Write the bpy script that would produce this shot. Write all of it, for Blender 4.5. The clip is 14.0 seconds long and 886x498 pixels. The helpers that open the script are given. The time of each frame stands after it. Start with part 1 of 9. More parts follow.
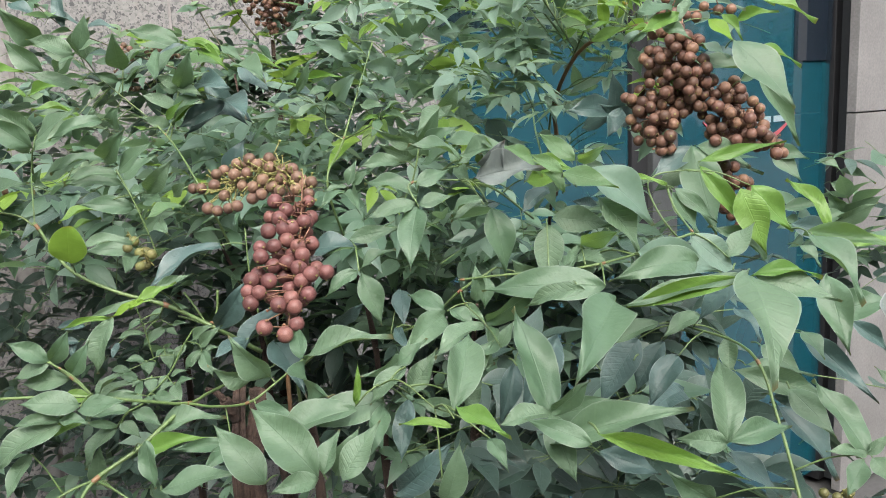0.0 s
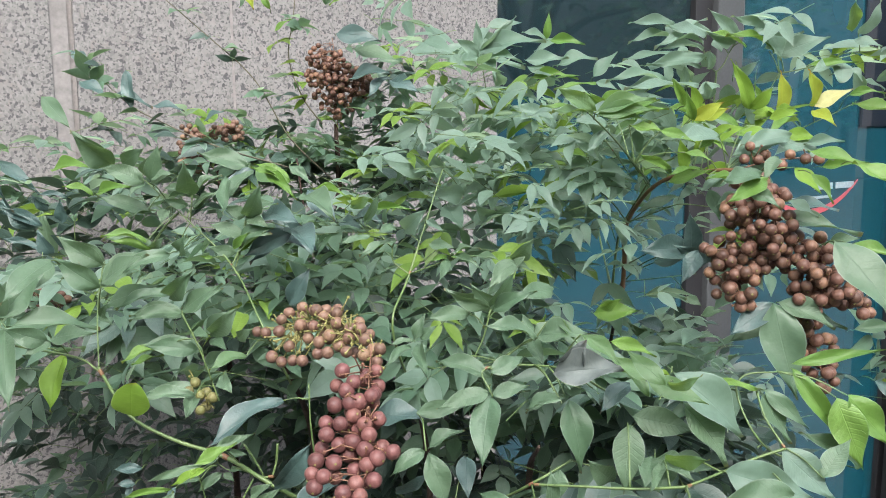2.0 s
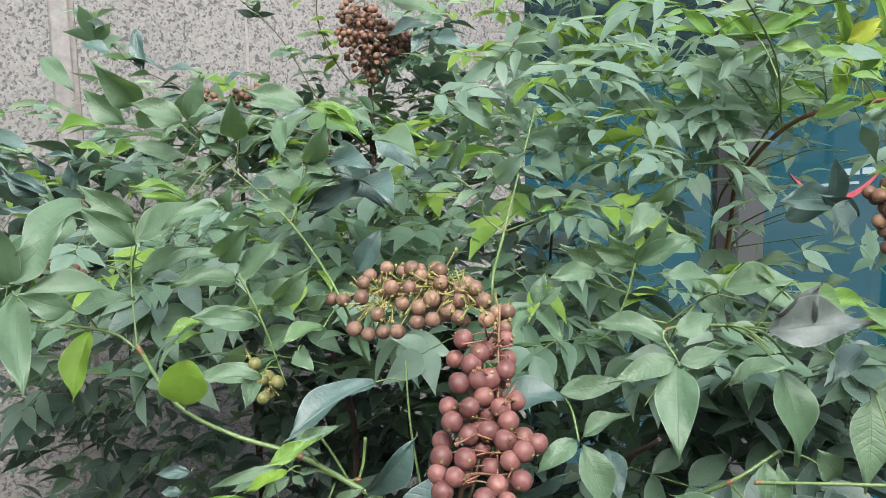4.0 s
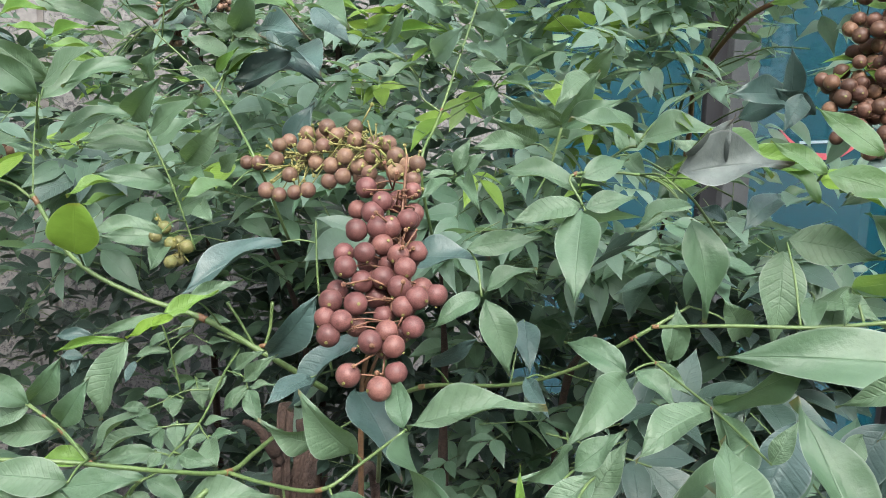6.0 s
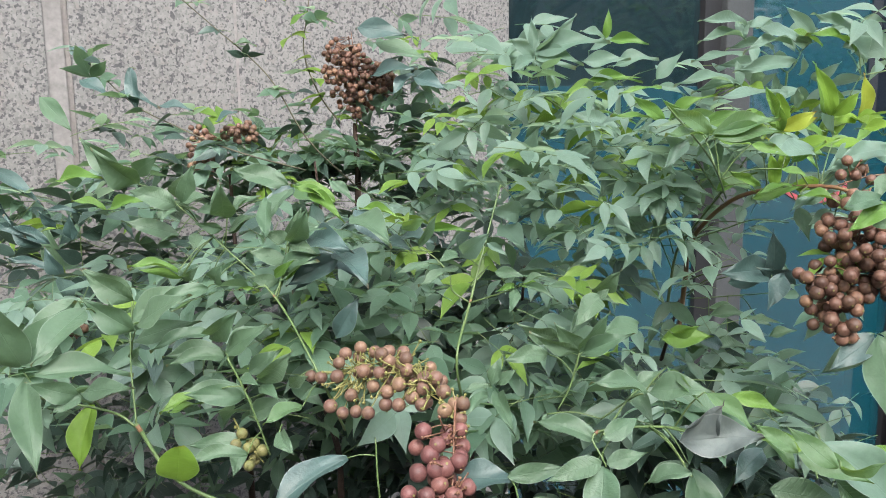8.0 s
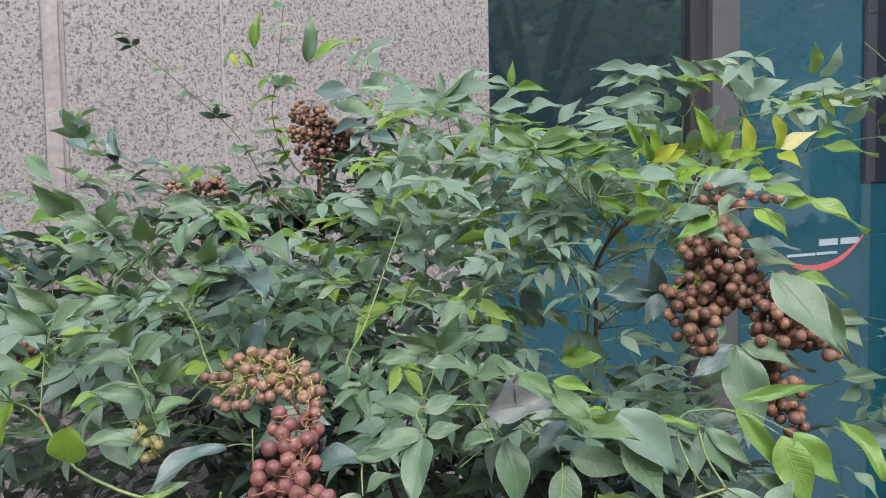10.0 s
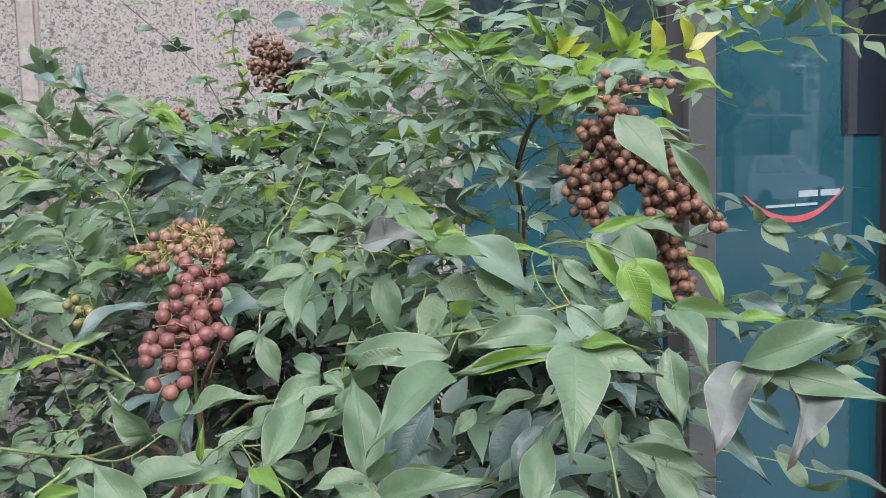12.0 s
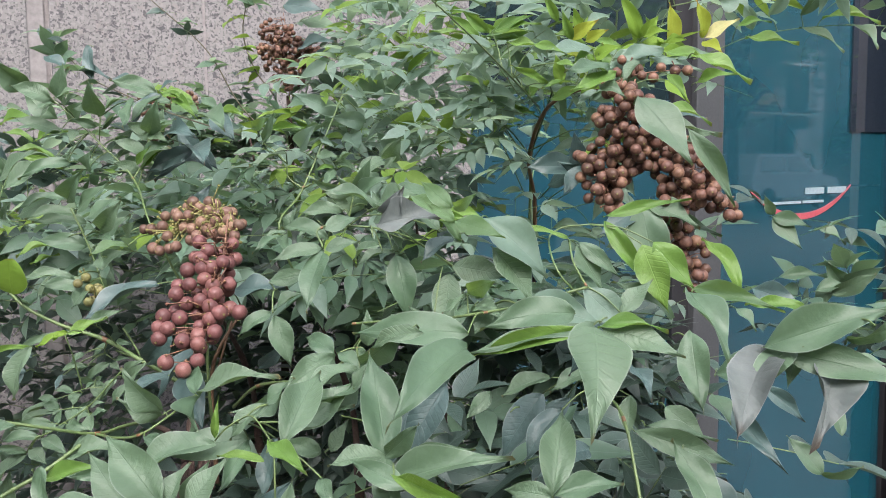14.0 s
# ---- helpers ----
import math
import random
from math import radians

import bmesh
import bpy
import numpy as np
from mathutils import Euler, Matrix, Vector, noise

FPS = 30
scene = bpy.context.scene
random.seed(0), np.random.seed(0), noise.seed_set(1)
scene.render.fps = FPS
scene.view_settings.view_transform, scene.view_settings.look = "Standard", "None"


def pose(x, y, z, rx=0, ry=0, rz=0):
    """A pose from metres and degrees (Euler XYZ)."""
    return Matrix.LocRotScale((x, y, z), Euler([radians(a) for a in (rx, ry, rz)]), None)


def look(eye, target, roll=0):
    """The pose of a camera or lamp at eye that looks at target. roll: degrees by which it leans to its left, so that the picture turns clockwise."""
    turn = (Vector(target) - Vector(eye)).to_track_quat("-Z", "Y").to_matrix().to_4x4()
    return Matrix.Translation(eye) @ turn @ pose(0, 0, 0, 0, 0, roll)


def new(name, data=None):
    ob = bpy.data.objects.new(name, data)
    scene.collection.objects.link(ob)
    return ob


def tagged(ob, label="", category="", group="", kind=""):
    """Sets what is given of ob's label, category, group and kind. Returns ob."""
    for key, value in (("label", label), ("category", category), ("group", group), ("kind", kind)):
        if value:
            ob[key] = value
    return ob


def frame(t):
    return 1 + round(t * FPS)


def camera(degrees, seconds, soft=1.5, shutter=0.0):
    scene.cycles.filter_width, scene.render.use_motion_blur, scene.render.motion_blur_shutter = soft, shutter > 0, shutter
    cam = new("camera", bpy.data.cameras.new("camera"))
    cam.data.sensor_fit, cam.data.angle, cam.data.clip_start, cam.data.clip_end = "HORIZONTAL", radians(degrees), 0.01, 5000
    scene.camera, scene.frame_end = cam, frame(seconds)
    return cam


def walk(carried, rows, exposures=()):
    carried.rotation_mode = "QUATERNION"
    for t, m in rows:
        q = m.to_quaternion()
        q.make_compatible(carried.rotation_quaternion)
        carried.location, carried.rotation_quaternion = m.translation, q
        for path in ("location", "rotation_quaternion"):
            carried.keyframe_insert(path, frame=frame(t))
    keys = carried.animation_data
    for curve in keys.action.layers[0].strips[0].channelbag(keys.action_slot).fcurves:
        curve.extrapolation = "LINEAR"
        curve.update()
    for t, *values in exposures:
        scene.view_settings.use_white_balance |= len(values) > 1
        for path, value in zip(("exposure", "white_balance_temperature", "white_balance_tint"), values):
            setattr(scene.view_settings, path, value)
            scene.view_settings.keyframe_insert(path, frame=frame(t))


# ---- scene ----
cam = camera(55.7, 14.0, 0.9)
PATH = [
    (0, (-0.0013, -0.0025, 1.2495), (-0.0085, 1.9669, 0.9010), -2.43),
    (0.5, (-0.0070, -0.0064, 1.2698), (-0.0488, 1.9613, 0.9142), -2.06),
    (1, (-0.0159, -0.0117, 1.2978), (-0.0889, 1.9574, 0.9554), -1.17),
    (1.5, (-0.0173, -0.0048, 1.3069), (-0.1158, 1.9711, 1.0130), -0.63),
    (2, (-0.0163, 0.0256, 1.3267), (-0.1240, 2.0015, 1.0366), -0.36),
    (2.2, (-0.0224, 0.0383, 1.3251), (-0.1290, 2.0152, 1.0418), -0.32),
    (4.3, (-0.0895, 0.1283, 1.2690), (-0.1646, 2.1073, 0.9903), -0.99),
    (4.5, (-0.0808, 0.1333, 1.2594), (-0.1538, 2.1105, 0.9676), -0.30),
    (5, (-0.0503, 0.1376, 1.2490), (-0.1377, 2.1093, 0.9251), 0.18),
    (5.5, (-0.0659, 0.1338, 1.2358), (-0.1470, 2.1015, 0.8872), 0.84),
    (6, (-0.0524, 0.1331, 1.2360), (-0.1197, 2.0977, 0.8674), 1.18),
    (6.5, (-0.0405, 0.1283, 1.2456), (-0.1065, 2.0919, 0.8712), 1.10),
    (7, (-0.0259, 0.1197, 1.2967), (-0.0781, 2.0840, 0.9238), -0.05),
    (7.5, (-0.0392, 0.1031, 1.3248), (-0.0958, 2.0693, 0.9629), -1.11),
    (8, (-0.0709, 0.0825, 1.3472), (-0.1344, 2.0533, 1.0125), -0.70),
    (8.2, (-0.0748, 0.0750, 1.3558), (-0.1469, 2.0495, 1.0457), -0.97),
    (10.3, (0.0384, 0.0272, 1.2958), (-0.1156, 2.0170, 1.1654), -1.09),
    (10.5, (0.0461, 0.0214, 1.2844), (-0.1109, 2.0097, 1.1357), -1.33),
    (11, (0.0767, -0.0087, 1.2626), (-0.0901, 1.9759, 1.0797), -1.64),
    (11.5, (0.0905, -0.0126, 1.2549), (-0.0790, 1.9711, 1.0644), -1.57),
    (12, (0.0915, -0.0066, 1.2468), (-0.0779, 1.9778, 1.0638), -1.68),
    (12.5, (0.0919, -0.0053, 1.2438), (-0.0878, 1.9776, 1.0552), -1.35),
    (13, (0.0819, -0.0109, 1.2455), (-0.1036, 1.9706, 1.0468), -1.00),
    (13.5, (0.0714, -0.0108, 1.2405), (-0.1124, 1.9702, 1.0351), -0.62),
    (14, (0.0839, -0.0046, 1.2402), (-0.0901, 1.9780, 1.0427), -0.77),
]
walk(cam, [(t, look(eye, target, roll)) for t, eye, target, roll in PATH], [(0.0, 2.1, 6640, 10), (1.5, 2.12, 6450, 12), (4.3, 2.2, 6480, 9), (6.8, 2.2, 6480, 9), (8.2, 2.1, 6430, 11), (10.3, 1.87, 6450, 18), (11.0, 2.02, 6450, 18), (14.0, 2.03, 6450, 18)])

# ---------------------------------------------------------------- light
world = bpy.data.worlds.new("overcast_sky")
scene.world = world
world.use_nodes = True
wn, wl = world.node_tree.nodes, world.node_tree.links
sky = wn.new("ShaderNodeTexSky")
sky.sky_type, sky.sun_disc = "NISHITA", False
sky.sun_elevation, sky.sun_rotation = radians(43), radians(171)
sky.air_density, sky.dust_density = 1.0, 4.0
soft_sky = wn.new("ShaderNodeHueSaturation")
soft_sky.inputs["Saturation"].default_value = 0.45
wl.new(sky.outputs[0], soft_sky.inputs["Color"])
wl.new(soft_sky.outputs[0], wn["Background"].inputs["Color"])
wn["Background"].inputs["Strength"].default_value = 0.15
sun = new("sun", bpy.data.lights.new("sun", "SUN"))
sun.data.energy, sun.data.angle, sun.data.color = 1.0, radians(50), (1.0, 0.97, 0.93)
sun.matrix_world = look((1.0, -6.0, 7.0), (0, 0.5, 1))


# ---------------------------------------------------------------- materials
def nodes_of(name):
    m = bpy.data.materials.new(name)
    m.use_nodes = True
    return m, m.node_tree.nodes, m.node_tree.links, m.node_tree.nodes["Principled BSDF"]


def ramp(nn, stops):
    r = nn.new("ShaderNodeValToRGB")
    el = r.color_ramp.elements
    while len(el) < len(stops):
        el.new(0.5)
    for e, (p, c) in zip(el, stops):
        e.position, e.color = p, (*c, 1)
    return r


def mixer(nn, ll, fac, a, b, blend="MIX"):
    m = nn.new("ShaderNodeMix")
    m.data_type, m.blend_type = "RGBA", blend
    for sock, v in ((m.inputs[0], fac), (m.inputs[6], a), (m.inputs[7], b)):
        if isinstance(v, (int, float)):
            sock.default_value = v
        elif isinstance(v, tuple):
            sock.default_value = (*v, 1)
        else:
            ll.new(v, sock)
    return m.outputs[2]


def math_node(nn, ll, op, a, b=0.0, clamp=False):
    m = nn.new("ShaderNodeMath")
    m.operation, m.use_clamp = op, clamp
    for sock, v in zip(m.inputs, (a, b)):
        if isinstance(v, (int, float)):
            sock.default_value = v
        else:
            ll.new(v, sock)
    return m.outputs[0]


def noise_tex(nn, ll, co, scale, detail=4.0, rough=0.6):
    n = nn.new("ShaderNodeTexNoise")
    n.inputs["Scale"].default_value, n.inputs["Detail"].default_value, n.inputs["Roughness"].default_value = scale, detail, rough
    ll.new(co, n.inputs["Vector"])
    return n.outputs["Fac"]


def leaf_material(name, dark, light, glow, rough=0.42, through_light=0.2, tip=None, stuff=False, blotch=0.25, spec=0.2):
    """A leaf blade: midrib, side veins, a pale margin and blotches, and light that shines through."""
    m, nn, ll, bsdf = nodes_of(name)
    uv = nn.new("ShaderNodeUVMap").outputs[0]
    sep = nn.new("ShaderNodeSeparateXYZ")
    ll.new(uv, sep.inputs[0])
    across = math_node(nn, ll, "ABSOLUTE", math_node(nn, ll, "MULTIPLY_ADD", sep.outputs[0], 2.0))
    nn[across.node.name].inputs[0].links[0].from_node.inputs[2].default_value = -1.0
    along = sep.outputs[1]
    rnd = nn.new("ShaderNodeNewGeometry").outputs["Random Per Island"] if stuff else nn.new("ShaderNodeObjectInfo").outputs["Random"]
    co = nn.new("ShaderNodeTexCoord").outputs["Object"]
    shift = nn.new("ShaderNodeVectorMath")
    shift.operation = "ADD"
    shape = nn.new("ShaderNodeVectorMath")
    shape.operation = "MULTIPLY"
    shape.inputs[1].default_value = (1, 1, 1) if stuff else (0.4, 1, 0.4)
    ll.new(co, shape.inputs[0])
    ll.new(shape.outputs[0], shift.inputs[0])
    ll.new(rnd, shift.inputs[1])
    big = noise_tex(nn, ll, shift.outputs[0], 40.0 if stuff else 2.2, 3.0)
    fine = noise_tex(nn, ll, shift.outputs[0], 300.0 if stuff else 16.0, 4.0)
    pucker = noise_tex(nn, ll, shift.outputs[0], 130.0 if stuff else 7.0, 2.0)
    base = ramp(nn, [(0.0, dark), (1.0, light)])
    ll.new(rnd, base.inputs[0])
    col = base.outputs[0]
    bl = ramp(nn, [(0.35, (0, 0, 0)), (0.7, (1, 1, 1))])
    ll.new(big, bl.inputs[0])
    col = mixer(nn, ll, math_node(nn, ll, "MULTIPLY", bl.outputs[0], blotch), col, tuple(min(1, 1.7 * c + 0.012) for c in light))
    fr = ramp(nn, [(0.3, (0.87, 0.88, 0.87)), (0.75, (1.09, 1.08, 1.08))])
    ll.new(fine, fr.inputs[0])
    col = mixer(nn, ll, 0.8, col, fr.outputs[0], "MULTIPLY")
    vein = math_node(nn, ll, "SINE", math_node(nn, ll, "MULTIPLY", math_node(nn, ll, "ADD", math_node(nn, ll, "SUBTRACT", along, math_node(nn, ll, "MULTIPLY", across, 0.13)), math_node(nn, ll, "MULTIPLY", big, 0.12)), 75.0))
    vr = ramp(nn, [(0.55, (0, 0, 0)), (1.0, (1, 1, 1))])
    ll.new(vein, vr.inputs[0])
    col = mixer(nn, ll, math_node(nn, ll, "MULTIPLY", vr.outputs[0], 0.015), col, glow)
    rib = ramp(nn, [(0.0, (1, 1, 1)), (0.05, (0, 0, 0))])
    ll.new(across, rib.inputs[0])
    col = mixer(nn, ll, math_node(nn, ll, "MULTIPLY", rib.outputs[0], 0.3), col, tuple(1.35 * c + 0.01 for c in light))
    edge = ramp(nn, [(0.93, (0, 0, 0)), (1.0, (1, 1, 1))])
    ll.new(across, edge.inputs[0])
    col = mixer(nn, ll, math_node(nn, ll, "MULTIPLY", edge.outputs[0], 0.55), col, tuple(min(1, 0.16 + 1.1 * c) for c in light))
    tips = ramp(nn, [(0.94, (0, 0, 0)), (1.0, (1, 1, 1))] if tip is None else [(0.84, (0, 0, 0)), (1.0, (1, 1, 1))])
    ll.new(along, tips.inputs[0])
    col = mixer(nn, ll, math_node(nn, ll, "MULTIPLY", tips.outputs[0], 0.6 if tip is None else 0.95), col, tip or (0.16, 0.08, 0.02))
    ll.new(col, bsdf.inputs["Base Color"])
    bsdf.inputs["Roughness"].default_value = rough
    bsdf.inputs["Specular IOR Level"].default_value = spec
    hgt = math_node(nn, ll, "ADD", math_node(nn, ll, "MULTIPLY", vr.outputs[0], math_node(nn, ll, "MULTIPLY", math_node(nn, ll, "POWER", rnd, 2.5), -0.36)), math_node(nn, ll, "ADD", math_node(nn, ll, "MULTIPLY", rib.outputs[0], -0.45), math_node(nn, ll, "ADD", math_node(nn, ll, "MULTIPLY", fine, 0.7), math_node(nn, ll, "ADD", math_node(nn, ll, "MULTIPLY", big, 2.2), math_node(nn, ll, "MULTIPLY", pucker, 0.8)))))
    bump = nn.new("ShaderNodeBump")
    bump.inputs["Strength"].default_value, bump.inputs["Distance"].default_value = 0.55, 0.0009
    ll.new(hgt, bump.inputs["Height"])
    ll.new(bump.outputs[0], bsdf.inputs["Normal"])
    tr = nn.new("ShaderNodeBsdfTranslucent")
    ll.new(mixer(nn, ll, 0.6, col, glow), tr.inputs["Color"])
    mx = nn.new("ShaderNodeMixShader")
    mx.inputs[0].default_value = through_light
    ll.new(bsdf.outputs[0], mx.inputs[1])
    ll.new(tr.outputs[0], mx.inputs[2])
    ll.new(mx.outputs[0], nn["Material Output"].inputs["Surface"])
    return m


def rough_material(name, dark, light, scale, rough=0.7, bump_mm=0.4, detail_scale=8.0, vary=0.0):
    """A plain surface with grain at two scales."""
    m, nn, ll, bsdf = nodes_of(name)
    co = nn.new("ShaderNodeTexCoord").outputs["Object"]
    a, b = noise_tex(nn, ll, co, scale, 5.0), noise_tex(nn, ll, co, scale * detail_scale, 4.0)
    r = ramp(nn, [(0.3, dark), (0.7, light)])
    ll.new(a, r.inputs[0])
    f = ramp(nn, [(0.3, (0.8, 0.8, 0.8)), (0.7, (1.12, 1.12, 1.12))])
    ll.new(b, f.inputs[0])
    col = mixer(nn, ll, 1.0, r.outputs[0], f.outputs[0], "MULTIPLY")
    if vary:
        rnd = nn.new("ShaderNodeObjectInfo").outputs["Random"]
        v = ramp(nn, [(0.0, (1 - vary, 1 - vary, 1 - vary)), (1.0, (1 + vary, 1 + vary * 0.8, 1 + vary * 0.7))])
        ll.new(rnd, v.inputs[0])
        col = mixer(nn, ll, 1.0, col, v.outputs[0], "MULTIPLY")
    ll.new(col, bsdf.inputs["Base Color"])
    bsdf.inputs["Roughness"].default_value = rough
    bump = nn.new("ShaderNodeBump")
    bump.inputs["Strength"].default_value, bump.inputs["Distance"].default_value = 0.5, bump_mm / 1000
    ll.new(b, bump.inputs["Height"])
    ll.new(bump.outputs[0], bsdf.inputs["Normal"])
    return m


def granite_material(name, tint=(1, 1, 1)):
    """Pale pinkish granite with grey and black crystals a few millimetres wide."""
    m, nn, ll, bsdf = nodes_of(name)
    co = nn.new("ShaderNodeTexCoord").outputs["Object"]
    stain = noise_tex(nn, ll, co, 2.3, 5.0)
    base = ramp(nn, [(0.3, (0.212, 0.202, 0.196)), (0.7, (0.27, 0.258, 0.25))])
    ll.new(stain, base.inputs[0])
    col = base.outputs[0]
    for scale, cut, soft, amount, shade in ((200.0, 0.54, 0.06, 0.5, (0.322, 0.305, 0.3)), (80.0, 0.58, 0.1, 0.3, (0.259, 0.213, 0.196)), (175.0, 0.55, 0.05, 0.6, (0.125, 0.119, 0.122)), (250.0, 0.58, 0.05, 0.75, (0.055, 0.055, 0.06)), (135.0, 0.61, 0.04, 0.8, (0.05, 0.05, 0.056))):
        sh = nn.new("ShaderNodeVectorMath")
        sh.operation = "ADD"
        ll.new(co, sh.inputs[0])
        sh.inputs[1].default_value = (scale, scale * 0.3, -scale)
        g = noise_tex(nn, ll, sh.outputs[0], scale, 1.5, 0.5)
        r = ramp(nn, [(cut, (0, 0, 0)), (cut + soft, (1, 1, 1))])
        ll.new(g, r.inputs[0])
        col = mixer(nn, ll, math_node(nn, ll, "MULTIPLY", r.outputs[0], amount), col, shade)
    col = mixer(nn, ll, 1.0, col, tint, "MULTIPLY")
    ll.new(col, bsdf.inputs["Base Color"])
    bsdf.inputs["Roughness"].default_value = 0.6
    bump = nn.new("ShaderNodeBump")
    bump.inputs["Strength"].default_value, bump.inputs["Distance"].default_value = 0.3, 0.0008
    ll.new(noise_tex(nn, ll, co, 150.0), bump.inputs["Height"])
    ll.new(bump.outputs[0], bsdf.inputs["Normal"])
    return m


def berry_material(name, dark, light, vary):
    """A dull ripe drupe: two-toned skin with a bloom and fine pale and dark specks."""
    m, nn, ll, bsdf = nodes_of(name)
    co = nn.new("ShaderNodeTexCoord").outputs["Object"]
    rnd = nn.new("ShaderNodeObjectInfo").outputs["Random"]
    sh = nn.new("ShaderNodeVectorMath")
    sh.operation = "MULTIPLY_ADD"
    ll.new(rnd, sh.inputs[0])
    sh.inputs[1].default_value = (37.0, 11.0, 23.0)
    ll.new(co, sh.inputs[2])
    tone = ramp(nn, [(0.32, dark), (0.68, light)])
    ll.new(noise_tex(nn, ll, sh.outputs[0], 0.9, 3.0), tone.inputs[0])
    speck = noise_tex(nn, ll, sh.outputs[0], 9.0, 3.0)
    f = ramp(nn, [(0.3, (0.72, 0.74, 0.72)), (0.5, (1.0, 1.0, 1.0)), (0.72, (1.25, 1.3, 1.22))])
    ll.new(speck, f.inputs[0])
    col = mixer(nn, ll, 1.0, tone.outputs[0], f.outputs[0], "MULTIPLY")
    v = ramp(nn, [(0.0, (1 - vary, 1 - vary * 0.9, 1 - vary)), (0.6, (1, 1, 1)), (1.0, (1 + vary * 0.7, 1 + vary, 1 + vary * 0.5))])
    ll.new(rnd, v.inputs[0])
    col = mixer(nn, ll, 1.0, col, v.outputs[0], "MULTIPLY")
    ll.new(col, bsdf.inputs["Base Color"])
    bsdf.inputs["Roughness"].default_value = 0.45
    bsdf.inputs["Specular IOR Level"].default_value = 0.3
    bump = nn.new("ShaderNodeBump")
    bump.inputs["Strength"].default_value, bump.inputs["Distance"].default_value = 0.4, 0.0001
    ll.new(speck, bump.inputs["Height"])
    ll.new(bump.outputs[0], bsdf.inputs["Normal"])
    return m


def film_glass(name, colour):
    """Glass with a tinted film behind it: a clear mirror-like face over a coloured back."""
    m, nn, ll, bsdf = nodes_of(name)
    co = nn.new("ShaderNodeTexCoord").outputs["Object"]
    r = ramp(nn, [(0.3, tuple(0.85 * c for c in colour)), (0.7, tuple(1.1 * c for c in colour))])
    ll.new(noise_tex(nn, ll, co, 1.4, 3.0), r.inputs[0])
    ll.new(r.outputs[0], bsdf.inputs["Base Color"])
    bsdf.inputs["Roughness"].default_value = 0.55
    bsdf.inputs["Specular IOR Level"].default_value = 0.2
    bsdf.inputs["Coat Weight"].default_value = 1.0
    bsdf.inputs["Coat Roughness"].default_value = 0.03
    bsdf.inputs["Coat IOR"].default_value = 2.1
    return m


LEAF = dict(
    green=dict(dark=(0.05, 0.102, 0.058), light=(0.084, 0.14, 0.085), glow=(0.18, 0.32, 0.06), rough=0.5, through_light=0.25, spec=0.5),
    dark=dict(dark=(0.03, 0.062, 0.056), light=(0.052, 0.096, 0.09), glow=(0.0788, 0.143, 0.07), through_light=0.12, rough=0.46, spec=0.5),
    lime=dict(dark=(0.0645, 0.15, 0.0323), light=(0.114, 0.215, 0.043), glow=(0.215, 0.358, 0.0358), through_light=0.35, spec=0.4),
    fresh=dict(dark=(0.0609, 0.122, 0.0645), light=(0.108, 0.194, 0.0932), glow=(0.258, 0.416, 0.0287), through_light=0.45, spec=0.4),
    yellow=dict(dark=(0.12, 0.225, 0.032), light=(0.165, 0.275, 0.04), glow=(0.28, 0.43, 0.05), through_light=0.42),
    # Lighter copy of green; paints the sky sheen of the upper leaves.
    pale=dict(dark=(0.09, 0.155, 0.115), light=(0.13, 0.205, 0.165), glow=(0.3, 0.46, 0.2), rough=0.5, through_light=0.4, spec=0.5),
    wilted=dict(dark=(0.048, 0.062, 0.058), light=(0.082, 0.1, 0.095), glow=(0.143, 0.158, 0.1), through_light=0.05, rough=0.62, blotch=0.6, spec=0.35, tip=(0.07, 0.05, 0.035)),
    cream=dict(dark=(0.394, 0.394, 0.179), light=(0.43, 0.416, 0.2), glow=(0.43, 0.394, 0.143), through_light=0.3),
    blush=dict(dark=(0.22, 0.3, 0.04), light=(0.28, 0.34, 0.048), glow=(0.538, 0.516, 0.0573), through_light=0.45, tip=(0.36, 0.075, 0.03)),
)
LEAF_MAT = {k: leaf_material("leaf_" + k, **v) for k, v in LEAF.items()}
GREEN, DARK, LIME, FRESH, YELLOW, PALE, WILTED, CREAM, BLUSH = "green", "dark", "lime", "fresh", "yellow", "pale", "wilted", "cream", "blush"
STUFF_MAT = [leaf_material("foliage_green", (0.062, 0.124, 0.084), (0.11, 0.188, 0.134), (0.22, 0.36, 0.12), stuff=True, through_light=0.45, rough=0.44, spec=0.5),
             # Darker leaf; filling the interior and low hollows, it paints shade there.
             leaf_material("foliage_dark", (0.022, 0.046, 0.038), (0.05, 0.088, 0.072), (0.122, 0.194, 0.09), stuff=True, through_light=0.2, rough=0.44, spec=0.5),
             leaf_material("foliage_young", (0.0788, 0.165, 0.0323), (0.158, 0.258, 0.043), (0.23, 0.358, 0.043), stuff=True, through_light=0.4, spec=0.4),
             # Lighter leaf for the upper shrub, with sky sheen put into its colour.
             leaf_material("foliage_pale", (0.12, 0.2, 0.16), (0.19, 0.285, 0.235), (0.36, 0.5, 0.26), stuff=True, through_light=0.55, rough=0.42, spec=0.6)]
STEM_GREEN = rough_material("green_stem", (0.066, 0.118, 0.036), (0.108, 0.162, 0.055), 60, 0.5, 0.2)
STEM_BROWN = rough_material("brown_stem", (0.064, 0.0352, 0.0192), (0.128, 0.0704, 0.032), 80, 0.7, 0.5)
STEM_RED = rough_material("reddish_stem", (0.141, 0.0576, 0.032), (0.166, 0.109, 0.0448), 90, 0.5, 0.2)
STEM_TWIG = rough_material("grey_twig", (0.0576, 0.0544, 0.032), (0.102, 0.096, 0.064), 80, 0.8, 0.3)
BARK = rough_material("bark", (0.018, 0.0115, 0.009), (0.07, 0.042, 0.031), 60, 0.9, 2.5)
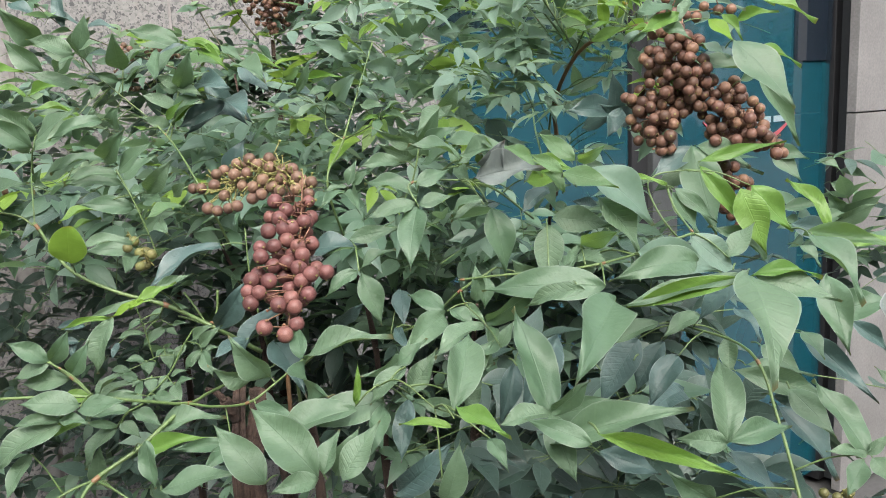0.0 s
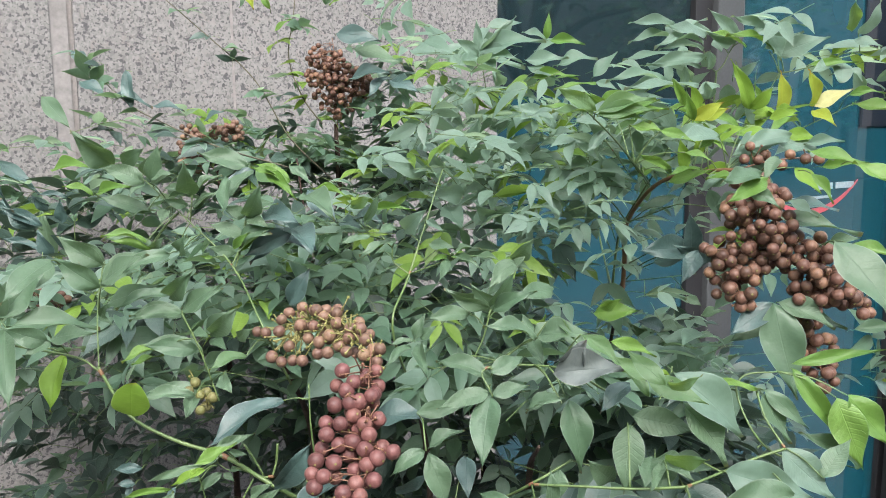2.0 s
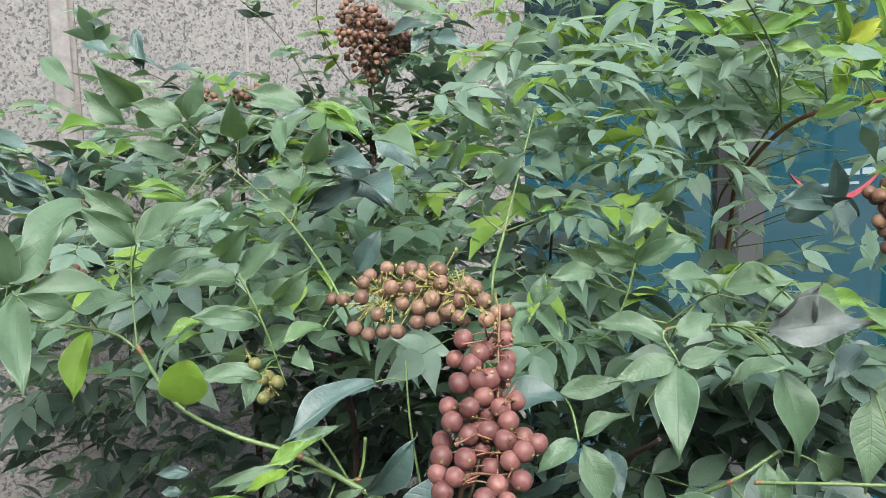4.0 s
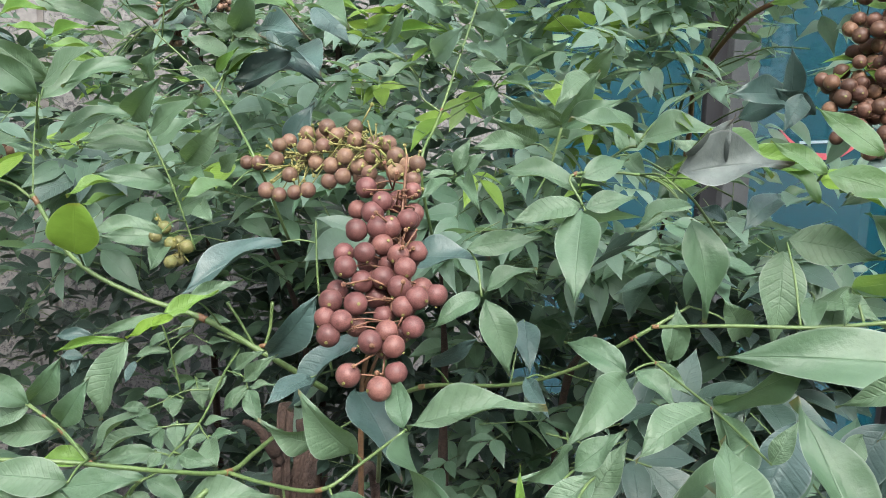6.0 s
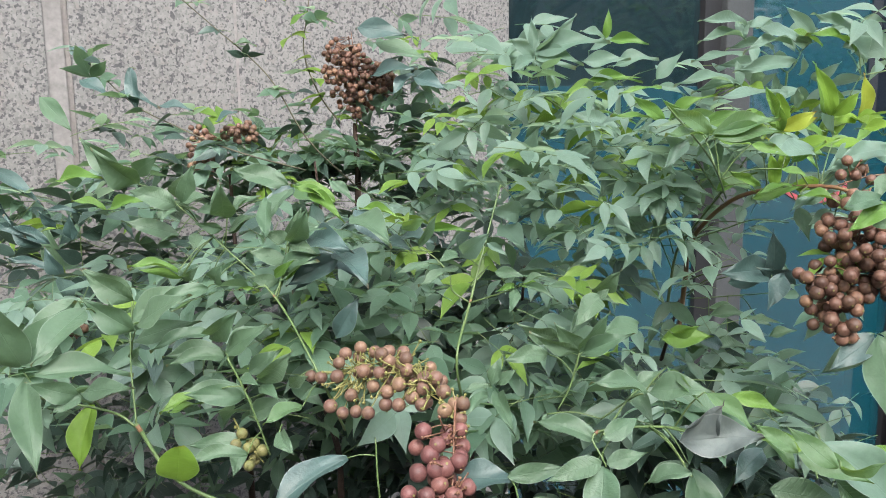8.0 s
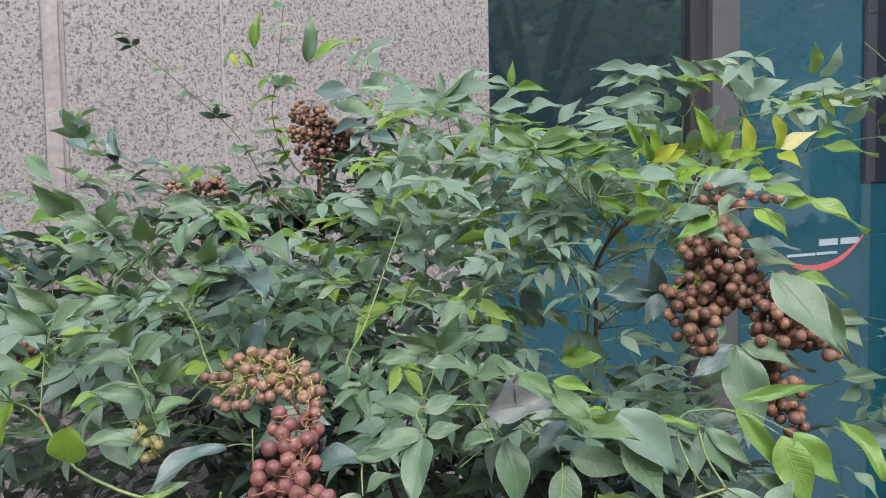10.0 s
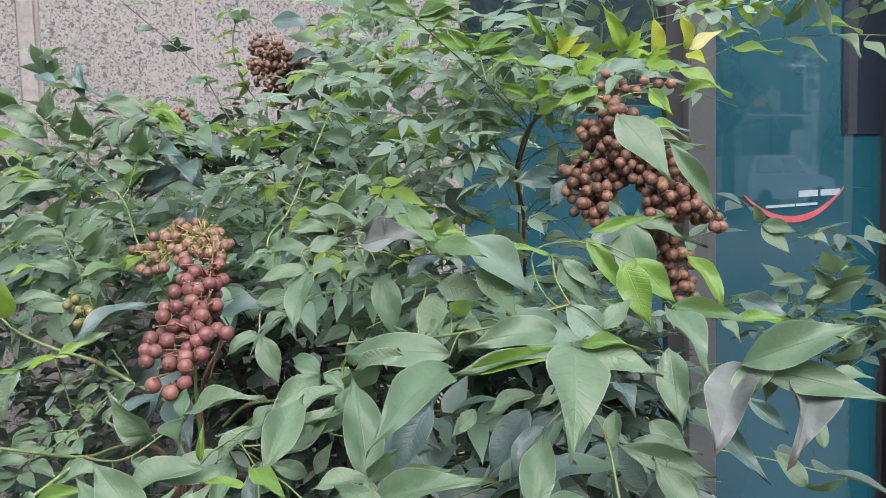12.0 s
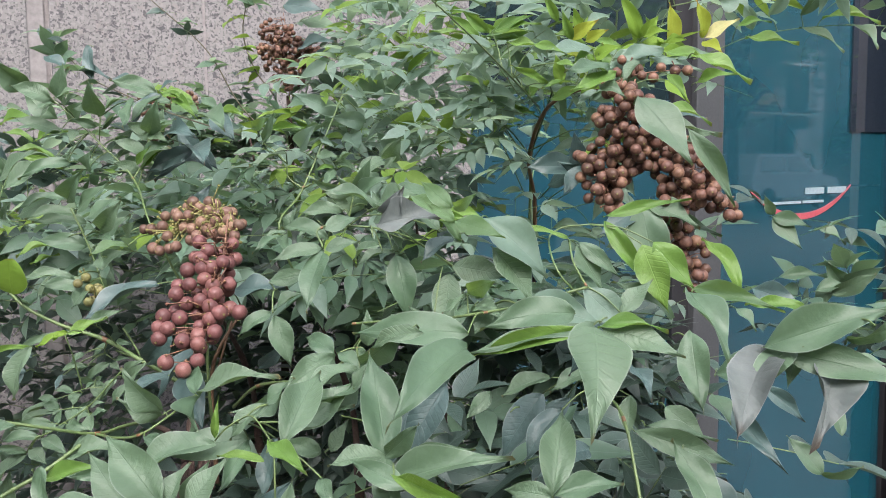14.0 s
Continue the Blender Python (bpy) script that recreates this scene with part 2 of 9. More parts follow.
PEDICEL = rough_material("berry_stalk", (0.141, 0.16, 0.0384), (0.205, 0.173, 0.064), 200, 0.6, 0.1)
PEDICEL_RED = rough_material("berry_stalk_red", (0.128, 0.0544, 0.0352), (0.179, 0.096, 0.0512), 200, 0.6, 0.1)
BERRY_PINK = berry_material("berry_pink", (0.09, 0.035, 0.034), (0.158, 0.068, 0.065), 0.28)
BERRY_TAN = berry_material("berry_tan", (0.108, 0.056, 0.046), (0.175, 0.108, 0.074), 0.32)
BERRY_BROWN = berry_material("berry_brown", (0.086, 0.04, 0.032), (0.168, 0.09, 0.064), 0.42)
BERRY_OLIVE = berry_material("berry_olive", (0.1, 0.105, 0.04), (0.15, 0.128, 0.06), 0.25)
GRANITE = granite_material("granite", (0.69, 0.712, 0.708))
GRANITE_GREY = rough_material("honed_stone", (0.115, 0.113, 0.112), (0.155, 0.152, 0.151), 5, 0.7, 0.4, 30)
SEALANT = rough_material("joint_sealant", (0.165, 0.158, 0.152), (0.21, 0.202, 0.196), 14, 0.8, 0.5)
SEALANT_PALE = rough_material("pale_joint", (0.19, 0.178, 0.172), (0.235, 0.222, 0.216), 14, 0.8, 0.5)
SEALANT_DARK = rough_material("joint_shadow_gap", (0.154, 0.141, 0.134), (0.198, 0.186, 0.179), 14, 0.85, 0.5)
GLASS_TEAL = film_glass("teal_film_glass", (0.0016, 0.04, 0.058))
GLASS_DEEP = film_glass("deep_teal_glass", (0.001, 0.013, 0.017))
PANEL_NAVY = film_glass("navy_glass", (0.00512, 0.0102, 0.0179))
FRAME_GREY = rough_material("grey_aluminium", (0.036, 0.04, 0.043), (0.05, 0.054, 0.056), 3, 0.45, 0.1, 60)
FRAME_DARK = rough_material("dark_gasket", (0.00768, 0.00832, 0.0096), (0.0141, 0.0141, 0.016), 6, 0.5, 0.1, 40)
RED = rough_material("red_decal", (0.269, 0.0448, 0.0576), (0.307, 0.064, 0.0768), 12, 0.5, 0.02)
WHITE = rough_material("white_decal", (0.166, 0.23, 0.256), (0.218, 0.275, 0.301), 20, 0.5, 0.02)
SOIL = rough_material("soil", (0.0224, 0.016, 0.0115), (0.0576, 0.0416, 0.0288), 6, 0.95, 6.0, 12)
PAVING = rough_material("asphalt", (0.04, 0.04, 0.04), (0.062, 0.062, 0.061), 1.5, 0.85, 2.0, 40)
PLASTER = rough_material("white_paint", (0.74, 0.74, 0.72), (0.84, 0.84, 0.82), 0.6, 0.85, 1.0, 30)
FACADE = rough_material("grey_render", (0.16, 0.16, 0.155), (0.24, 0.24, 0.23), 0.6, 0.85, 1.0, 30)
ORANGE = rough_material("orange_sign", (0.62, 0.3, 0.1), (0.72, 0.4, 0.16), 3, 0.6, 0.2)
CAR_PAINT = rough_material("silver_paint", (0.5, 0.52, 0.54), (0.58, 0.6, 0.62), 2, 0.3, 0.05, 30)
WINDOW_DARK = film_glass("dark_window", (0.0128, 0.0192, 0.0224))


# ---------------------------------------------------------------- building blocks
def part(name, bm, material, parent=None, label=""):
    """A bmesh as one mesh object, under a thing or a part; its coordinates are the world's."""
    me = bpy.data.meshes.new(name)
    bm.to_mesh(me)
    bm.free()
    me.materials.append(material)
    ob = new(name, me)
    adopt(ob, parent)
    return tagged(ob, label)


HOME = {}


def adopt(ob, parent):
    """Parent ob and keep its coordinates in the world."""
    if parent is not None:
        ob.parent = parent
        home = HOME.get(parent.name)
        if home is not None:
            ob.matrix_parent_inverse = Matrix.Translation(home).inverted()


def thing(name, at, label, category, group=""):
    ob = new(name)
    ob.empty_display_size = 0.05
    ob.location = at
    HOME[ob.name] = Vector(at)
    return tagged(ob, label, category, group)


def smooth_path(points, steps=6):
    """Catmull-Rom through the points."""
    p = [Vector(q) for q in points]
    if len(p) < 3:
        return p
    e = [p[0] * 2 - p[1], *p, p[-1] * 2 - p[-2]]
    out = []
    for i in range(1, len(e) - 2):
        a, b, c, d = e[i - 1:i + 3]
        for k in range(steps):
            t = k / steps
            out.append(0.5 * ((2 * b) + (c - a) * t + (2 * a - 5 * b + 4 * c - d) * t * t + (3 * b - a - 3 * c + d) * t ** 3))
    return out + [p[-1]]


def tube(bm, points, r0, r1, sides=7, steps=5, knots=()):
    """A tapered stem along the points, a little thicker at its nodes."""
    path = smooth_path(points, steps)
    n = len(path)
    rings, side = [], Vector((0.3, 0.9, 0.2))
    for i, p in enumerate(path):
        d = (path[min(i + 1, n - 1)] - path[max(i - 1, 0)]).normalized()
        u = d.cross(side)
        u = u.normalized() if u.length > 1e-4 else d.orthogonal().normalized()
        v = d.cross(u)
        f = i / max(1, n - 1)
        r = r0 + (r1 - r0) * f
        for k in knots:
            r *= 1 + 0.3 * math.exp(-((f - k) * n * 0.9) ** 2)
        rings.append([bm.verts.new(p + (u * math.cos(a) + v * math.sin(a)) * r) for a in (2 * math.pi * j / sides for j in range(sides))])
    for a, b in zip(rings, rings[1:]):
        for j in range(sides):
            f = bm.faces.new((a[j], a[(j + 1) % sides], b[(j + 1) % sides], b[j]))
            f.smooth = True
    for ring, flip in ((rings[0], True), (rings[-1], False)):
        bm.faces.new(ring[::-1] if flip else ring)


SHOOTS = []


def stem(parent, points, r0, r1, material, name="stem", knots=(), sides=8, label=""):
    bm = bmesh.new()
    if material == STEM_GREEN:
        r0, r1 = r0 * 0.68, r1 * 0.68
    tube(bm, points, r0, r1, sides, 6, knots)
    path = smooth_path(points, 6)
    SHOOTS.extend(path if name == "shoot" else [])
    before = len(bm.faces)
    for k in knots:
        i = min(len(path) - 2, int(k * (len(path) - 1)))
        d = (path[i + 1] - path[i]).normalized()
        r = (r0 + (r1 - r0) * k) * 1.3
        p = path[i].lerp(path[i + 1], k * (len(path) - 1) - i)
        tube(bm, [p - d * 1.6 * r, p - d * 0.8 * r, p + d * 0.8 * r, p + d * 1.6 * r], r * 1.05, r * 1.05, sides, 1)
    bm.faces.ensure_lookup_table()
    for face in bm.faces[before:]:
        face.material_index = 1
    ob = part(name, bm, material, parent, label)
    ob.data.materials.append(STEM_RED if material == STEM_GREEN else material)
    return ob


def blade(bend, fold, sway, oval, nu, nv, wave=0.0, early=0.6):
    """Rows of a leaf blade of length 1 along y and width 1 across x: (x, y, z, u, v)."""
    rows = []
    for i in range(nu + 1):
        s = i / nu
        if oval:
            w = math.sin(math.pi * min(1, s ** 0.9 * 0.97 + 0.01)) ** 0.62
        else:
            late = 1.85 - 0.35 * early
            peak = early / (early + late)
            w = (s ** early) * ((1 - s) ** late) / (peak ** early * (1 - peak) ** late) if s < 1 else 0.0
            w = max(w, 0.03 if s < 1 else 0.0)
        if nu > 16 and not oval:
            w *= 1.0 + 0.014 * (i % 2)
        row = []
        for j in range(-nv, nv + 1):
            q = j / nv
            x = 0.5 * w * q
            z = bend * (4 * s * (1 - s)) * 0.5 + bend * (s - s * s * s) * 0.6 + fold * abs(x) * (1 - 0.5 * s)
            z += wave * math.sin(9 * s + 2.2 * q) * abs(q) * 0.06
            row.append((x + sway * math.sin(math.pi * s) * 0.35, s, z, 0.5 + 0.5 * q, s))
        rows.append(row)
    return rows


BLADES = {}


def blade_mesh(kind, form):
    """One of a few shared leaf meshes."""
    if (kind, form) in BLADES:
        return BLADES[kind, form]
    bend, fold, sway, oval, wave, early = FORMS[form]
    rows = blade(bend, fold, sway, oval, 24, 3, wave, early)
    verts = [v[:3] for row in rows for v in row]
    uvs = [v[3:] for row in rows for v in row]
    nv = len(rows[0])
    faces = [(i * nv + j, i * nv + j + 1, (i + 1) * nv + j + 1, (i + 1) * nv + j) for i in range(len(rows) - 1) for j in range(nv - 1)]
    me = bpy.data.meshes.new("leaflet")
    me.from_pydata(verts, [], faces)
    uvl = me.uv_layers.new(name="UVMap")
    for loop in me.loops:
        uvl.data[loop.index].uv = uvs[loop.vertex_index]
    me.polygons.foreach_set("use_smooth", [True] * len(me.polygons))
    me.materials.append(LEAF_MAT[kind])
    BLADES[kind, form] = me
    return me


# bend, fold, sway, oval, wave, how early the blade is widest
FORMS = [(0.10, 0.14, 0.0, False, 0.6, 0.82), (0.14, 0.26, 0.06, False, 0.9, 0.98), (0.05, 0.08, -0.05, False, 0.6, 0.88), (0.18, 0.2, 0.03, False, 0.9, 0.76),
         (0.12, 0.3, -0.04, False, 0.8, 1.05), (0.02, 0.18, 0.08, False, 1.0, 0.9), (0.08, 0.12, 0.0, True, 0.5, 0.6), (0.15, 0.4, 0.06, False, 1.6, 0.8)]
OUTWARD = Vector((-0.05, -0.72, 0.69)).normalized()
pick = random.Random(11)


def spray(x, y, z):
    """The stalk of a compound leaf, running from its node back to the nearest shoot, or into the shrub."""
    p = Vector((x, y, z))
    near = min(SHOOTS, key=lambda c: (c - p).length)
    if (near - p).length < 0.035:
        q = near + Vector((0, 0.001, 0))
    else:
        q = p + Vector((pick.uniform(-0.004, 0.004), 0.008 + pick.uniform(0, 0.004), pick.uniform(-0.004, 0.001)))
    bm = bmesh.new()
    tube(bm, [q, p.lerp(q, 0.5) + Vector((0, 0, 0.08 * (p - q).length)), p], 0.00045, 0.00035, 6, 4)
    return part("compound_leaf", bm, STEM_GREEN, SHRUB)


def leaflet(stalk, base, tip, width, kind):
    """One leaflet from its base to its tip."""
    b, t = Vector(base), Vector(tip)
    axis = t - b
    length = axis.length
    a = axis / length
    out = OUTWARD if a.dot(OUTWARD) < 0.55 else Vector((0.1, -0.97, -0.2))
    n = (out - a * out.dot(a)).normalized()
    n = Matrix.Rotation(radians(pick.uniform(-22, 22)), 3, a) @ n
    side = a.cross(n)
    oval = width > 0.75 * length
    width = width if oval else min(width, (0.62 if length < 0.02 or kind == WILTED else 0.45) * length)
    form = 6 if oval else ((7 if width > 0.008 else 5) if kind == WILTED else pick.randrange(6))
    m = Matrix((side * width, a * length, n * min(length, 0.028 + 0.3 * length))).transposed().to_4x4()
    m.translation = b
    ob = new("leaflet", blade_mesh(kind, form))
    ob.matrix_basis = m
    ob.parent = stalk
    return ob


def foliage(name, parent, seed, count, where, size, bias=(0.52, 0.2, 0.08), leaflets=(3, 5), out=(0, -0.7, 0.15), spread=1.0, tilt=0.38, slim=1.0):
    """Many small pinnate sprays, leaflets in pairs on a thin rachis, joined into one mesh; where(random) gives a tip."""
    rng = random.Random(seed)
    verts, faces, uvs, mats = [], [], [], []
    forms = [blade(b, f, s, o, 8, 1, 0.0, e) for b, f, s, o, w, e in FORMS]
    for _ in range(count):
        node = where(rng)
        if node is None:
            continue
        head = (Vector(out) + Vector((rng.gauss(0, 0.8), rng.gauss(0, 0.45), rng.gauss(0, 0.28))) * spread).normalized()
        up = Vector((rng.gauss(0, 0.32), rng.gauss(-0.8 * tilt * (0.55 if node.z > 1.17 else 1.0), 0.32), 1)).normalized()
        right = head.cross(up).normalized()
        up = right.cross(head)
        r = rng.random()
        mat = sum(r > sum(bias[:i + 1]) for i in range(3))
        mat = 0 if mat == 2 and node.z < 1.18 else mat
        # Leaves high up turn pale, so sky light on top is painted in.
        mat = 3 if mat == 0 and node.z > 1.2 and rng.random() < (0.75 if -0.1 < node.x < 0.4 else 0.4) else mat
        length = rng.uniform(*size)
        pairs = rng.randint(*leaflets) // 2
        gap = length * rng.uniform(0.45, 0.7)
        sag = Vector((rng.gauss(0, 0.05), 0, -rng.uniform(0.0, 0.07)))
        rachis = [node - head * gap * i + sag * gap * i * i for i in (*range(pairs + 1), pairs + 0.4)]
        for p0, p1 in zip(rachis, rachis[1:]):
            e1 = (p1 - p0).orthogonal().normalized() * 0.011 * length
            e2 = (p1 - p0).normalized().cross(e1)
            off = len(verts)
            for c in (p1, p0):
                for w1, w2 in ((1, 0), (-0.5, 0.87), (-0.5, -0.87)):
                    verts.append(c + e1 * w1 + e2 * w2)
                    uvs.append((0.5, 0.5))
            for p in range(3):
                faces.append((off + p, off + (p + 1) % 3, off + 3 + (p + 1) % 3, off + 3 + p))
                mats.append(4)
        blades = [(rachis[0], rng.gauss(0, 0.15), 1.0)]
        for i in range(pairs):
            at = rachis[0].lerp(rachis[1], 0.25) if i == 0 else rachis[i].lerp(rachis[i + 1], 0.1)
            blades += [(at, side * rng.uniform(0.8, 1.25), rng.uniform(0.72, 1.0)) for side in (-1, 1) if rng.random() > 0.07]
        droop = rng.uniform(-0.05, 0.4)
        for b, ang, scale in blades:
            a = (head * math.cos(ang) + right * math.sin(ang) + Vector((0, 0, -droop - rng.uniform(-0.1, 0.2)))).normalized()
            n = (up - a * up.dot(a)).normalized()
            n = Matrix.Rotation(rng.gauss(0, 0.35), 3, a) @ n
            s = a.cross(n)
            ln = length * rng.uniform(0.85, 1.12) * scale
            wd = ln * rng.uniform(0.34, 0.46) * slim
            off = len(verts)
            rows = forms[rng.randrange(6)]
            for row in rows:
                for x, y, z, u, v in row:
                    verts.append(b + s * (x * wd) + a * (y * ln) + n * (z * ln * 0.75))
                    uvs.append((u, v))
            nv = len(rows[0])
            for p in range(len(rows) - 1):
                for q in range(nv - 1):
                    faces.append((off + p * nv + q, off + p * nv + q + 1, off + (p + 1) * nv + q + 1, off + (p + 1) * nv + q))
                    mats.append(mat)
    me = bpy.data.meshes.new(name)
    me.from_pydata(verts, [], faces)
    uvl = me.uv_layers.new(name="UVMap")
    idx = np.empty(len(me.loops), dtype=np.int32)
    me.loops.foreach_get("vertex_index", idx)
    uvl.data.foreach_set("uv", np.array(uvs, dtype=np.float32)[idx].ravel())
    for mt in (*STUFF_MAT, STEM_GREEN):
        me.materials.append(mt)
    me.polygons.foreach_set("material_index", mats)
    me.polygons.foreach_set("use_smooth", [True] * len(faces))
    ob = new(name, me)
    adopt(ob, parent)
    return tagged(ob, kind="stuff")


BERRIES, BERRY_MESH = {}, {}


def berry_mesh(material):
    """A round drupe with a small dark remnant of the style at its end and a dimple at the stalk."""
    if material.name in BERRY_MESH:
        return BERRY_MESH[material.name]
    bm = bmesh.new()
    bmesh.ops.create_uvsphere(bm, u_segments=18, v_segments=11, radius=1.0)
    for v in bm.verts:
        if v.co.z > 0.95:
            v.co.z -= 0.08
        v.co.z *= 0.97
    for f in bm.faces:
        f.smooth = True
    geom = bmesh.ops.create_cone(bm, cap_ends=True, segments=7, radius1=0.15, radius2=0.09, depth=0.16, matrix=Matrix.Translation((0, 0, -1.0)))
    for f in {f for v in geom["verts"] for f in v.link_faces}:
        f.material_index = 1
    me = bpy.data.meshes.new("berry")
    bm.to_mesh(me)
    bm.free()
    me.materials.append(material)
    me.materials.append(PEDICEL)
    BERRY_MESH[material.name] = me
    return me


def berry_cluster(parent, label, material):
    """An empty panicle; berry() hangs berries on it and finish_cluster() grows its stalks."""
    me = bpy.data.meshes.new("panicle")
    ob = new("panicle", me)
    adopt(ob, parent)
    BERRIES[ob.name] = (material, [])
    return tagged(ob, label)


def berry(cluster, x, y, z, r):
    material, places = BERRIES[cluster.name]
    p = Vector((x, y, z))
    ob = new("berry", berry_mesh(material))
    away = Vector((pick.gauss(0, 0.6), pick.gauss(-0.75, 0.5), pick.gauss(-0.45, 0.5)))
    turn = away.to_track_quat("-Z", "Y").to_matrix().to_4x4()
    ob.matrix_basis = Matrix.Translation(p) @ turn @ Matrix.Diagonal((r, r, r, 1))
    ob.parent = cluster
    places.append((p, r))
    return ob


def finish_cluster(cluster, axes, stalk_material, buds=0):
    """The panicle's main axis and a thin pedicel to each berry, with a few dry buds between."""
    _, places = BERRIES[cluster.name]
    axes = axes if isinstance(axes[0][0], tuple) else [axes]
    path = [q for axis in axes for q in smooth_path(axis, 8)]
    bm = bmesh.new()
    for axis in axes:
        tube(bm, axis, 0.0006, 0.0004, 6, 5)
    for p, r in places:
        q = min(path, key=lambda c: (c - p).length + 0.4 * max(0.0, p.z - c.z))
        d = (p - q)
        if d.length > 0.001:
            mid = q.lerp(p, 0.5) + Vector((pick.uniform(-1, 1), pick.uniform(-1, 1), pick.uniform(0, 1))) * 0.0022
            tube(bm, [q, mid, p], 0.00036, 0.0003, 5, 3)
    for _ in range(buds):
        p, r = pick.choice(places)
        q = min(path, key=lambda c: (c - p).length)
        b = q.lerp(p, pick.uniform(0.3, 0.8)) + Vector((pick.gauss(0, 0.004), pick.gauss(-0.004, 0.004), pick.gauss(0.002, 0.004)))
        tube(bm, [q.lerp(p, 0.3), b], 0.0004, 0.0004, 5, 2)
        bmesh.ops.create_icosphere(bm, subdivisions=1, radius=pick.uniform(0.0006, 0.0011), matrix=Matrix.Translation(b))
    bm.to_mesh(cluster.data)
    bm.free()
    cluster.data.materials.append(stalk_material)


def heap_of_berries(cluster, seed, lobes, radius, gap=1.75):
    """Fill drooping lobes (start, end, width, count) with berries that don't run into one another."""
    rng = random.Random(seed)
    done = [p for p, _ in BERRIES[cluster.name][1]]
    for a, b, wide, count in lobes:
        a, b = Vector(a), Vector(b)
        tries = 0
        made = 0
        while made < count and tries < 4000:
            tries += 1
            f = rng.random()
            d = Vector((rng.gauss(0, 1), rng.gauss(0, 1), rng.gauss(0, 1))).normalized() * rng.random() ** 0.4
            p = a.lerp(b, f) + d * wide * (0.75 + 0.5 * math.sin(math.pi * f))
            r = radius * rng.uniform(0.88, 1.08)
            if all((p - q).length > gap * radius for q in done):
                done.append(p)
                made += 1
                berry(cluster, p.x, p.y, p.z, r)


# ---------------------------------------------------------------- the wall behind, the glass and the ground
WALL_AT, WALL_TURN = Vector((0, 1.58, 0)), radians(35.5)
ALONG = Vector((math.cos(WALL_TURN), math.sin(WALL_TURN), 0))
FACE = Vector((ALONG.y, -ALONG.x, 0))


def wall_box(name, s0, s1, z0, z1, front, back, material, parent=None, bevel=0.002, label=""):
    """A block on the wall: along it from s0 to s1, up from z0 to z1, between two depths (front is proud of the face)."""
    bm = bmesh.new()
    bmesh.ops.create_cube(bm, size=1.0)
    for v in bm.verts:
        s, d, z = (s0 if v.co.x < 0 else s1), (back if v.co.y > 0 else front), (z0 if v.co.z < 0 else z1)
        v.co = WALL_AT + ALONG * s + FACE * d + Vector((0, 0, z))
    bmesh.ops.recalc_face_normals(bm, faces=bm.faces)
    if bevel:
        bmesh.ops.bevel(bm, geom=list(bm.edges), offset=bevel, segments=2, affect="EDGES", profile=0.6)
    return part(name, bm, material, parent, label)


def structure(ob, label, category):
    return tagged(ob, label, category, kind="structure")


wall_west = structure(wall_box("wall_west", -5.0, -0.002, 0.0, 4.2, -0.03, -0.30, SEALANT), "pale speckled granite wall of cladding slabs with vertical joints", "wall")
for s0, s1 in ((-5.0, -3.2), (-3.195, -2.0), (-1.995, -0.7405), (-0.711, -0.4925), (-0.4885, 0.0)):
    wall_box("granite_panel", s0, s1, 0.0, 4.2, 0.0, -0.028, GRANITE, wall_west)
wall_box("joint_sealant", -0.7405, -0.7185, 0.0, 4.19, -0.003, -0.029, SEALANT, wall_west, 0.0)
wall_box("joint_gap", -0.7185, -0.711, 0.0, 4.19, -0.0065, -0.029, SEALANT_DARK, wall_west, 0.0)
wall_box("joint_sealant", -0.4925, -0.4885, 0.0, 4.19, -0.0012, -0.029, SEALANT_PALE, wall_west, 0.0)
wall_east = structure(wall_box("wall_east", 1.70, 4.5, 0.0, 4.2, -0.03, -0.30, GRANITE_GREY), "smooth pale grey stone pier beside the door", "wall")
for z0, z1 in ((0.0, 0.55), (0.554, 1.163), (1.167, 1.8), (1.804, 2.5), (2.504, 4.2)):
    wall_box("stone_panel", 1.462, 2.4, z0, z1, 0.0, -0.029, GRANITE_GREY, wall_east)
structure(wall_box("wall_lintel", 0.0, 1.466, 2.62, 4.2, -0.002, -0.30, GRANITE), "granite band above the glass front", "wall")
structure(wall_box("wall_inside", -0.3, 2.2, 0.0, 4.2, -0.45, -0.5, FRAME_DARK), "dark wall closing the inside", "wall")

window_1 = structure(wall_box("window_1", -0.05, 0.615, 0.02, 2.6, -0.100, -0.112, GLASS_DEEP, None, 0.001), "fixed pane of deep teal film-backed glass", "window")
wall_box("teal_film", -0.02, 0.612, 0.04, 1.385, -0.0945, -0.0985, GLASS_TEAL, window_1, 0.001, "bright teal film on the lower part of the pane")
wall_box("window_frame", 0.616, 0.672, 0.02, 2.6, -0.085, -0.14, FRAME_DARK, window_1, 0.002, "dark rubber gasket and frame")
wall_box("window_frame", 0.673, 0.766, 0.02, 2.6, -0.070, -0.14, FRAME_GREY, window_1, 0.003, "grey aluminium mullion")
wall_box("window_frame", -0.05, 0.615, 2.54, 2.62, -0.080, -0.14, FRAME_GREY, window_1, 0.003)
door_1 = structure(wall_box("door_1", 0.767, 1.489, 0.03, 2.53, -0.100, -0.112, GLASS_TEAL, None, 0.001), "closed teal film-backed glass door leaf", "door")
wall_box("door_frame", 1.490, 1.522, 0.0, 2.62, -0.085, -0.14, FRAME_DARK, door_1, 0.003, "dark door stile")
wall_box("door_frame", 1.523, 1.66, 0.0, 2.62, -0.055, -0.14, FRAME_GREY, door_1, 0.003, "grey aluminium jamb")
wall_box("door_frame", 0.767, 1.489, 2.531, 2.62, -0.080, -0.14, FRAME_GREY, door_1, 0.003)
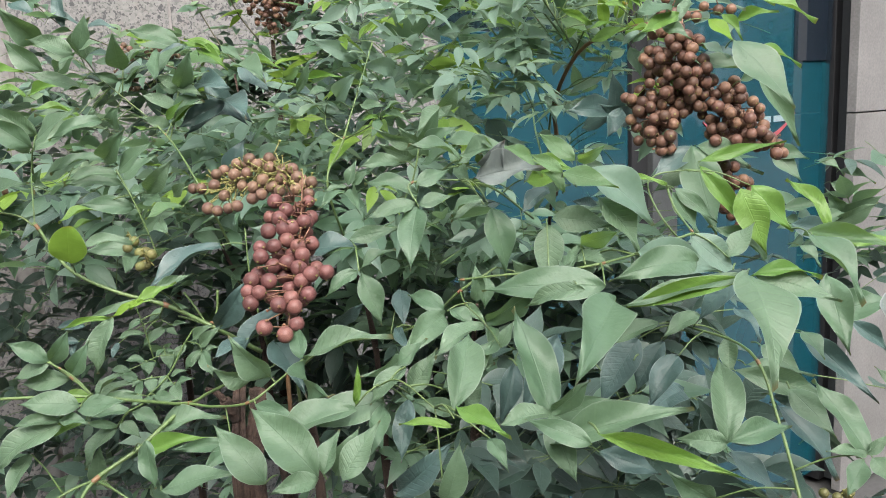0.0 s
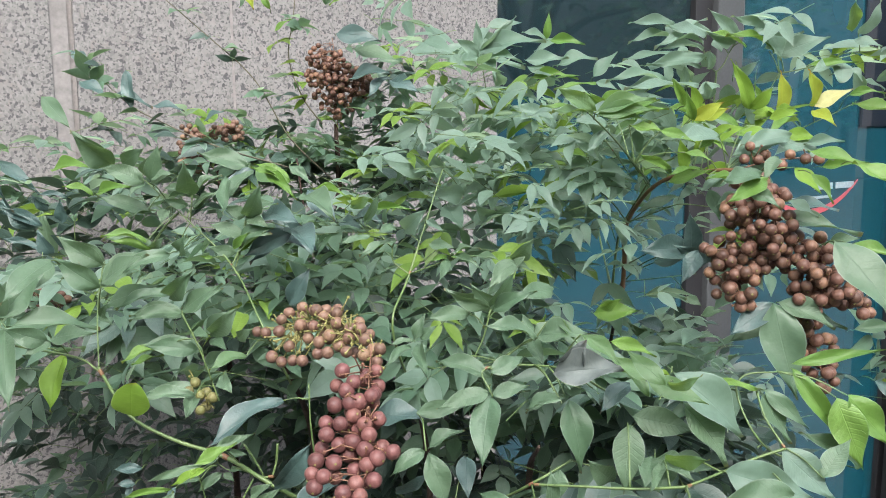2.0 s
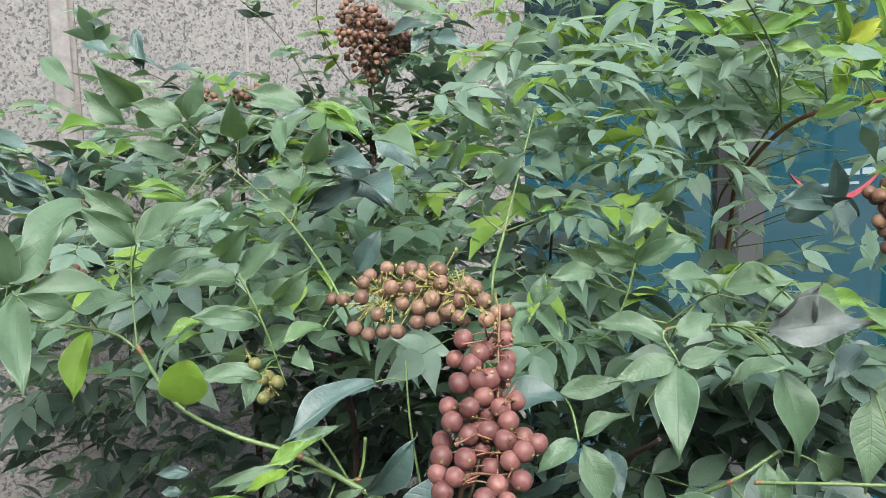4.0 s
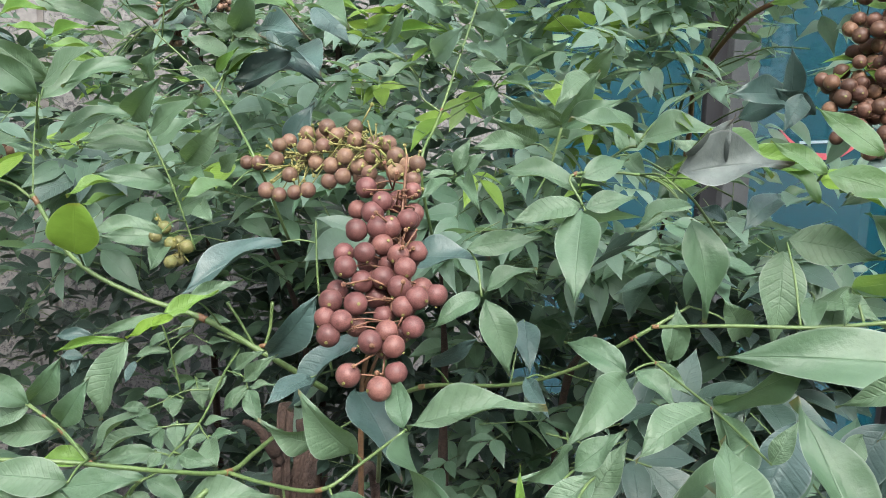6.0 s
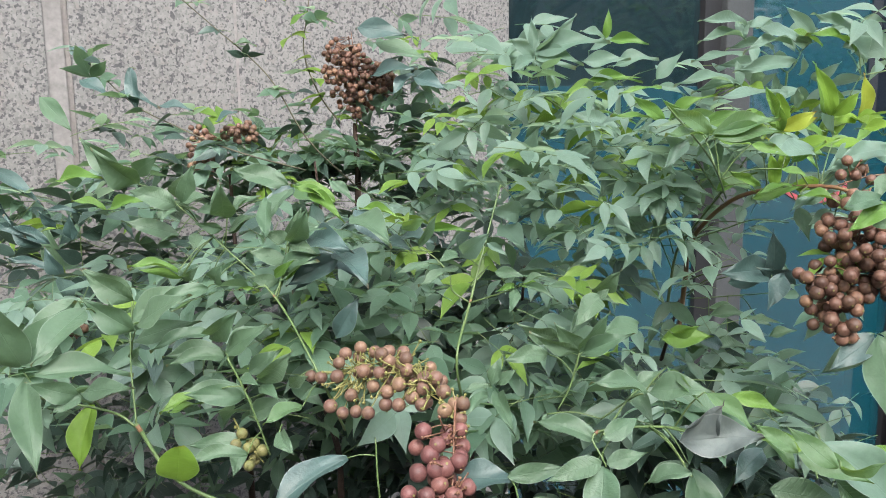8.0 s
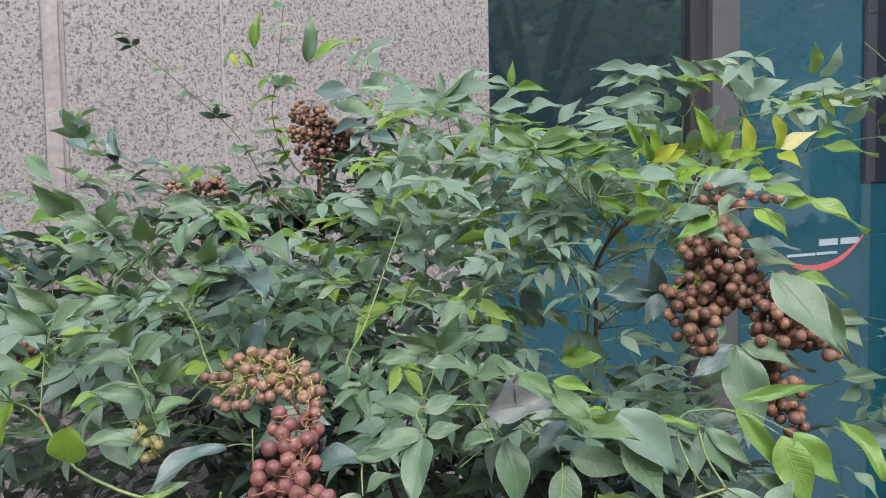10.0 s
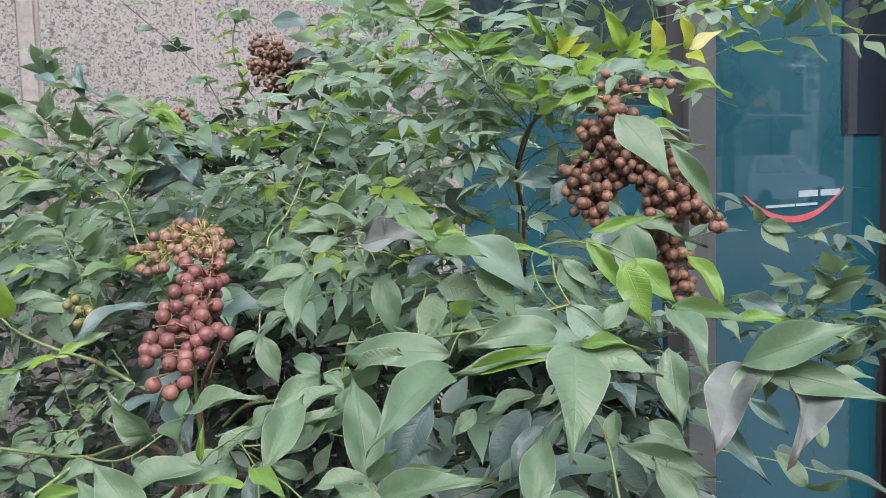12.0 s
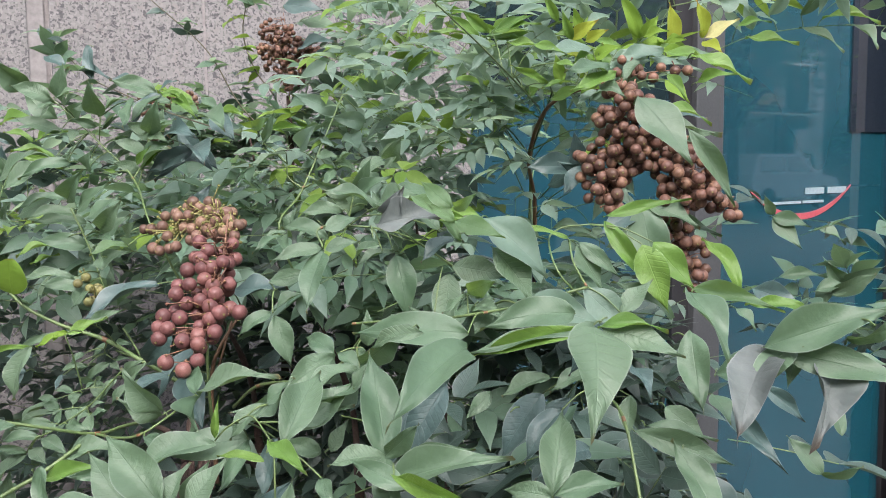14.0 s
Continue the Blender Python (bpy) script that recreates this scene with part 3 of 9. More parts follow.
wall_box("door_panel", 1.297, 1.487, 1.318, 2.45, -0.094, -0.099, PANEL_NAVY, door_1, 0.001, "dark navy panel behind the glass edge")

sign = thing("door_sign", WALL_AT + ALONG * 1.1 - FACE * 0.099 + Vector((0, 0, 1.12)), "red crescent and white lettering bars stuck on the teal glass door", "sign")
bm = bmesh.new()
edge_pts = []
for i in range(41):
    f = i / 40
    s = 0.900 + 0.412 * f
    z = 1.094 + 0.078 * abs((f - 0.49) / 0.51) ** 2.1
    thick = 0.0085 * math.sin(math.pi * (0.04 + 0.92 * f)) ** 0.7
    edge_pts.append([WALL_AT + ALONG * s + FACE * d + Vector((0, 0, z + k * thick)) for d in (-0.0975, -0.0995) for k in (1, -1)])
vs = [[bm.verts.new(p) for p in row] for row in edge_pts]
for a, b in zip(vs, vs[1:]):
    for i, j in ((0, 1), (1, 3), (3, 2), (2, 0)):
        bm.faces.new((a[i], a[j], b[j], b[i]))
bmesh.ops.recalc_face_normals(bm, faces=bm.faces)
part("crescent", bm, RED, sign, "red crescent stripe")
for s0, s1 in ((1.116, 1.196), (1.210, 1.292)):
    wall_box("lettering_bar", s0, s1, 1.152, 1.169, -0.0975, -0.0995, WHITE, sign, 0.0)
for s0, s1 in ((0.985, 1.10), (1.106, 1.195)):
    wall_box("lettering_bar", s0, s1, 1.128, 1.135, -0.0975, -0.0995, WHITE, sign, 0.0)


def sheet(name, x0, x1, y0, y1, z, material, cuts=1, rough=0.0):
    bm = bmesh.new()
    bmesh.ops.create_grid(bm, x_segments=cuts, y_segments=cuts, size=0.5)
    for v in bm.verts:
        x, y = x0 + (v.co.x + 0.5) * (x1 - x0), y0 + (v.co.y + 0.5) * (y1 - y0)
        v.co = Vector((x, y, z + rough * noise.noise(Vector((x * 3, y * 3, 0)))))
    return part(name, bm, material)


structure(sheet("ground", -400, 400, -400, 400, -0.02, PAVING), "dark grey asphalt reaching to the horizon", "ground")
bm = bmesh.new()
bmesh.ops.create_grid(bm, x_segments=50, y_segments=20, size=0.5)
for v in bm.verts:
    p = WALL_AT + ALONG * (-3.0 + (v.co.x + 0.5) * 2.95) + FACE * (0.003 + (v.co.y + 0.5) * 1.1)
    edge_fall = max(0.0, abs(v.co.y) - 0.42) * 0.6 + max(0.0, abs(v.co.x) - 0.46) * 0.8
    v.co = Vector((p.x, p.y, 0.035 - edge_fall + 0.03 * noise.noise(Vector((p.x * 4, p.y * 4, 0)))))
structure(part("planting_bed", bm, SOIL), "dark bare soil of the planting bed along the wall", "soil")

# Unseen wall added behind the camera; it cuts low sky light on the shrub.
bm = bmesh.new()
bmesh.ops.create_cube(bm, size=1.0)
for v in bm.verts:
    v.co = Vector((-8.0 + v.co.x * 40, -9.0 + v.co.y * 0.4, 3.4 + v.co.z * 7.0))
structure(part("wall_opposite", bm, FACADE), "plain grey rendered wall, unseen, added behind the camera to block low sky light", "wall")

# across the street, mirrored in the glass
shop = thing("shop_building", WALL_AT + ALONG * 22 + FACE * 16.0, "two-storey grey shop building with white fascia and dark glass", "building")
wall_box("wall", 8.0, 20.2, 0.0, 8.0, 15.9, 16.3, FACADE, shop, 0.01)
wall_box("wall", 23.75, 34.0, 0.0, 8.0, 15.9, 16.3, FACADE, shop, 0.01)
wall_box("wall", 20.21, 23.74, 4.75, 8.0, 15.9, 16.3, FACADE, shop, 0.01)
wall_box("roof", 7.8, 34.2, 8.01, 8.35, 15.6, 22.0, FRAME_GREY, shop, 0.02)
wall_box("pillar", 23.28, 23.66, 0.0, 4.74, 15.75, 16.0, PLASTER, shop, 0.01, "white pillar")
wall_box("fascia", 20.5, 23.2, 4.32, 4.7, 15.7, 15.98, PLASTER, shop, 0.01, "white fascia board")
wall_box("beam", 20.22, 23.26, 2.74, 2.84, 15.8, 15.98, FRAME_GREY, shop, 0.01)
for k, (s0, s1, z0, z1) in enumerate(((20.25, 21.36, 2.86, 4.28), (21.40, 22.40, 2.86, 4.28), (22.44, 23.24, 2.86, 4.28), (20.25, 21.75, 0.1, 2.72), (21.80, 23.24, 0.1, 2.72))):
    pane = wall_box("window", s0, s1, z0, z1, 16.06, 16.10, WINDOW_DARK, shop, 0.0)
    for f0, f1 in ((s0, s0 + 0.05), (s1 - 0.05, s1)):
        wall_box("window_frame", f0, f1, z0, z1, 16.0, 16.055, FRAME_GREY, pane, 0.0)
wall_box("light_box", 20.3, 21.3, 2.95, 3.3, 15.6, 15.78, ORANGE, shop, 0.01, "orange sign box")
wall_box("poster", 21.45, 21.95, 2.95, 3.75, 15.95, 15.99, PLASTER, shop, 0.0, "white paper poster in the upper window")
wall_box("notice", 22.5, 23.24, 1.2, 2.24, 15.9, 15.97, PLASTER, shop, 0.0, "white notice on the lower window")
wall_box("balcony_box", 20.6, 21.2, 3.8, 4.1, 15.8, 15.98, PLASTER, shop, 0.0)


def parked_car(s0, s1, depth):
    """A small pale hatchback seen from its side: pressed body, glazed cabin and wheels."""
    car = thing("parked_car", WALL_AT + ALONG * (0.5 * (s0 + s1)) + FACE * depth, "pale silver hatchback parked at the kerb across the street", "car")
    size, wide = s1 - s0, 1.65

    def shell(name, outline, half, material, parent, inset=0.0):
        bm = bmesh.new()
        rings = []
        for d in (-half, half):
            rings.append([bm.verts.new(WALL_AT + ALONG * (s0 + u * size) + FACE * (depth + d * (1 - inset * (z > 1.0))) + Vector((0, 0, z))) for u, z in outline])
        n = len(outline)
        for i in range(n):
            bm.faces.new((rings[0][i], rings[0][(i + 1) % n], rings[1][(i + 1) % n], rings[1][i]))
        bm.faces.new(rings[0][::-1])
        bm.faces.new(rings[1])
        bmesh.ops.recalc_face_normals(bm, faces=bm.faces)
        bmesh.ops.bevel(bm, geom=list(bm.edges), offset=0.03, segments=2, affect="EDGES", profile=0.6)
        return part(name, bm, material, parent)
    shell("body", ((0.0, 0.3), (1.0, 0.3), (1.0, 0.62), (0.97, 0.78), (0.76, 0.92), (0.02, 0.95), (0.0, 0.7)), wide / 2, CAR_PAINT, car)
    shell("cabin", ((0.03, 0.93), (0.77, 0.90), (0.60, 1.42), (0.12, 1.44)), wide / 2 - 0.04, CAR_PAINT, car, 0.12)
    for name, pts in (("side_window", ((0.1, 0.98), (0.38, 0.97), (0.38, 1.36), (0.15, 1.36))), ("side_window", ((0.41, 0.97), (0.68, 0.95), (0.57, 1.36), (0.41, 1.36)))):
        shell(name, pts, wide / 2 - 0.03, WINDOW_DARK, car, 0.08)
    for u in (0.18, 0.81):
        for d in (-1, 1):
            bm = bmesh.new()
            bmesh.ops.create_cone(bm, cap_ends=True, segments=24, radius1=0.3, radius2=0.3, depth=0.2, matrix=Matrix.Translation(WALL_AT + ALONG * (s0 + u * size) + FACE * (depth + d * (wide / 2 - 0.08)) + Vector((0, 0, 0.28))) @ FACE.to_track_quat("Z", "Y").to_matrix().to_4x4())
            bmesh.ops.bevel(bm, geom=[e for e in bm.edges if len(e.link_faces) == 2 and e.calc_face_angle() > 1.0], offset=0.03, segments=2, affect="EDGES", profile=0.6)
            part("wheel", bm, FRAME_DARK, car)


parked_car(16.4, 19.9, 13.4)


def street_tree(x, y, height, seed):
    """A broad street tree: tapered trunk, limbs and a crown of many leaves."""
    rng = random.Random(seed)
    t = thing("street_tree", (x, y, 0), "broad-leaved street tree with a dense dark green crown", "tree", "street trees")
    fork = Vector((x, y, height * 0.3))
    stem(t, [(x, y, 0), (x + 0.05, y, height * 0.2), fork], 0.17, 0.11, BARK, "trunk", sides=12)
    ends = []
    for i in range(9):
        a = i * 2.4
        e = fork + Vector((math.cos(a) * height * 0.24, math.sin(a) * height * 0.24, height * rng.uniform(0.12, 0.48)))
        ends.append(e)
        stem(t, [fork, fork.lerp(e, 0.5) + Vector((0, 0, 0.25)), e], 0.07, 0.02, BARK, "limb")

    def where(r):
        e = ends[r.randrange(len(ends))]
        return e + Vector((r.gauss(0, 0.62), r.gauss(0, 0.62), r.gauss(0, 0.5)))
    foliage("crown", t, seed, 1100, where, (0.12, 0.22), (0.5, 0.45, 0.05), (3, 5), (0, 0, 0.2), 1.5)


street_tree(8.2, -0.7, 6.0, 5)
street_tree(10.5, 6.0, 7.5, 6)
street_tree(7.4, -3.4, 6.0, 7)
for along, away, tall, seed in ((17.9, 14.9, 6.4, 8), (25.2, 15.0, 4.6, 9), (15.0, 12.0, 6.6, 10)):
    foot = WALL_AT + ALONG * along + FACE * away
    street_tree(foot.x, foot.y, tall, seed)

# ---------------------------------------------------------------- the shrub
SHRUB = thing("berry_shrub", (0.0, 0.85, 0.02), "evergreen shrub with compound leaves and drooping clusters of brownish pink berries", "shrub")

# canes from the ground
for a, b in (((-0.05, 0.86), (-0.07, 0.62, 1.13)), ((0.03, 0.84), (0.02, 0.60, 1.10)), ((0.1, 0.88), (0.101, 0.76, 1.189)), ((-0.14, 0.9), (-0.2, 0.72, 1.14)), ((0.0, 0.95), (-0.02, 0.85, 1.2)), ((-0.1, 0.8), (-0.105, 0.45, 1.06)), ((-0.2, 0.98), (-0.24, 1.0, 1.29))):
    stem(SHRUB, [(a[0], a[1], 0.0), (a[0] * 0.9 + b[0] * 0.1, a[1] - 0.02, 0.45), (b[0], b[1] + 0.17, 0.88), (b[0], b[1] + 0.13, 1.02), b], 0.007, 0.0012, BARK, "cane", (0.3, 0.55, 0.8))
def gnarled(name, points, r0, r1, seed, parent, label=""):
    """A woody cane whose bark splits into strings along its length."""
    rng = random.Random(seed)
    waves = [(k, rng.uniform(0, 6.28), rng.uniform(-60, 60), a) for k, a in ((2, 0.12), (4, 0.14), (7, 0.14), (11, 0.12))]
    path = smooth_path(points, 14)
    bm = bmesh.new()
    rings = []
    for i, p in enumerate(path):
        f = i / (len(path) - 1)
        r = (r0 + (r1 - r0) * f) * (1 + 0.05 * math.sin(i * 0.7 + seed))
        ring = []
        for j in range(36):
            a = 2 * math.pi * j / 36
            k = 1 + sum(h * math.sin(n * a + ph + tw * p.z) for n, ph, tw, h in waves) + rng.uniform(-0.06, 0.06)
            ring.append(bm.verts.new(p + Vector((math.cos(a), math.sin(a), 0)) * r * k))
        rings.append(ring)
    for a, b in zip(rings, rings[1:]):
        for j in range(36):
            bm.faces.new((a[j], a[(j + 1) % 36], b[(j + 1) % 36], b[j]))
    bm.faces.new(rings[-1])
    return part(name, bm, BARK, parent, label)


old_cane = gnarled("cane", [(-0.160, 0.60, 0.0), (-0.158, 0.59, 0.6), (-0.1562, 0.5650, 0.9837), (-0.1558, 0.5680, 1.0091), (-0.1561, 0.5720, 1.0283), (-0.1557, 0.5780, 1.0427), (-0.1568, 0.5900, 1.0566)], 0.0052, 0.0036, 3, SHRUB, "woody reddish brown cane with shreddy bark")
gnarled("cane", [(-0.140, 0.61, 0.0), (-0.142, 0.60, 0.6), (-0.1471, 0.5720, 0.9801), (-0.1461, 0.5750, 1.0059), (-0.1449, 0.5780, 1.0225), (-0.1444, 0.5860, 1.0345), (-0.1481, 0.6000, 1.0425)], 0.0072, 0.0045, 8, SHRUB, "woody reddish brown cane with shreddy bark")
stem(old_cane, [(-0.1569, 0.5700, 1.0299), (-0.1606, 0.5650, 1.0431), (-0.1668, 0.5620, 1.0534), (-0.1740, 0.5600, 1.0575)], 0.0036, 0.0016, BARK, "broken_side_branch", (0.3,), 10)
# main shoots
stem(SHRUB, [(-0.07, 0.62, 1.13), (-0.079, 0.56, 1.196), (-0.071, 0.598, 1.225), (-0.05, 0.645, 1.295)], 0.00140, 0.00086, STEM_GREEN, "shoot", (0.67,))
stem(SHRUB, [(-0.071, 0.598, 1.225), (-0.082, 0.6, 1.233), (-0.083, 0.6, 1.243)], 0.00094, 0.00070, STEM_GREEN, "shoot")
stem(SHRUB, [(-0.071, 0.598, 1.225), (-0.055, 0.59, 1.232), (-0.043, 0.582, 1.238)], 0.00094, 0.00062, STEM_GREEN, "shoot")
stem(SHRUB, [(-0.145, 0.55, 1.16), (-0.157, 0.53, 1.204), (-0.19, 0.579, 1.234), (-0.226, 0.595, 1.264), (-0.258, 0.61, 1.288)], 0.00117, 0.00055, STEM_GREEN, "shoot", (0.5,))
stem(SHRUB, [(-0.19, 0.579, 1.234), (-0.187, 0.59, 1.246), (-0.186, 0.60, 1.262)], 0.00086, 0.00062, STEM_GREEN, "shoot")
stem(SHRUB, [(-0.243, 0.487, 1.189), (-0.225, 0.485, 1.161), (-0.2, 0.486, 1.146), (-0.17, 0.486, 1.136), (-0.141, 0.475, 1.125), (-0.115, 0.485, 1.105)], 0.00130, 0.00210, STEM_GREEN, "shoot", (0.02, 0.6))
stem(SHRUB, [(-0.263, 0.538, 1.23), (-0.255, 0.515, 1.212), (-0.243, 0.488, 1.189)], 0.00062, 0.00070, STEM_GREEN, "shoot")
stem(SHRUB, [(-0.3, 0.5, 1.198), (-0.257, 0.49, 1.194), (-0.243, 0.487, 1.187)], 0.00094, 0.00101, STEM_GREEN, "shoot")
stem(SHRUB, [(-0.2119, 0.3700, 1.1215), (-0.1801, 0.3720, 1.1208), (-0.1642, 0.3780, 1.1169), (-0.1499, 0.3880, 1.1110), (-0.1362, 0.4060, 1.1027), (-0.1329, 0.4300, 1.0993), (-0.1318, 0.4700, 1.0916)], 0.00105, 0.00140, STEM_GREEN, "shoot", (0.67,))
stem(SHRUB, [(-0.1362, 0.4060, 1.1027), (-0.1198, 0.3950, 1.1045), (-0.0978, 0.3750, 1.1129), (-0.0851, 0.3790, 1.1206), (-0.0718, 0.3810, 1.1310)], 0.00110, 0.00070, STEM_GREEN, "shoot", (0.5,))
stem(SHRUB, [(-0.1368, 0.4060, 1.1025), (-0.1542, 0.3850, 1.0893), (-0.1729, 0.3720, 1.0786), (-0.1776, 0.3600, 1.0705)], 0.00160, 0.00140, STEM_GREEN, "shoot", (0.66,))
stem(SHRUB, [(-0.1729, 0.3720, 1.0786), (-0.1802, 0.3650, 1.0778), (-0.1890, 0.3600, 1.0739)], 0.00100, 0.00090, STEM_GREEN, "shoot")
stem(SHRUB, [(-0.1729, 0.3720, 1.0786), (-0.1661, 0.3750, 1.0723), (-0.1548, 0.3750, 1.0633)], 0.00100, 0.00080, STEM_GREEN, "shoot")
stem(SHRUB, [(-0.170, 0.373, 1.121), (-0.181, 0.380, 1.128), (-0.195, 0.385, 1.134), (-0.209, 0.390, 1.138)], 0.00060, 0.00045, STEM_GREEN, "shoot", (0.5,))
stem(SHRUB, [(-0.095, 0.5, 1.09), (-0.072, 0.482, 1.109), (-0.035, 0.46, 1.119), (-0.011, 0.44, 1.134), (0.005, 0.417, 1.153), (0.024, 0.42, 1.164)], 0.00148, 0.00086, STEM_GREEN, "shoot", (0.2, 0.8))
stem(SHRUB, [(0.005, 0.417, 1.153), (0.007, 0.389, 1.153), (0.015, 0.353, 1.152), (0.019, 0.319, 1.152)], 0.00062, 0.00046, STEM_GREEN, "shoot", (0.33, 0.66))
stem(SHRUB, [(-0.048, 0.435, 1.162), (-0.05, 0.445, 1.172), (-0.052, 0.47, 1.17)], 0.00070, 0.00070, STEM_GREEN, "shoot")
stem(SHRUB, [(-0.015, 0.417, 1.199), (-0.017, 0.425, 1.209), (0.02, 0.44, 1.205), (0.05, 0.48, 1.18)], 0.00070, 0.00094, STEM_GREEN, "shoot", (0.33,))
stem(SHRUB, [(-0.015, 0.42, 1.21), (0.009, 0.468, 1.213), (0.04, 0.52, 1.2)], 0.00062, 0.00070, STEM_GREEN, "shoot")
stem(SHRUB, [(0.101, 0.76, 1.16), (0.1, 0.74, 1.21), (0.095, 0.708, 1.246), (0.107, 0.655, 1.282), (0.131, 0.62, 1.294), (0.157, 0.59, 1.294), (0.165, 0.58, 1.27)], 0.0021, 0.0010, STEM_RED, "shoot", (0.33,))
stem(SHRUB, [(0.026, 0.5, 1.346), (0.062, 0.55, 1.317), (0.102, 0.65, 1.284)], 0.00070, 0.00094, STEM_GREEN, "shoot")
stem(SHRUB, [(0.104, 0.74, 1.21), (0.12, 0.7, 1.228), (0.145, 0.66, 1.24)], 0.00094, 0.00062, STEM_GREEN, "shoot")
stem(SHRUB, [(0.104, 0.966, 1.235), (0.1, 0.9, 1.21), (0.1, 0.8, 1.17)], 0.00125, 0.00156, STEM_GREEN, "shoot")
stem(SHRUB, [(0.104, 0.966, 1.235), (0.08, 0.98, 1.27), (0.05, 0.98, 1.3)], 0.00125, 0.00078, STEM_GREEN, "shoot")
stem(SHRUB, [(0.15, 0.45, 1.15), (0.11, 0.4, 1.181), (0.1, 0.41, 1.201), (0.106, 0.42, 1.208), (0.121, 0.42, 1.21)], 0.00078, 0.00062, STEM_GREEN, "shoot")
stem(SHRUB, [(0.115, 0.40, 1.135), (0.126, 0.341, 1.139), (0.131, 0.32, 1.115), (0.135, 0.3, 1.08)], 0.00078, 0.00109, STEM_GREEN, "shoot", (0.4,))
stem(SHRUB, [(-0.032, 0.324, 1.136), (-0.022, 0.316, 1.141), (-0.008, 0.297, 1.136)], 0.0005, 0.0005, STEM_GREEN, "shoot")
stem(SHRUB, [(-0.080, 0.48, 1.155), (-0.091, 0.47, 1.135), (-0.097, 0.47, 1.113), (-0.098, 0.475, 1.05)], 0.0009, 0.0014, STEM_BROWN, "shoot")
stem(SHRUB, [(-0.085, 0.475, 1.15), (-0.0895, 0.468, 1.13), (-0.096, 0.47, 1.112)], 0.0006, 0.0008, STEM_BROWN, "shoot")
stem(SHRUB, [(0.227, 0.700, 1.323), (0.252, 0.710, 1.333), (0.282, 0.720, 1.344), (0.341, 0.720, 1.350), (0.408, 0.720, 1.347)], 0.0007, 0.0005, STEM_GREEN, "shoot")
stem(SHRUB, [(0.091, 0.660, 1.287), (0.076, 0.670, 1.310), (0.061, 0.680, 1.330), (0.044, 0.690, 1.343)], 0.0007, 0.0005, STEM_GREEN, "shoot", (0.3,))
stem(SHRUB, [(0.096, 0.780, 1.179), (0.097, 0.760, 1.227), (0.098, 0.720, 1.252), (0.110, 0.680, 1.288), (0.115, 0.660, 1.306)], 0.0018, 0.0009, STEM_GREEN, "shoot", (0.4,))
stem(SHRUB, [(0.100, 0.720, 1.247), (0.112, 0.700, 1.261), (0.127, 0.680, 1.263)], 0.0007, 0.0005, STEM_GREEN, "shoot")
stem(SHRUB, [(0.095, 0.760, 1.227), (0.083, 0.750, 1.258), (0.069, 0.740, 1.278), (0.062, 0.730, 1.290)], 0.0008, 0.0005, STEM_GREEN, "shoot")
stem(SHRUB, [(0.105, 0.770, 1.190), (0.117, 0.740, 1.207), (0.131, 0.720, 1.217)], 0.0008, 0.0005, STEM_GREEN, "shoot")
stem(SHRUB, [(-0.0183, 0.7100, 1.3549), (0.0089, 0.7100, 1.3368), (0.0271, 0.7100, 1.3210)], 0.0008, 0.0006, STEM_GREEN, "shoot")
stem(SHRUB, [(0.0698, 0.6600, 1.3266), (0.0869, 0.6600, 1.3044), (0.1035, 0.6600, 1.2804)], 0.0011, 0.0008, STEM_GREEN, "shoot")
stem(SHRUB, [(0.0409, 0.7100, 1.3074), (0.0639, 0.7100, 1.2846), (0.0741, 0.7100, 1.2731), (0.0911, 0.7100, 1.2464)], 0.0011, 0.0008, STEM_GREEN, "shoot")
stem(SHRUB, [(0.0416, 0.7450, 1.2897), (0.0625, 0.7450, 1.2714), (0.0708, 0.7450, 1.2617), (0.0909, 0.7450, 1.2159)], 0.0012, 0.0008, STEM_GREEN, "shoot")
stem(SHRUB, [(0.1709, 0.7400, 1.3706), (0.1698, 0.7400, 1.3408), (0.1706, 0.7400, 1.3074)], 0.0013, 0.0009, STEM_GREEN, "shoot")
stem(SHRUB, [(0.1709, 0.7400, 1.3692), (0.1648, 0.7400, 1.3738), (0.1614, 0.7400, 1.3784)], 0.0008, 0.0006, STEM_GREEN, "shoot")
stem(SHRUB, [(0.1709, 0.7400, 1.3692), (0.1762, 0.7400, 1.3751), (0.1803, 0.7400, 1.3841)], 0.0008, 0.0006, STEM_GREEN, "shoot")
stem(SHRUB, [(0.2087, 0.7000, 1.3655), (0.2298, 0.7000, 1.3696), (0.2591, 0.7000, 1.3778), (0.2874, 0.7000, 1.3838)], 0.0008, 0.0006, STEM_GREEN, "shoot")
stem(SHRUB, [(-0.1817, 0.5900, 1.2656), (-0.1860, 0.5900, 1.2479), (-0.1906, 0.5900, 1.2321), (-0.1939, 0.5900, 1.2281)], 0.0009, 0.0006, STEM_GREEN, "shoot")
stem(SHRUB, [(-0.2228, 0.6000, 1.2804), (-0.2249, 0.6000, 1.2617)], 0.0009, 0.0006, STEM_GREEN, "shoot")
stem(SHRUB, [(-0.2003, 0.5100, 1.2161), (-0.1931, 0.5100, 1.2005), (-0.1879, 0.5100, 1.1865), (-0.1799, 0.5100, 1.1617)], 0.0009, 0.0006, STEM_GREEN, "shoot")
stem(SHRUB, [(-0.0149, 0.5000, 1.2218), (-0.0192, 0.5000, 1.2044), (-0.0257, 0.5000, 1.1908)], 0.0009, 0.0006, STEM_GREEN, "shoot")
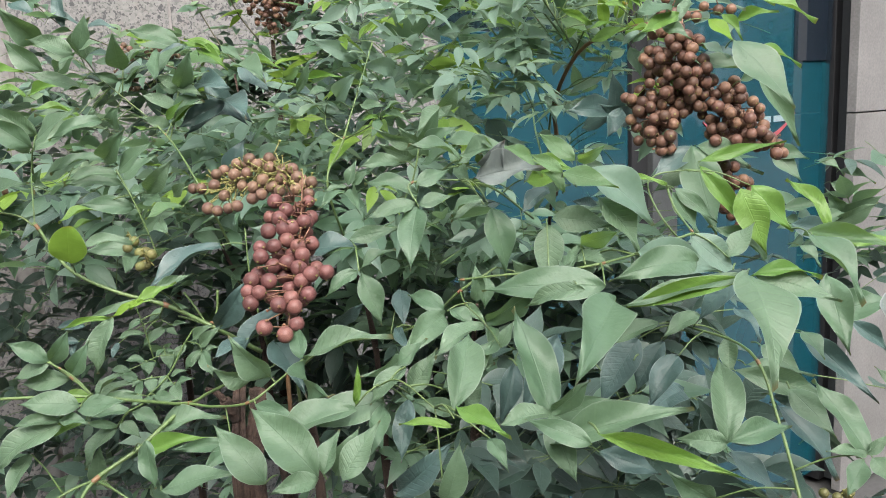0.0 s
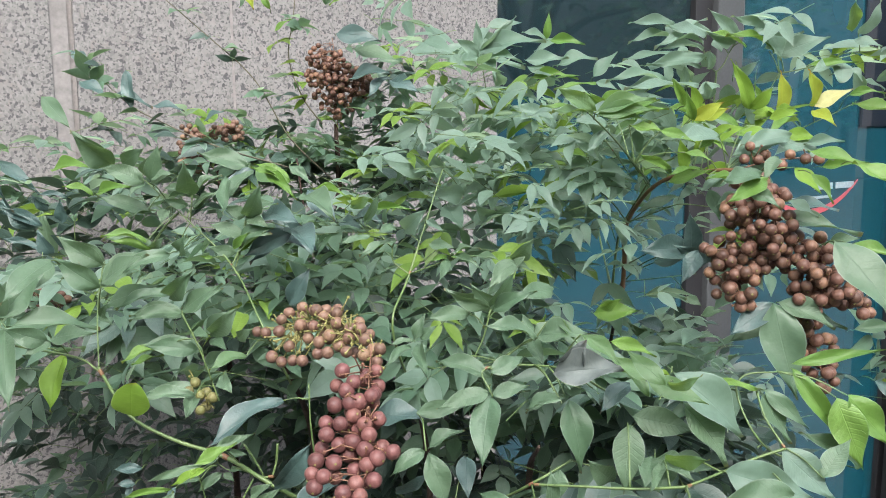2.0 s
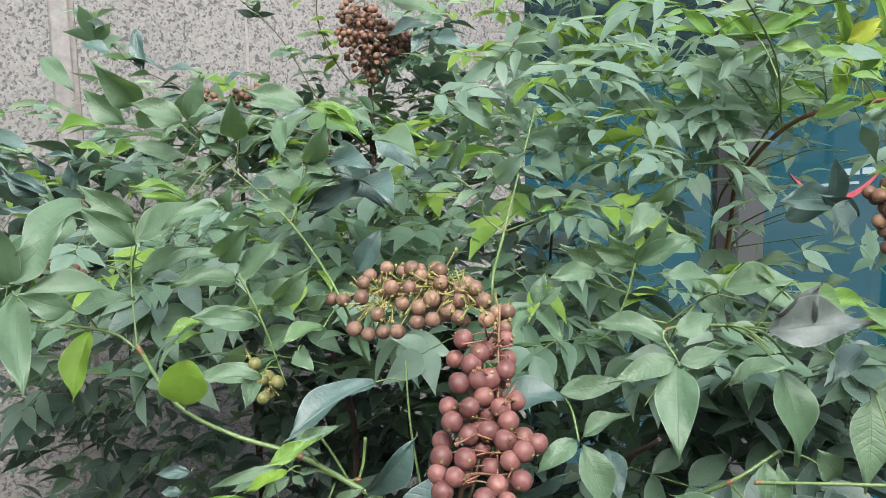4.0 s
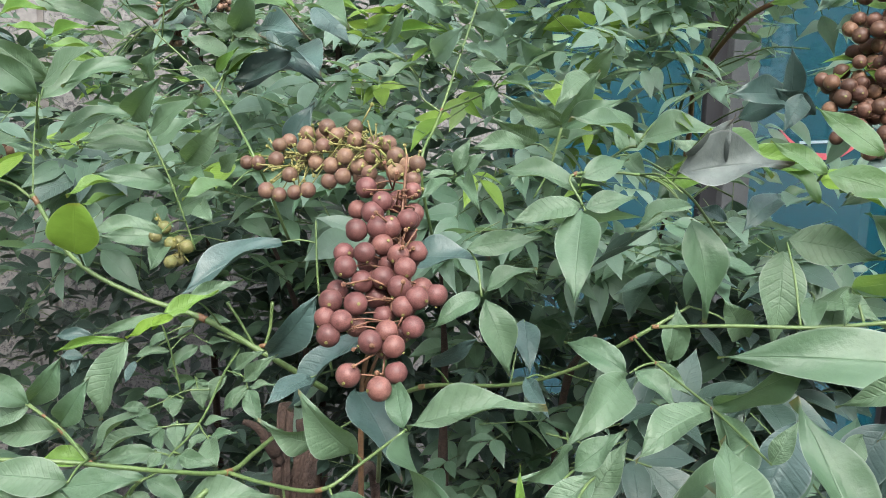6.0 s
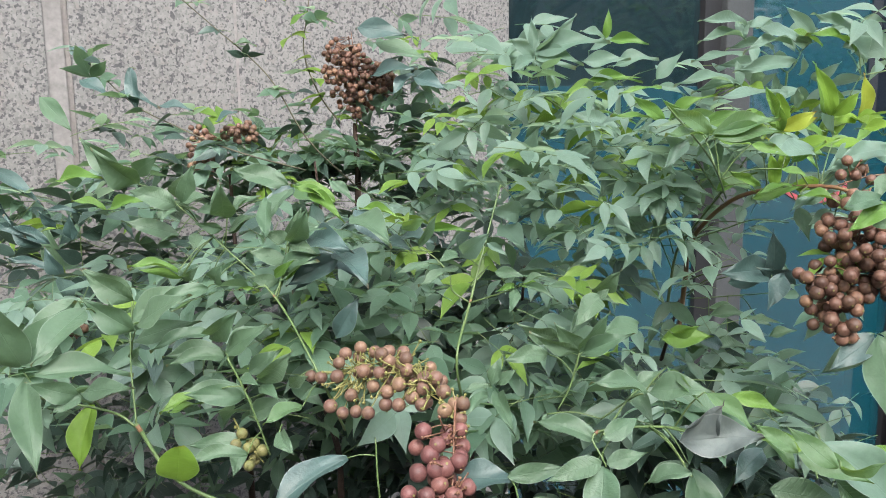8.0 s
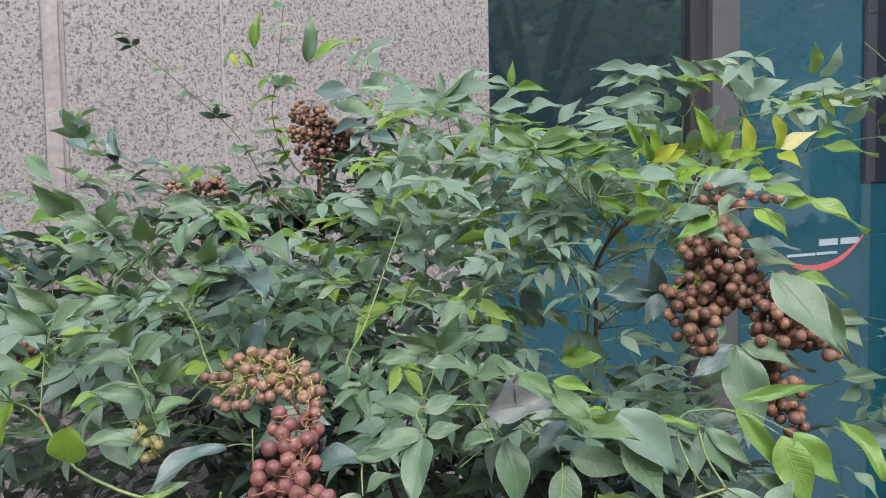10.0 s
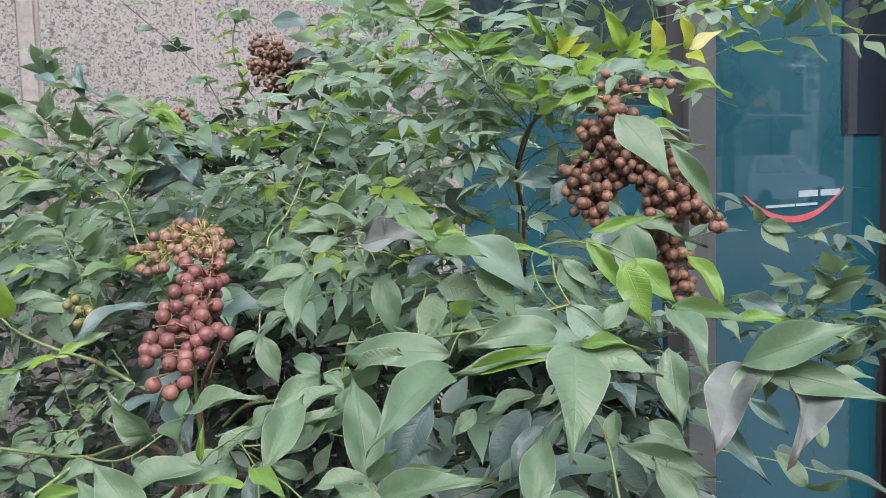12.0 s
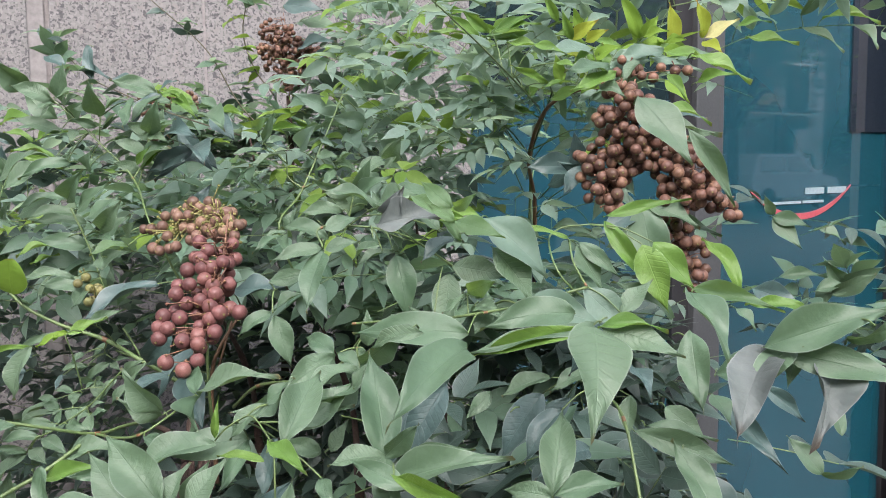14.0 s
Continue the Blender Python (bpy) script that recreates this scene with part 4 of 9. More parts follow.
stem(SHRUB, [(0.0083, 0.4500, 1.2175), (0.0031, 0.4500, 1.2159), (-0.0115, 0.4500, 1.2052)], 0.0009, 0.0006, STEM_GREEN, "shoot")
stem(SHRUB, [(-0.1539, 0.4868, 1.1221), (-0.1559, 0.4684, 1.1163), (-0.1552, 0.4480, 1.1113), (-0.1552, 0.4344, 1.1087), (-0.1565, 0.4220, 1.1069), (-0.1583, 0.4128, 1.1058), (-0.1581, 0.4012, 1.1050), (-0.1617, 0.3932, 1.1046)], 0.00080, 0.00045, STEM_GREEN, "shoot")
stem(SHRUB, [(-0.1552, 0.4344, 1.1087), (-0.1638, 0.4332, 1.1082), (-0.1702, 0.4316, 1.1077), (-0.1806, 0.4356, 1.1080)], 0.00050, 0.00040, STEM_GREEN, "shoot")
stem(SHRUB, [(-0.1582, 0.4580, 1.1135), (-0.1679, 0.4572, 1.1130), (-0.1733, 0.4512, 1.1114), (-0.1800, 0.4444, 1.1097)], 0.00050, 0.00040, STEM_GREEN, "shoot")
stem(SHRUB, [(-0.1557, 0.4720, 1.1173), (-0.1465, 0.4668, 1.1162), (-0.1429, 0.4588, 1.1142)], 0.00050, 0.00040, STEM_GREEN, "shoot")
stem(SHRUB, [(-0.1548, 0.4332, 1.1086), (-0.1508, 0.4268, 1.1077), (-0.1478, 0.4228, 1.1073)], 0.00050, 0.00040, STEM_GREEN, "shoot")
stem(SHRUB, [(-0.1591, 0.4116, 1.1057), (-0.1624, 0.4132, 1.1057), (-0.1649, 0.4140, 1.1057)], 0.00050, 0.00040, STEM_GREEN, "shoot")
stem(SHRUB, [(-0.1634, 0.4580, 1.1133), (-0.1665, 0.4652, 1.1151), (-0.1677, 0.4676, 1.1157)], 0.00050, 0.00040, STEM_GREEN, "shoot")
stem(SHRUB, [(-0.1761, 0.5000, 1.1323), (-0.1829, 0.5100, 1.1230), (-0.1790, 0.5100, 1.1190), (-0.1755, 0.5100, 1.1172)], 0.00060, 0.00040, STEM_GREEN, "shoot")
stem(SHRUB, [(-0.1598, 0.4900, 1.1425), (-0.1542, 0.4900, 1.1336), (-0.1486, 0.4900, 1.1233)], 0.00100, 0.00090, STEM_GREEN, "shoot")
stem(SHRUB, [(-0.1396, 0.4900, 1.1431), (-0.1408, 0.4900, 1.1314), (-0.1430, 0.4880, 1.1231)], 0.00120, 0.00100, STEM_GREEN, "shoot")
stem(SHRUB, [(-0.1427, 0.4870, 1.1239), (-0.1486, 0.4870, 1.1237), (-0.1636, 0.4870, 1.1290)], 0.00110, 0.00090, STEM_GREEN, "shoot", (0.05,))
stem(SHRUB, [(-0.1941, 0.3850, 1.1340), (-0.1842, 0.3850, 1.1258), (-0.1723, 0.3780, 1.1189), (-0.1692, 0.3750, 1.1178)], 0.00090, 0.00100, STEM_GREEN, "shoot", (0.35, 0.8))
stem(SHRUB, [(0.0940, 0.6900, 1.2510), (0.1108, 0.6800, 1.2588), (0.1278, 0.6700, 1.2667), (0.1485, 0.6600, 1.2659)], 0.0009, 0.00063, STEM_GREEN, "shoot")
stem(SHRUB, [(0.0932, 0.6900, 1.2510), (0.0773, 0.6900, 1.2702), (0.0482, 0.6900, 1.2934)], 0.0010, 0.00070, STEM_GREEN, "shoot")
stem(SHRUB, [(0.1017, 0.7400, 1.1961), (0.1147, 0.7300, 1.2120), (0.1379, 0.7000, 1.2285)], 0.0010, 0.00070, STEM_GREEN, "shoot")
stem(SHRUB, [(0.1017, 0.7400, 1.1942), (0.1179, 0.7200, 1.1999), (0.1483, 0.6900, 1.2096)], 0.0008, 0.00056, STEM_GREEN, "shoot")
stem(SHRUB, [(0.0917, 0.7450, 1.1823), (0.0738, 0.7400, 1.1980), (0.0568, 0.7400, 1.2039)], 0.0008, 0.00056, STEM_GREEN, "shoot")
stem(SHRUB, [(0.1175, 0.3940, 1.1820), (0.1027, 0.3900, 1.1786), (0.0896, 0.3850, 1.1752), (0.0684, 0.3700, 1.1737)], 0.0010, 0.00080, STEM_GREEN, "shoot", (0.98,))
stem(SHRUB, [(0.0684, 0.3700, 1.1737), (0.0491, 0.3750, 1.1701), (0.0278, 0.3800, 1.1685), (0.0047, 0.3900, 1.1647)], 0.0010, 0.00080, STEM_GREEN, "shoot", (0.98,))
stem(SHRUB, [(0.1101, 0.4150, 1.2026), (0.1118, 0.4050, 1.1923), (0.1170, 0.3940, 1.1826)], 0.0009, 0.00072, STEM_GREEN, "shoot", (0.98,))
# fruit stalk of the hanging cluster and the shoot behind it
stem(SHRUB, [(-0.09, 0.47, 1.07), (-0.086, 0.44, 1.1), (-0.083, 0.43, 1.15), (-0.085, 0.455, 1.195)], 0.00156, 0.00101, STEM_GREEN, "shoot")
stem(SHRUB, [(-0.113, 0.49, 1.11), (-0.118, 0.485, 1.15), (-0.12, 0.49, 1.18)], 0.00094, 0.00062, STEM_GREEN, "shoot")

# berries near the camera
tail_cluster = berry_cluster(SHRUB, "hanging tail of pinkish brown berries", BERRY_PINK)
top_cluster = berry_cluster(SHRUB, "tan and brownish berries on yellowish stalks", BERRY_TAN)
berry(tail_cluster, -0.0810, 0.3907, 1.1410, 0.0042)
berry(tail_cluster, -0.0918, 0.3952, 1.1437, 0.0042)
berry(tail_cluster, -0.0762, 0.3975, 1.1444, 0.0039)
berry(tail_cluster, -0.0854, 0.4021, 1.1532, 0.0043)
berry(tail_cluster, -0.0775, 0.4023, 1.1518, 0.0040)
berry(tail_cluster, -0.0806, 0.4110, 1.1545, 0.0041)
berry(tail_cluster, -0.0717, 0.4112, 1.1562, 0.0041)
berry(tail_cluster, -0.0756, 0.4154, 1.1621, 0.0040)
berry(tail_cluster, -0.0923, 0.4163, 1.1626, 0.0043)
berry(tail_cluster, -0.1011, 0.4164, 1.1634, 0.0043)
berry(tail_cluster, -0.1024, 0.4126, 1.1582, 0.0039)
berry(tail_cluster, -0.1006, 0.4084, 1.1531, 0.0042)
berry(tail_cluster, -0.0962, 0.4097, 1.1582, 0.0039)
berry(tail_cluster, -0.0909, 0.4237, 1.1689, 0.0041)
berry(tail_cluster, -0.0835, 0.4237, 1.1704, 0.0043)
berry(tail_cluster, -0.0774, 0.4212, 1.1678, 0.0044)
berry(tail_cluster, -0.0707, 0.4164, 1.1653, 0.0043)
berry(tail_cluster, -0.0647, 0.4298, 1.1633, 0.0044)
berry(tail_cluster, -0.0987, 0.4315, 1.1775, 0.0039)
berry(tail_cluster, -0.0906, 0.4270, 1.1787, 0.0040)
berry(tail_cluster, -0.0850, 0.4343, 1.1805, 0.0041)
berry(tail_cluster, -0.0786, 0.4294, 1.1777, 0.0041)
berry(tail_cluster, -0.0758, 0.4251, 1.1739, 0.0041)
berry(tail_cluster, -0.0972, 0.4245, 1.1738, 0.0042)
berry(tail_cluster, -0.0948, 0.4359, 1.1854, 0.0044)
berry(tail_cluster, -0.0869, 0.4373, 1.1864, 0.0044)
berry(tail_cluster, -0.0826, 0.4385, 1.1865, 0.0044)
berry(tail_cluster, -0.0862, 0.4443, 1.1952, 0.0040)
berry(tail_cluster, -0.0896, 0.4424, 1.1911, 0.0044)
berry(tail_cluster, -0.0929, 0.4494, 1.1996, 0.0042)
berry(tail_cluster, -0.0763, 0.4396, 1.1893, 0.0040)
berry(tail_cluster, -0.1014, 0.4332, 1.1629, 0.0042)
berry(tail_cluster, -0.0964, 0.4518, 1.1907, 0.0039)
berry(tail_cluster, -0.0907, 0.4407, 1.1720, 0.0044)
berry(tail_cluster, -0.0864, 0.4269, 1.1624, 0.0043)
berry(tail_cluster, -0.0929, 0.4211, 1.1531, 0.0040)
berry(tail_cluster, -0.0700, 0.4304, 1.1652, 0.0043)
berry(top_cluster, -0.1425, 0.5209, 1.2102, 0.0034)
berry(top_cluster, -0.1589, 0.5245, 1.2015, 0.0034)
berry(top_cluster, -0.1527, 0.5212, 1.2017, 0.0036)
berry(top_cluster, -0.1432, 0.5170, 1.2037, 0.0039)
berry(top_cluster, -0.1456, 0.5070, 1.1906, 0.0039)
berry(top_cluster, -0.1379, 0.4992, 1.1898, 0.0034)
berry(top_cluster, -0.1306, 0.4969, 1.1913, 0.0034)
berry(top_cluster, -0.1233, 0.4897, 1.1933, 0.0036)
berry(top_cluster, -0.1215, 0.4995, 1.2042, 0.0035)
berry(top_cluster, -0.1271, 0.5043, 1.2107, 0.0038)
berry(top_cluster, -0.1175, 0.5054, 1.2195, 0.0039)
berry(top_cluster, -0.1131, 0.5039, 1.2161, 0.0036)
berry(top_cluster, -0.1039, 0.4965, 1.2201, 0.0037)
berry(top_cluster, -0.1032, 0.4934, 1.2149, 0.0037)
berry(top_cluster, -0.0941, 0.4845, 1.2136, 0.0037)
berry(top_cluster, -0.0881, 0.4827, 1.2142, 0.0037)
berry(top_cluster, -0.0999, 0.4813, 1.2047, 0.0038)
berry(top_cluster, -0.1069, 0.4822, 1.2003, 0.0036)
berry(top_cluster, -0.1144, 0.4915, 1.1972, 0.0037)
berry(top_cluster, -0.0951, 0.4763, 1.2025, 0.0034)
berry(top_cluster, -0.1136, 0.4917, 1.2039, 0.0037)
berry(top_cluster, -0.0832, 0.4631, 1.2044, 0.0037)
berry(top_cluster, -0.0759, 0.4591, 1.2021, 0.0034)
berry(top_cluster, -0.0785, 0.4658, 1.2069, 0.0036)
berry(top_cluster, -0.0745, 0.4634, 1.2079, 0.0036)
berry(top_cluster, -0.0841, 0.4742, 1.2101, 0.0038)
berry(top_cluster, -0.1181, 0.4983, 1.2119, 0.0034)
berry(top_cluster, -0.1074, 0.4916, 1.2078, 0.0039)
berry(top_cluster, -0.1337, 0.5020, 1.1985, 0.0036)
berry(top_cluster, -0.0947, 0.4816, 1.2091, 0.0036)
heap_of_berries(tail_cluster, 77, (((-0.080, 0.458, 1.196), (-0.081, 0.414, 1.150), 0.0075, 22),), 0.0039, 1.8)
finish_cluster(tail_cluster, [(-0.078, 0.455, 1.212), (-0.079, 0.447, 1.19), (-0.08, 0.425, 1.165), (-0.081, 0.4, 1.142)], PEDICEL_RED, 60)
heap_of_berries(top_cluster, 78, (((-0.138, 0.534, 1.208), (-0.082, 0.490, 1.206), 0.011, 22),), 0.0037, 1.7)
finish_cluster(top_cluster, [(-0.078, 0.465, 1.20), (-0.095, 0.485, 1.214), (-0.112, 0.508, 1.215), (-0.135, 0.525, 1.205)], PEDICEL, 170)
right_cluster = berry_cluster(SHRUB, "heavy drooping cluster of dark reddish brown berries", BERRY_BROWN)
heap_of_berries(right_cluster, 4, (((0.157, 0.582, 1.283), (0.162, 0.572, 1.242), 0.0185, 84), ((0.136, 0.58, 1.246), (0.148, 0.567, 1.217), 0.0135, 40), ((0.186, 0.575, 1.246), (0.206, 0.57, 1.214), 0.017, 64), ((0.222, 0.576, 1.215), (0.229, 0.577, 1.202), 0.009, 8), ((0.188, 0.58, 1.202), (0.209, 0.582, 1.158), 0.0125, 46)), 0.0041, 1.5)
finish_cluster(right_cluster, [[(0.165, 0.582, 1.297), (0.159, 0.58, 1.265), (0.161, 0.575, 1.235)], [(0.159, 0.58, 1.262), (0.142, 0.575, 1.245), (0.147, 0.568, 1.215)], [(0.16, 0.58, 1.262), (0.182, 0.577, 1.25), (0.205, 0.572, 1.213)], [(0.2, 0.573, 1.222), (0.218, 0.576, 1.216), (0.228, 0.577, 1.202)], [(0.19, 0.577, 1.24), (0.19, 0.58, 1.2), (0.209, 0.582, 1.158)]], PEDICEL_RED, 30)
right_top = berry_cluster(SHRUB, "few reddish berries at the top of the shoot", BERRY_BROWN)
heap_of_berries(right_top, 9, (((0.150, 0.60, 1.304), (0.205, 0.60, 1.306), 0.008, 9),), 0.0037, 2.2)
finish_cluster(right_top, [(0.14, 0.60, 1.292), (0.17, 0.60, 1.302), (0.205, 0.6, 1.305)], PEDICEL_RED, 3)
small_cluster = berry_cluster(SHRUB, "a few olive unripe berries", BERRY_OLIVE)
heap_of_berries(small_cluster, 2, (((-0.200, 0.517, 1.170), (-0.186, 0.515, 1.156), 0.008, 7),), 0.0034, 2.2)
finish_cluster(small_cluster, [(-0.205, 0.53, 1.175), (-0.195, 0.52, 1.165), (-0.185, 0.515, 1.155)], PEDICEL, 3)
low_cluster = berry_cluster(SHRUB, "unripe olive berries low in the shrub", BERRY_OLIVE)
heap_of_berries(low_cluster, 12, (((0.215, 0.47, 1.0), (0.245, 0.47, 1.0), 0.010, 10),), 0.0035)
finish_cluster(low_cluster, [(0.2, 0.48, 0.99), (0.225, 0.47, 1.0), (0.25, 0.47, 1.0)], PEDICEL, 6)

# berries further back
BACK = thing("berry_shrub_behind", (-0.2, 1.0, 0.02), "dull dark shrub with dry brown berry clusters against a granite wall", "shrub")
for label, seed, lobes, axis in (
        ("dense rounded cluster of dark brown berries", 21, (((-0.212, 1.03, 1.405), (-0.190, 1.03, 1.355), 0.026, 170), ((-0.18, 1.03, 1.388), (-0.16, 1.03, 1.372), 0.017, 45)), [(-0.2, 1.04, 1.31), (-0.195, 1.035, 1.37), (-0.2, 1.03, 1.43)]),
        ("cluster of tan brown berries", 22, (((-0.365, 1.0, 1.322), (-0.36, 0.99, 1.282), 0.015, 55), ((-0.335, 1.0, 1.325), (-0.308, 1.0, 1.322), 0.012, 34)), [(-0.34, 1.02, 1.27), (-0.355, 1.01, 1.3), (-0.33, 1.01, 1.325)]),
        ("small cluster of reddish berries", 23, (((-0.385, 0.66, 1.197), (-0.35, 0.66, 1.19), 0.009, 14),), [(-0.36, 0.67, 1.17), (-0.365, 0.66, 1.19), (-0.38, 0.66, 1.2)])):
    c = berry_cluster(BACK, label, BERRY_TAN if seed == 22 else BERRY_BROWN)
    heap_of_berries(c, seed, lobes, 0.0035, 1.4)
    finish_cluster(c, axis, PEDICEL_RED, 8)
stem(BACK, [(-0.2, 1.0, 0.0), (-0.22, 1.01, 0.7), (-0.2, 1.04, 1.2), (-0.2, 1.04, 1.33)], 0.008, 0.0025, BARK, "cane")
stem(BACK, [(-0.3, 1.02, 0.0), (-0.33, 1.02, 0.7), (-0.34, 1.02, 1.28)], 0.008, 0.002, BARK, "cane")
stem(BACK, [(-0.2, 1.03, 1.26), (-0.247, 1.0, 1.314), (-0.287, 1.0, 1.382), (-0.345, 1.0, 1.436), (-0.43, 1.0, 1.51)], 0.0010, 0.0005, STEM_TWIG, "twig")
stem(BACK, [(-0.25, 1.0, 1.28), (-0.315, 0.95, 1.305), (-0.38, 0.97, 1.33), (-0.44, 1.0, 1.357), (-0.521, 1.05, 1.42)], 0.0010, 0.0005, STEM_TWIG, "twig")
stem(BACK, [(-0.215, 1.03, 1.33), (-0.236, 1.02, 1.363), (-0.255, 1.04, 1.41), (-0.25, 1.05, 1.46), (-0.24, 1.05, 1.54)], 0.0010, 0.0005, STEM_TWIG, "twig")

# leaves near the camera, node by node
spray_here = spray(-0.266, 0.540, 1.227)
leaflet(spray_here, (-0.265, 0.540, 1.227), (-0.230, 0.560, 1.247), 0.0152, GREEN)
leaflet(spray_here, (-0.267, 0.540, 1.227), (-0.272, 0.530, 1.244), 0.0088, GREEN)
spray_here = spray(-0.263, 0.535, 1.208)
leaflet(spray_here, (-0.263, 0.535, 1.208), (-0.255, 0.530, 1.218), 0.0055, GREEN)
leaflet(spray_here, (-0.263, 0.535, 1.208), (-0.250, 0.525, 1.205), 0.0045, GREEN)
spray_here = spray(-0.277, 0.575, 1.208)
leaflet(spray_here, (-0.277, 0.575, 1.208), (-0.230, 0.560, 1.224), 0.0133, GREEN)
spray_here = spray(-0.217, 0.560, 1.205)
leaflet(spray_here, (-0.217, 0.560, 1.204), (-0.251, 0.550, 1.205), 0.0137, GREEN)
leaflet(spray_here, (-0.217, 0.560, 1.206), (-0.191, 0.560, 1.222), 0.0134, GREEN)
spray_here = spray(-0.201, 0.550, 1.195)
leaflet(spray_here, (-0.201, 0.550, 1.195), (-0.180, 0.550, 1.210), 0.0111, GREEN)
spray_here = spray(-0.198, 0.535, 1.187)
leaflet(spray_here, (-0.198, 0.535, 1.187), (-0.234, 0.520, 1.193), 0.0146, GREEN)
spray_here = spray(-0.196, 0.530, 1.176)
leaflet(spray_here, (-0.196, 0.530, 1.176), (-0.170, 0.530, 1.187), 0.0120, GREEN)
spray_here = spray(-0.242, 0.530, 1.178)
leaflet(spray_here, (-0.242, 0.530, 1.178), (-0.221, 0.530, 1.185), 0.0053, LIME)
spray_here = spray(-0.215, 0.465, 1.168)
leaflet(spray_here, (-0.215, 0.465, 1.168), (-0.209, 0.455, 1.190), 0.0202, YELLOW)
spray_here = spray(-0.196, 0.520, 1.166)
leaflet(spray_here, (-0.195, 0.520, 1.166), (-0.227, 0.510, 1.167), 0.0111, GREEN)
leaflet(spray_here, (-0.197, 0.520, 1.165), (-0.198, 0.500, 1.153), 0.0099, GREEN)
spray_here = spray(-0.189, 0.591, 1.248)
leaflet(spray_here, (-0.189, 0.590, 1.250), (-0.162, 0.585, 1.259), 0.0121, GREEN)
leaflet(spray_here, (-0.193, 0.590, 1.244), (-0.177, 0.580, 1.257), 0.0059, LIME)
leaflet(spray_here, (-0.188, 0.590, 1.242), (-0.169, 0.590, 1.256), 0.0067, LIME)
spray_here = spray(-0.203, 0.580, 1.239)
leaflet(spray_here, (-0.203, 0.580, 1.239), (-0.211, 0.575, 1.241), 0.0028, LIME)
spray_here = spray(-0.249, 0.580, 1.250)
leaflet(spray_here, (-0.249, 0.580, 1.250), (-0.276, 0.570, 1.255), 0.0074, LIME)
spray_here = spray(-0.224, 0.598, 1.271)
leaflet(spray_here, (-0.223, 0.600, 1.270), (-0.204, 0.600, 1.282), 0.0095, GREEN)
spray_here = spray(-0.197, 0.600, 1.292)
leaflet(spray_here, (-0.197, 0.600, 1.292), (-0.192, 0.570, 1.270), 0.0108, GREEN)
spray_here = spray(-0.175, 0.620, 1.294)
leaflet(spray_here, (-0.175, 0.620, 1.294), (-0.149, 0.600, 1.277), 0.0091, LIME)
spray_here = spray(-0.171, 0.620, 1.270)
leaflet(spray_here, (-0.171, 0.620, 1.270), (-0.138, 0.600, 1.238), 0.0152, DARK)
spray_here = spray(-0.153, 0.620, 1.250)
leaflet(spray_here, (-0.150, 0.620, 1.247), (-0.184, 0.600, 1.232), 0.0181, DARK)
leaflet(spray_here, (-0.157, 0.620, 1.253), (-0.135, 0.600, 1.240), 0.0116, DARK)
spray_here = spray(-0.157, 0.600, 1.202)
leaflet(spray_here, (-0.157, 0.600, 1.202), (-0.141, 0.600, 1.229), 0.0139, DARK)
spray_here = spray(-0.175, 0.450, 1.146)
leaflet(spray_here, (-0.175, 0.450, 1.146), (-0.154, 0.460, 1.155), 0.0072, LIME)
spray_here = spray(-0.134, 0.485, 1.171)
leaflet(spray_here, (-0.134, 0.485, 1.171), (-0.171, 0.460, 1.151), 0.0184, DARK)
spray_here = spray(-0.167, 0.460, 1.152)
leaflet(spray_here, (-0.167, 0.460, 1.152), (-0.145, 0.464, 1.159), 0.0062, GREEN)
spray_here = spray(-0.137, 0.470, 1.125)
leaflet(spray_here, (-0.137, 0.470, 1.125), (-0.113, 0.460, 1.156), 0.0154, DARK)
spray_here = spray(-0.115, 0.450, 1.123)
leaflet(spray_here, (-0.115, 0.450, 1.123), (-0.129, 0.430, 1.118), 0.0106, DARK)
spray_here = spray(-0.106, 0.420, 1.109)
leaflet(spray_here, (-0.106, 0.420, 1.109), (-0.126, 0.410, 1.121), 0.0113, GREEN)
spray_here = spray(-0.087, 0.380, 1.123)
leaflet(spray_here, (-0.087, 0.380, 1.123), (-0.103, 0.370, 1.147), 0.0132, GREEN)
spray_here = spray(-0.060, 0.512, 1.199)
leaflet(spray_here, (-0.060, 0.513, 1.200), (-0.054, 0.515, 1.216), 0.0073, GREEN)
leaflet(spray_here, (-0.057, 0.510, 1.197), (-0.049, 0.470, 1.188), 0.0082, GREEN)
leaflet(spray_here, (-0.062, 0.510, 1.196), (-0.076, 0.490, 1.189), 0.0073, GREEN)
leaflet(spray_here, (-0.061, 0.513, 1.200), (-0.075, 0.510, 1.198), 0.0056, GREEN)
leaflet(spray_here, (-0.057, 0.513, 1.201), (-0.046, 0.510, 1.210), 0.0065, GREEN)
spray_here = spray(-0.043, 0.580, 1.240)
leaflet(spray_here, (-0.043, 0.580, 1.239), (-0.048, 0.560, 1.227), 0.0070, GREEN)
leaflet(spray_here, (-0.041, 0.580, 1.240), (-0.024, 0.570, 1.238), 0.0058, LIME)
leaflet(spray_here, (-0.044, 0.580, 1.240), (-0.056, 0.570, 1.238), 0.0046, LIME)
spray_here = spray(-0.004, 0.540, 1.237)
leaflet(spray_here, (-0.005, 0.540, 1.235), (-0.019, 0.520, 1.224), 0.0092, GREEN)
leaflet(spray_here, (-0.002, 0.540, 1.239), (0.007, 0.540, 1.247), 0.0052, GREEN)
spray_here = spray(-0.018, 0.565, 1.210)
leaflet(spray_here, (-0.020, 0.565, 1.212), (-0.044, 0.550, 1.224), 0.0122, GREEN)
leaflet(spray_here, (-0.016, 0.565, 1.208), (0.011, 0.550, 1.220), 0.0143, GREEN)
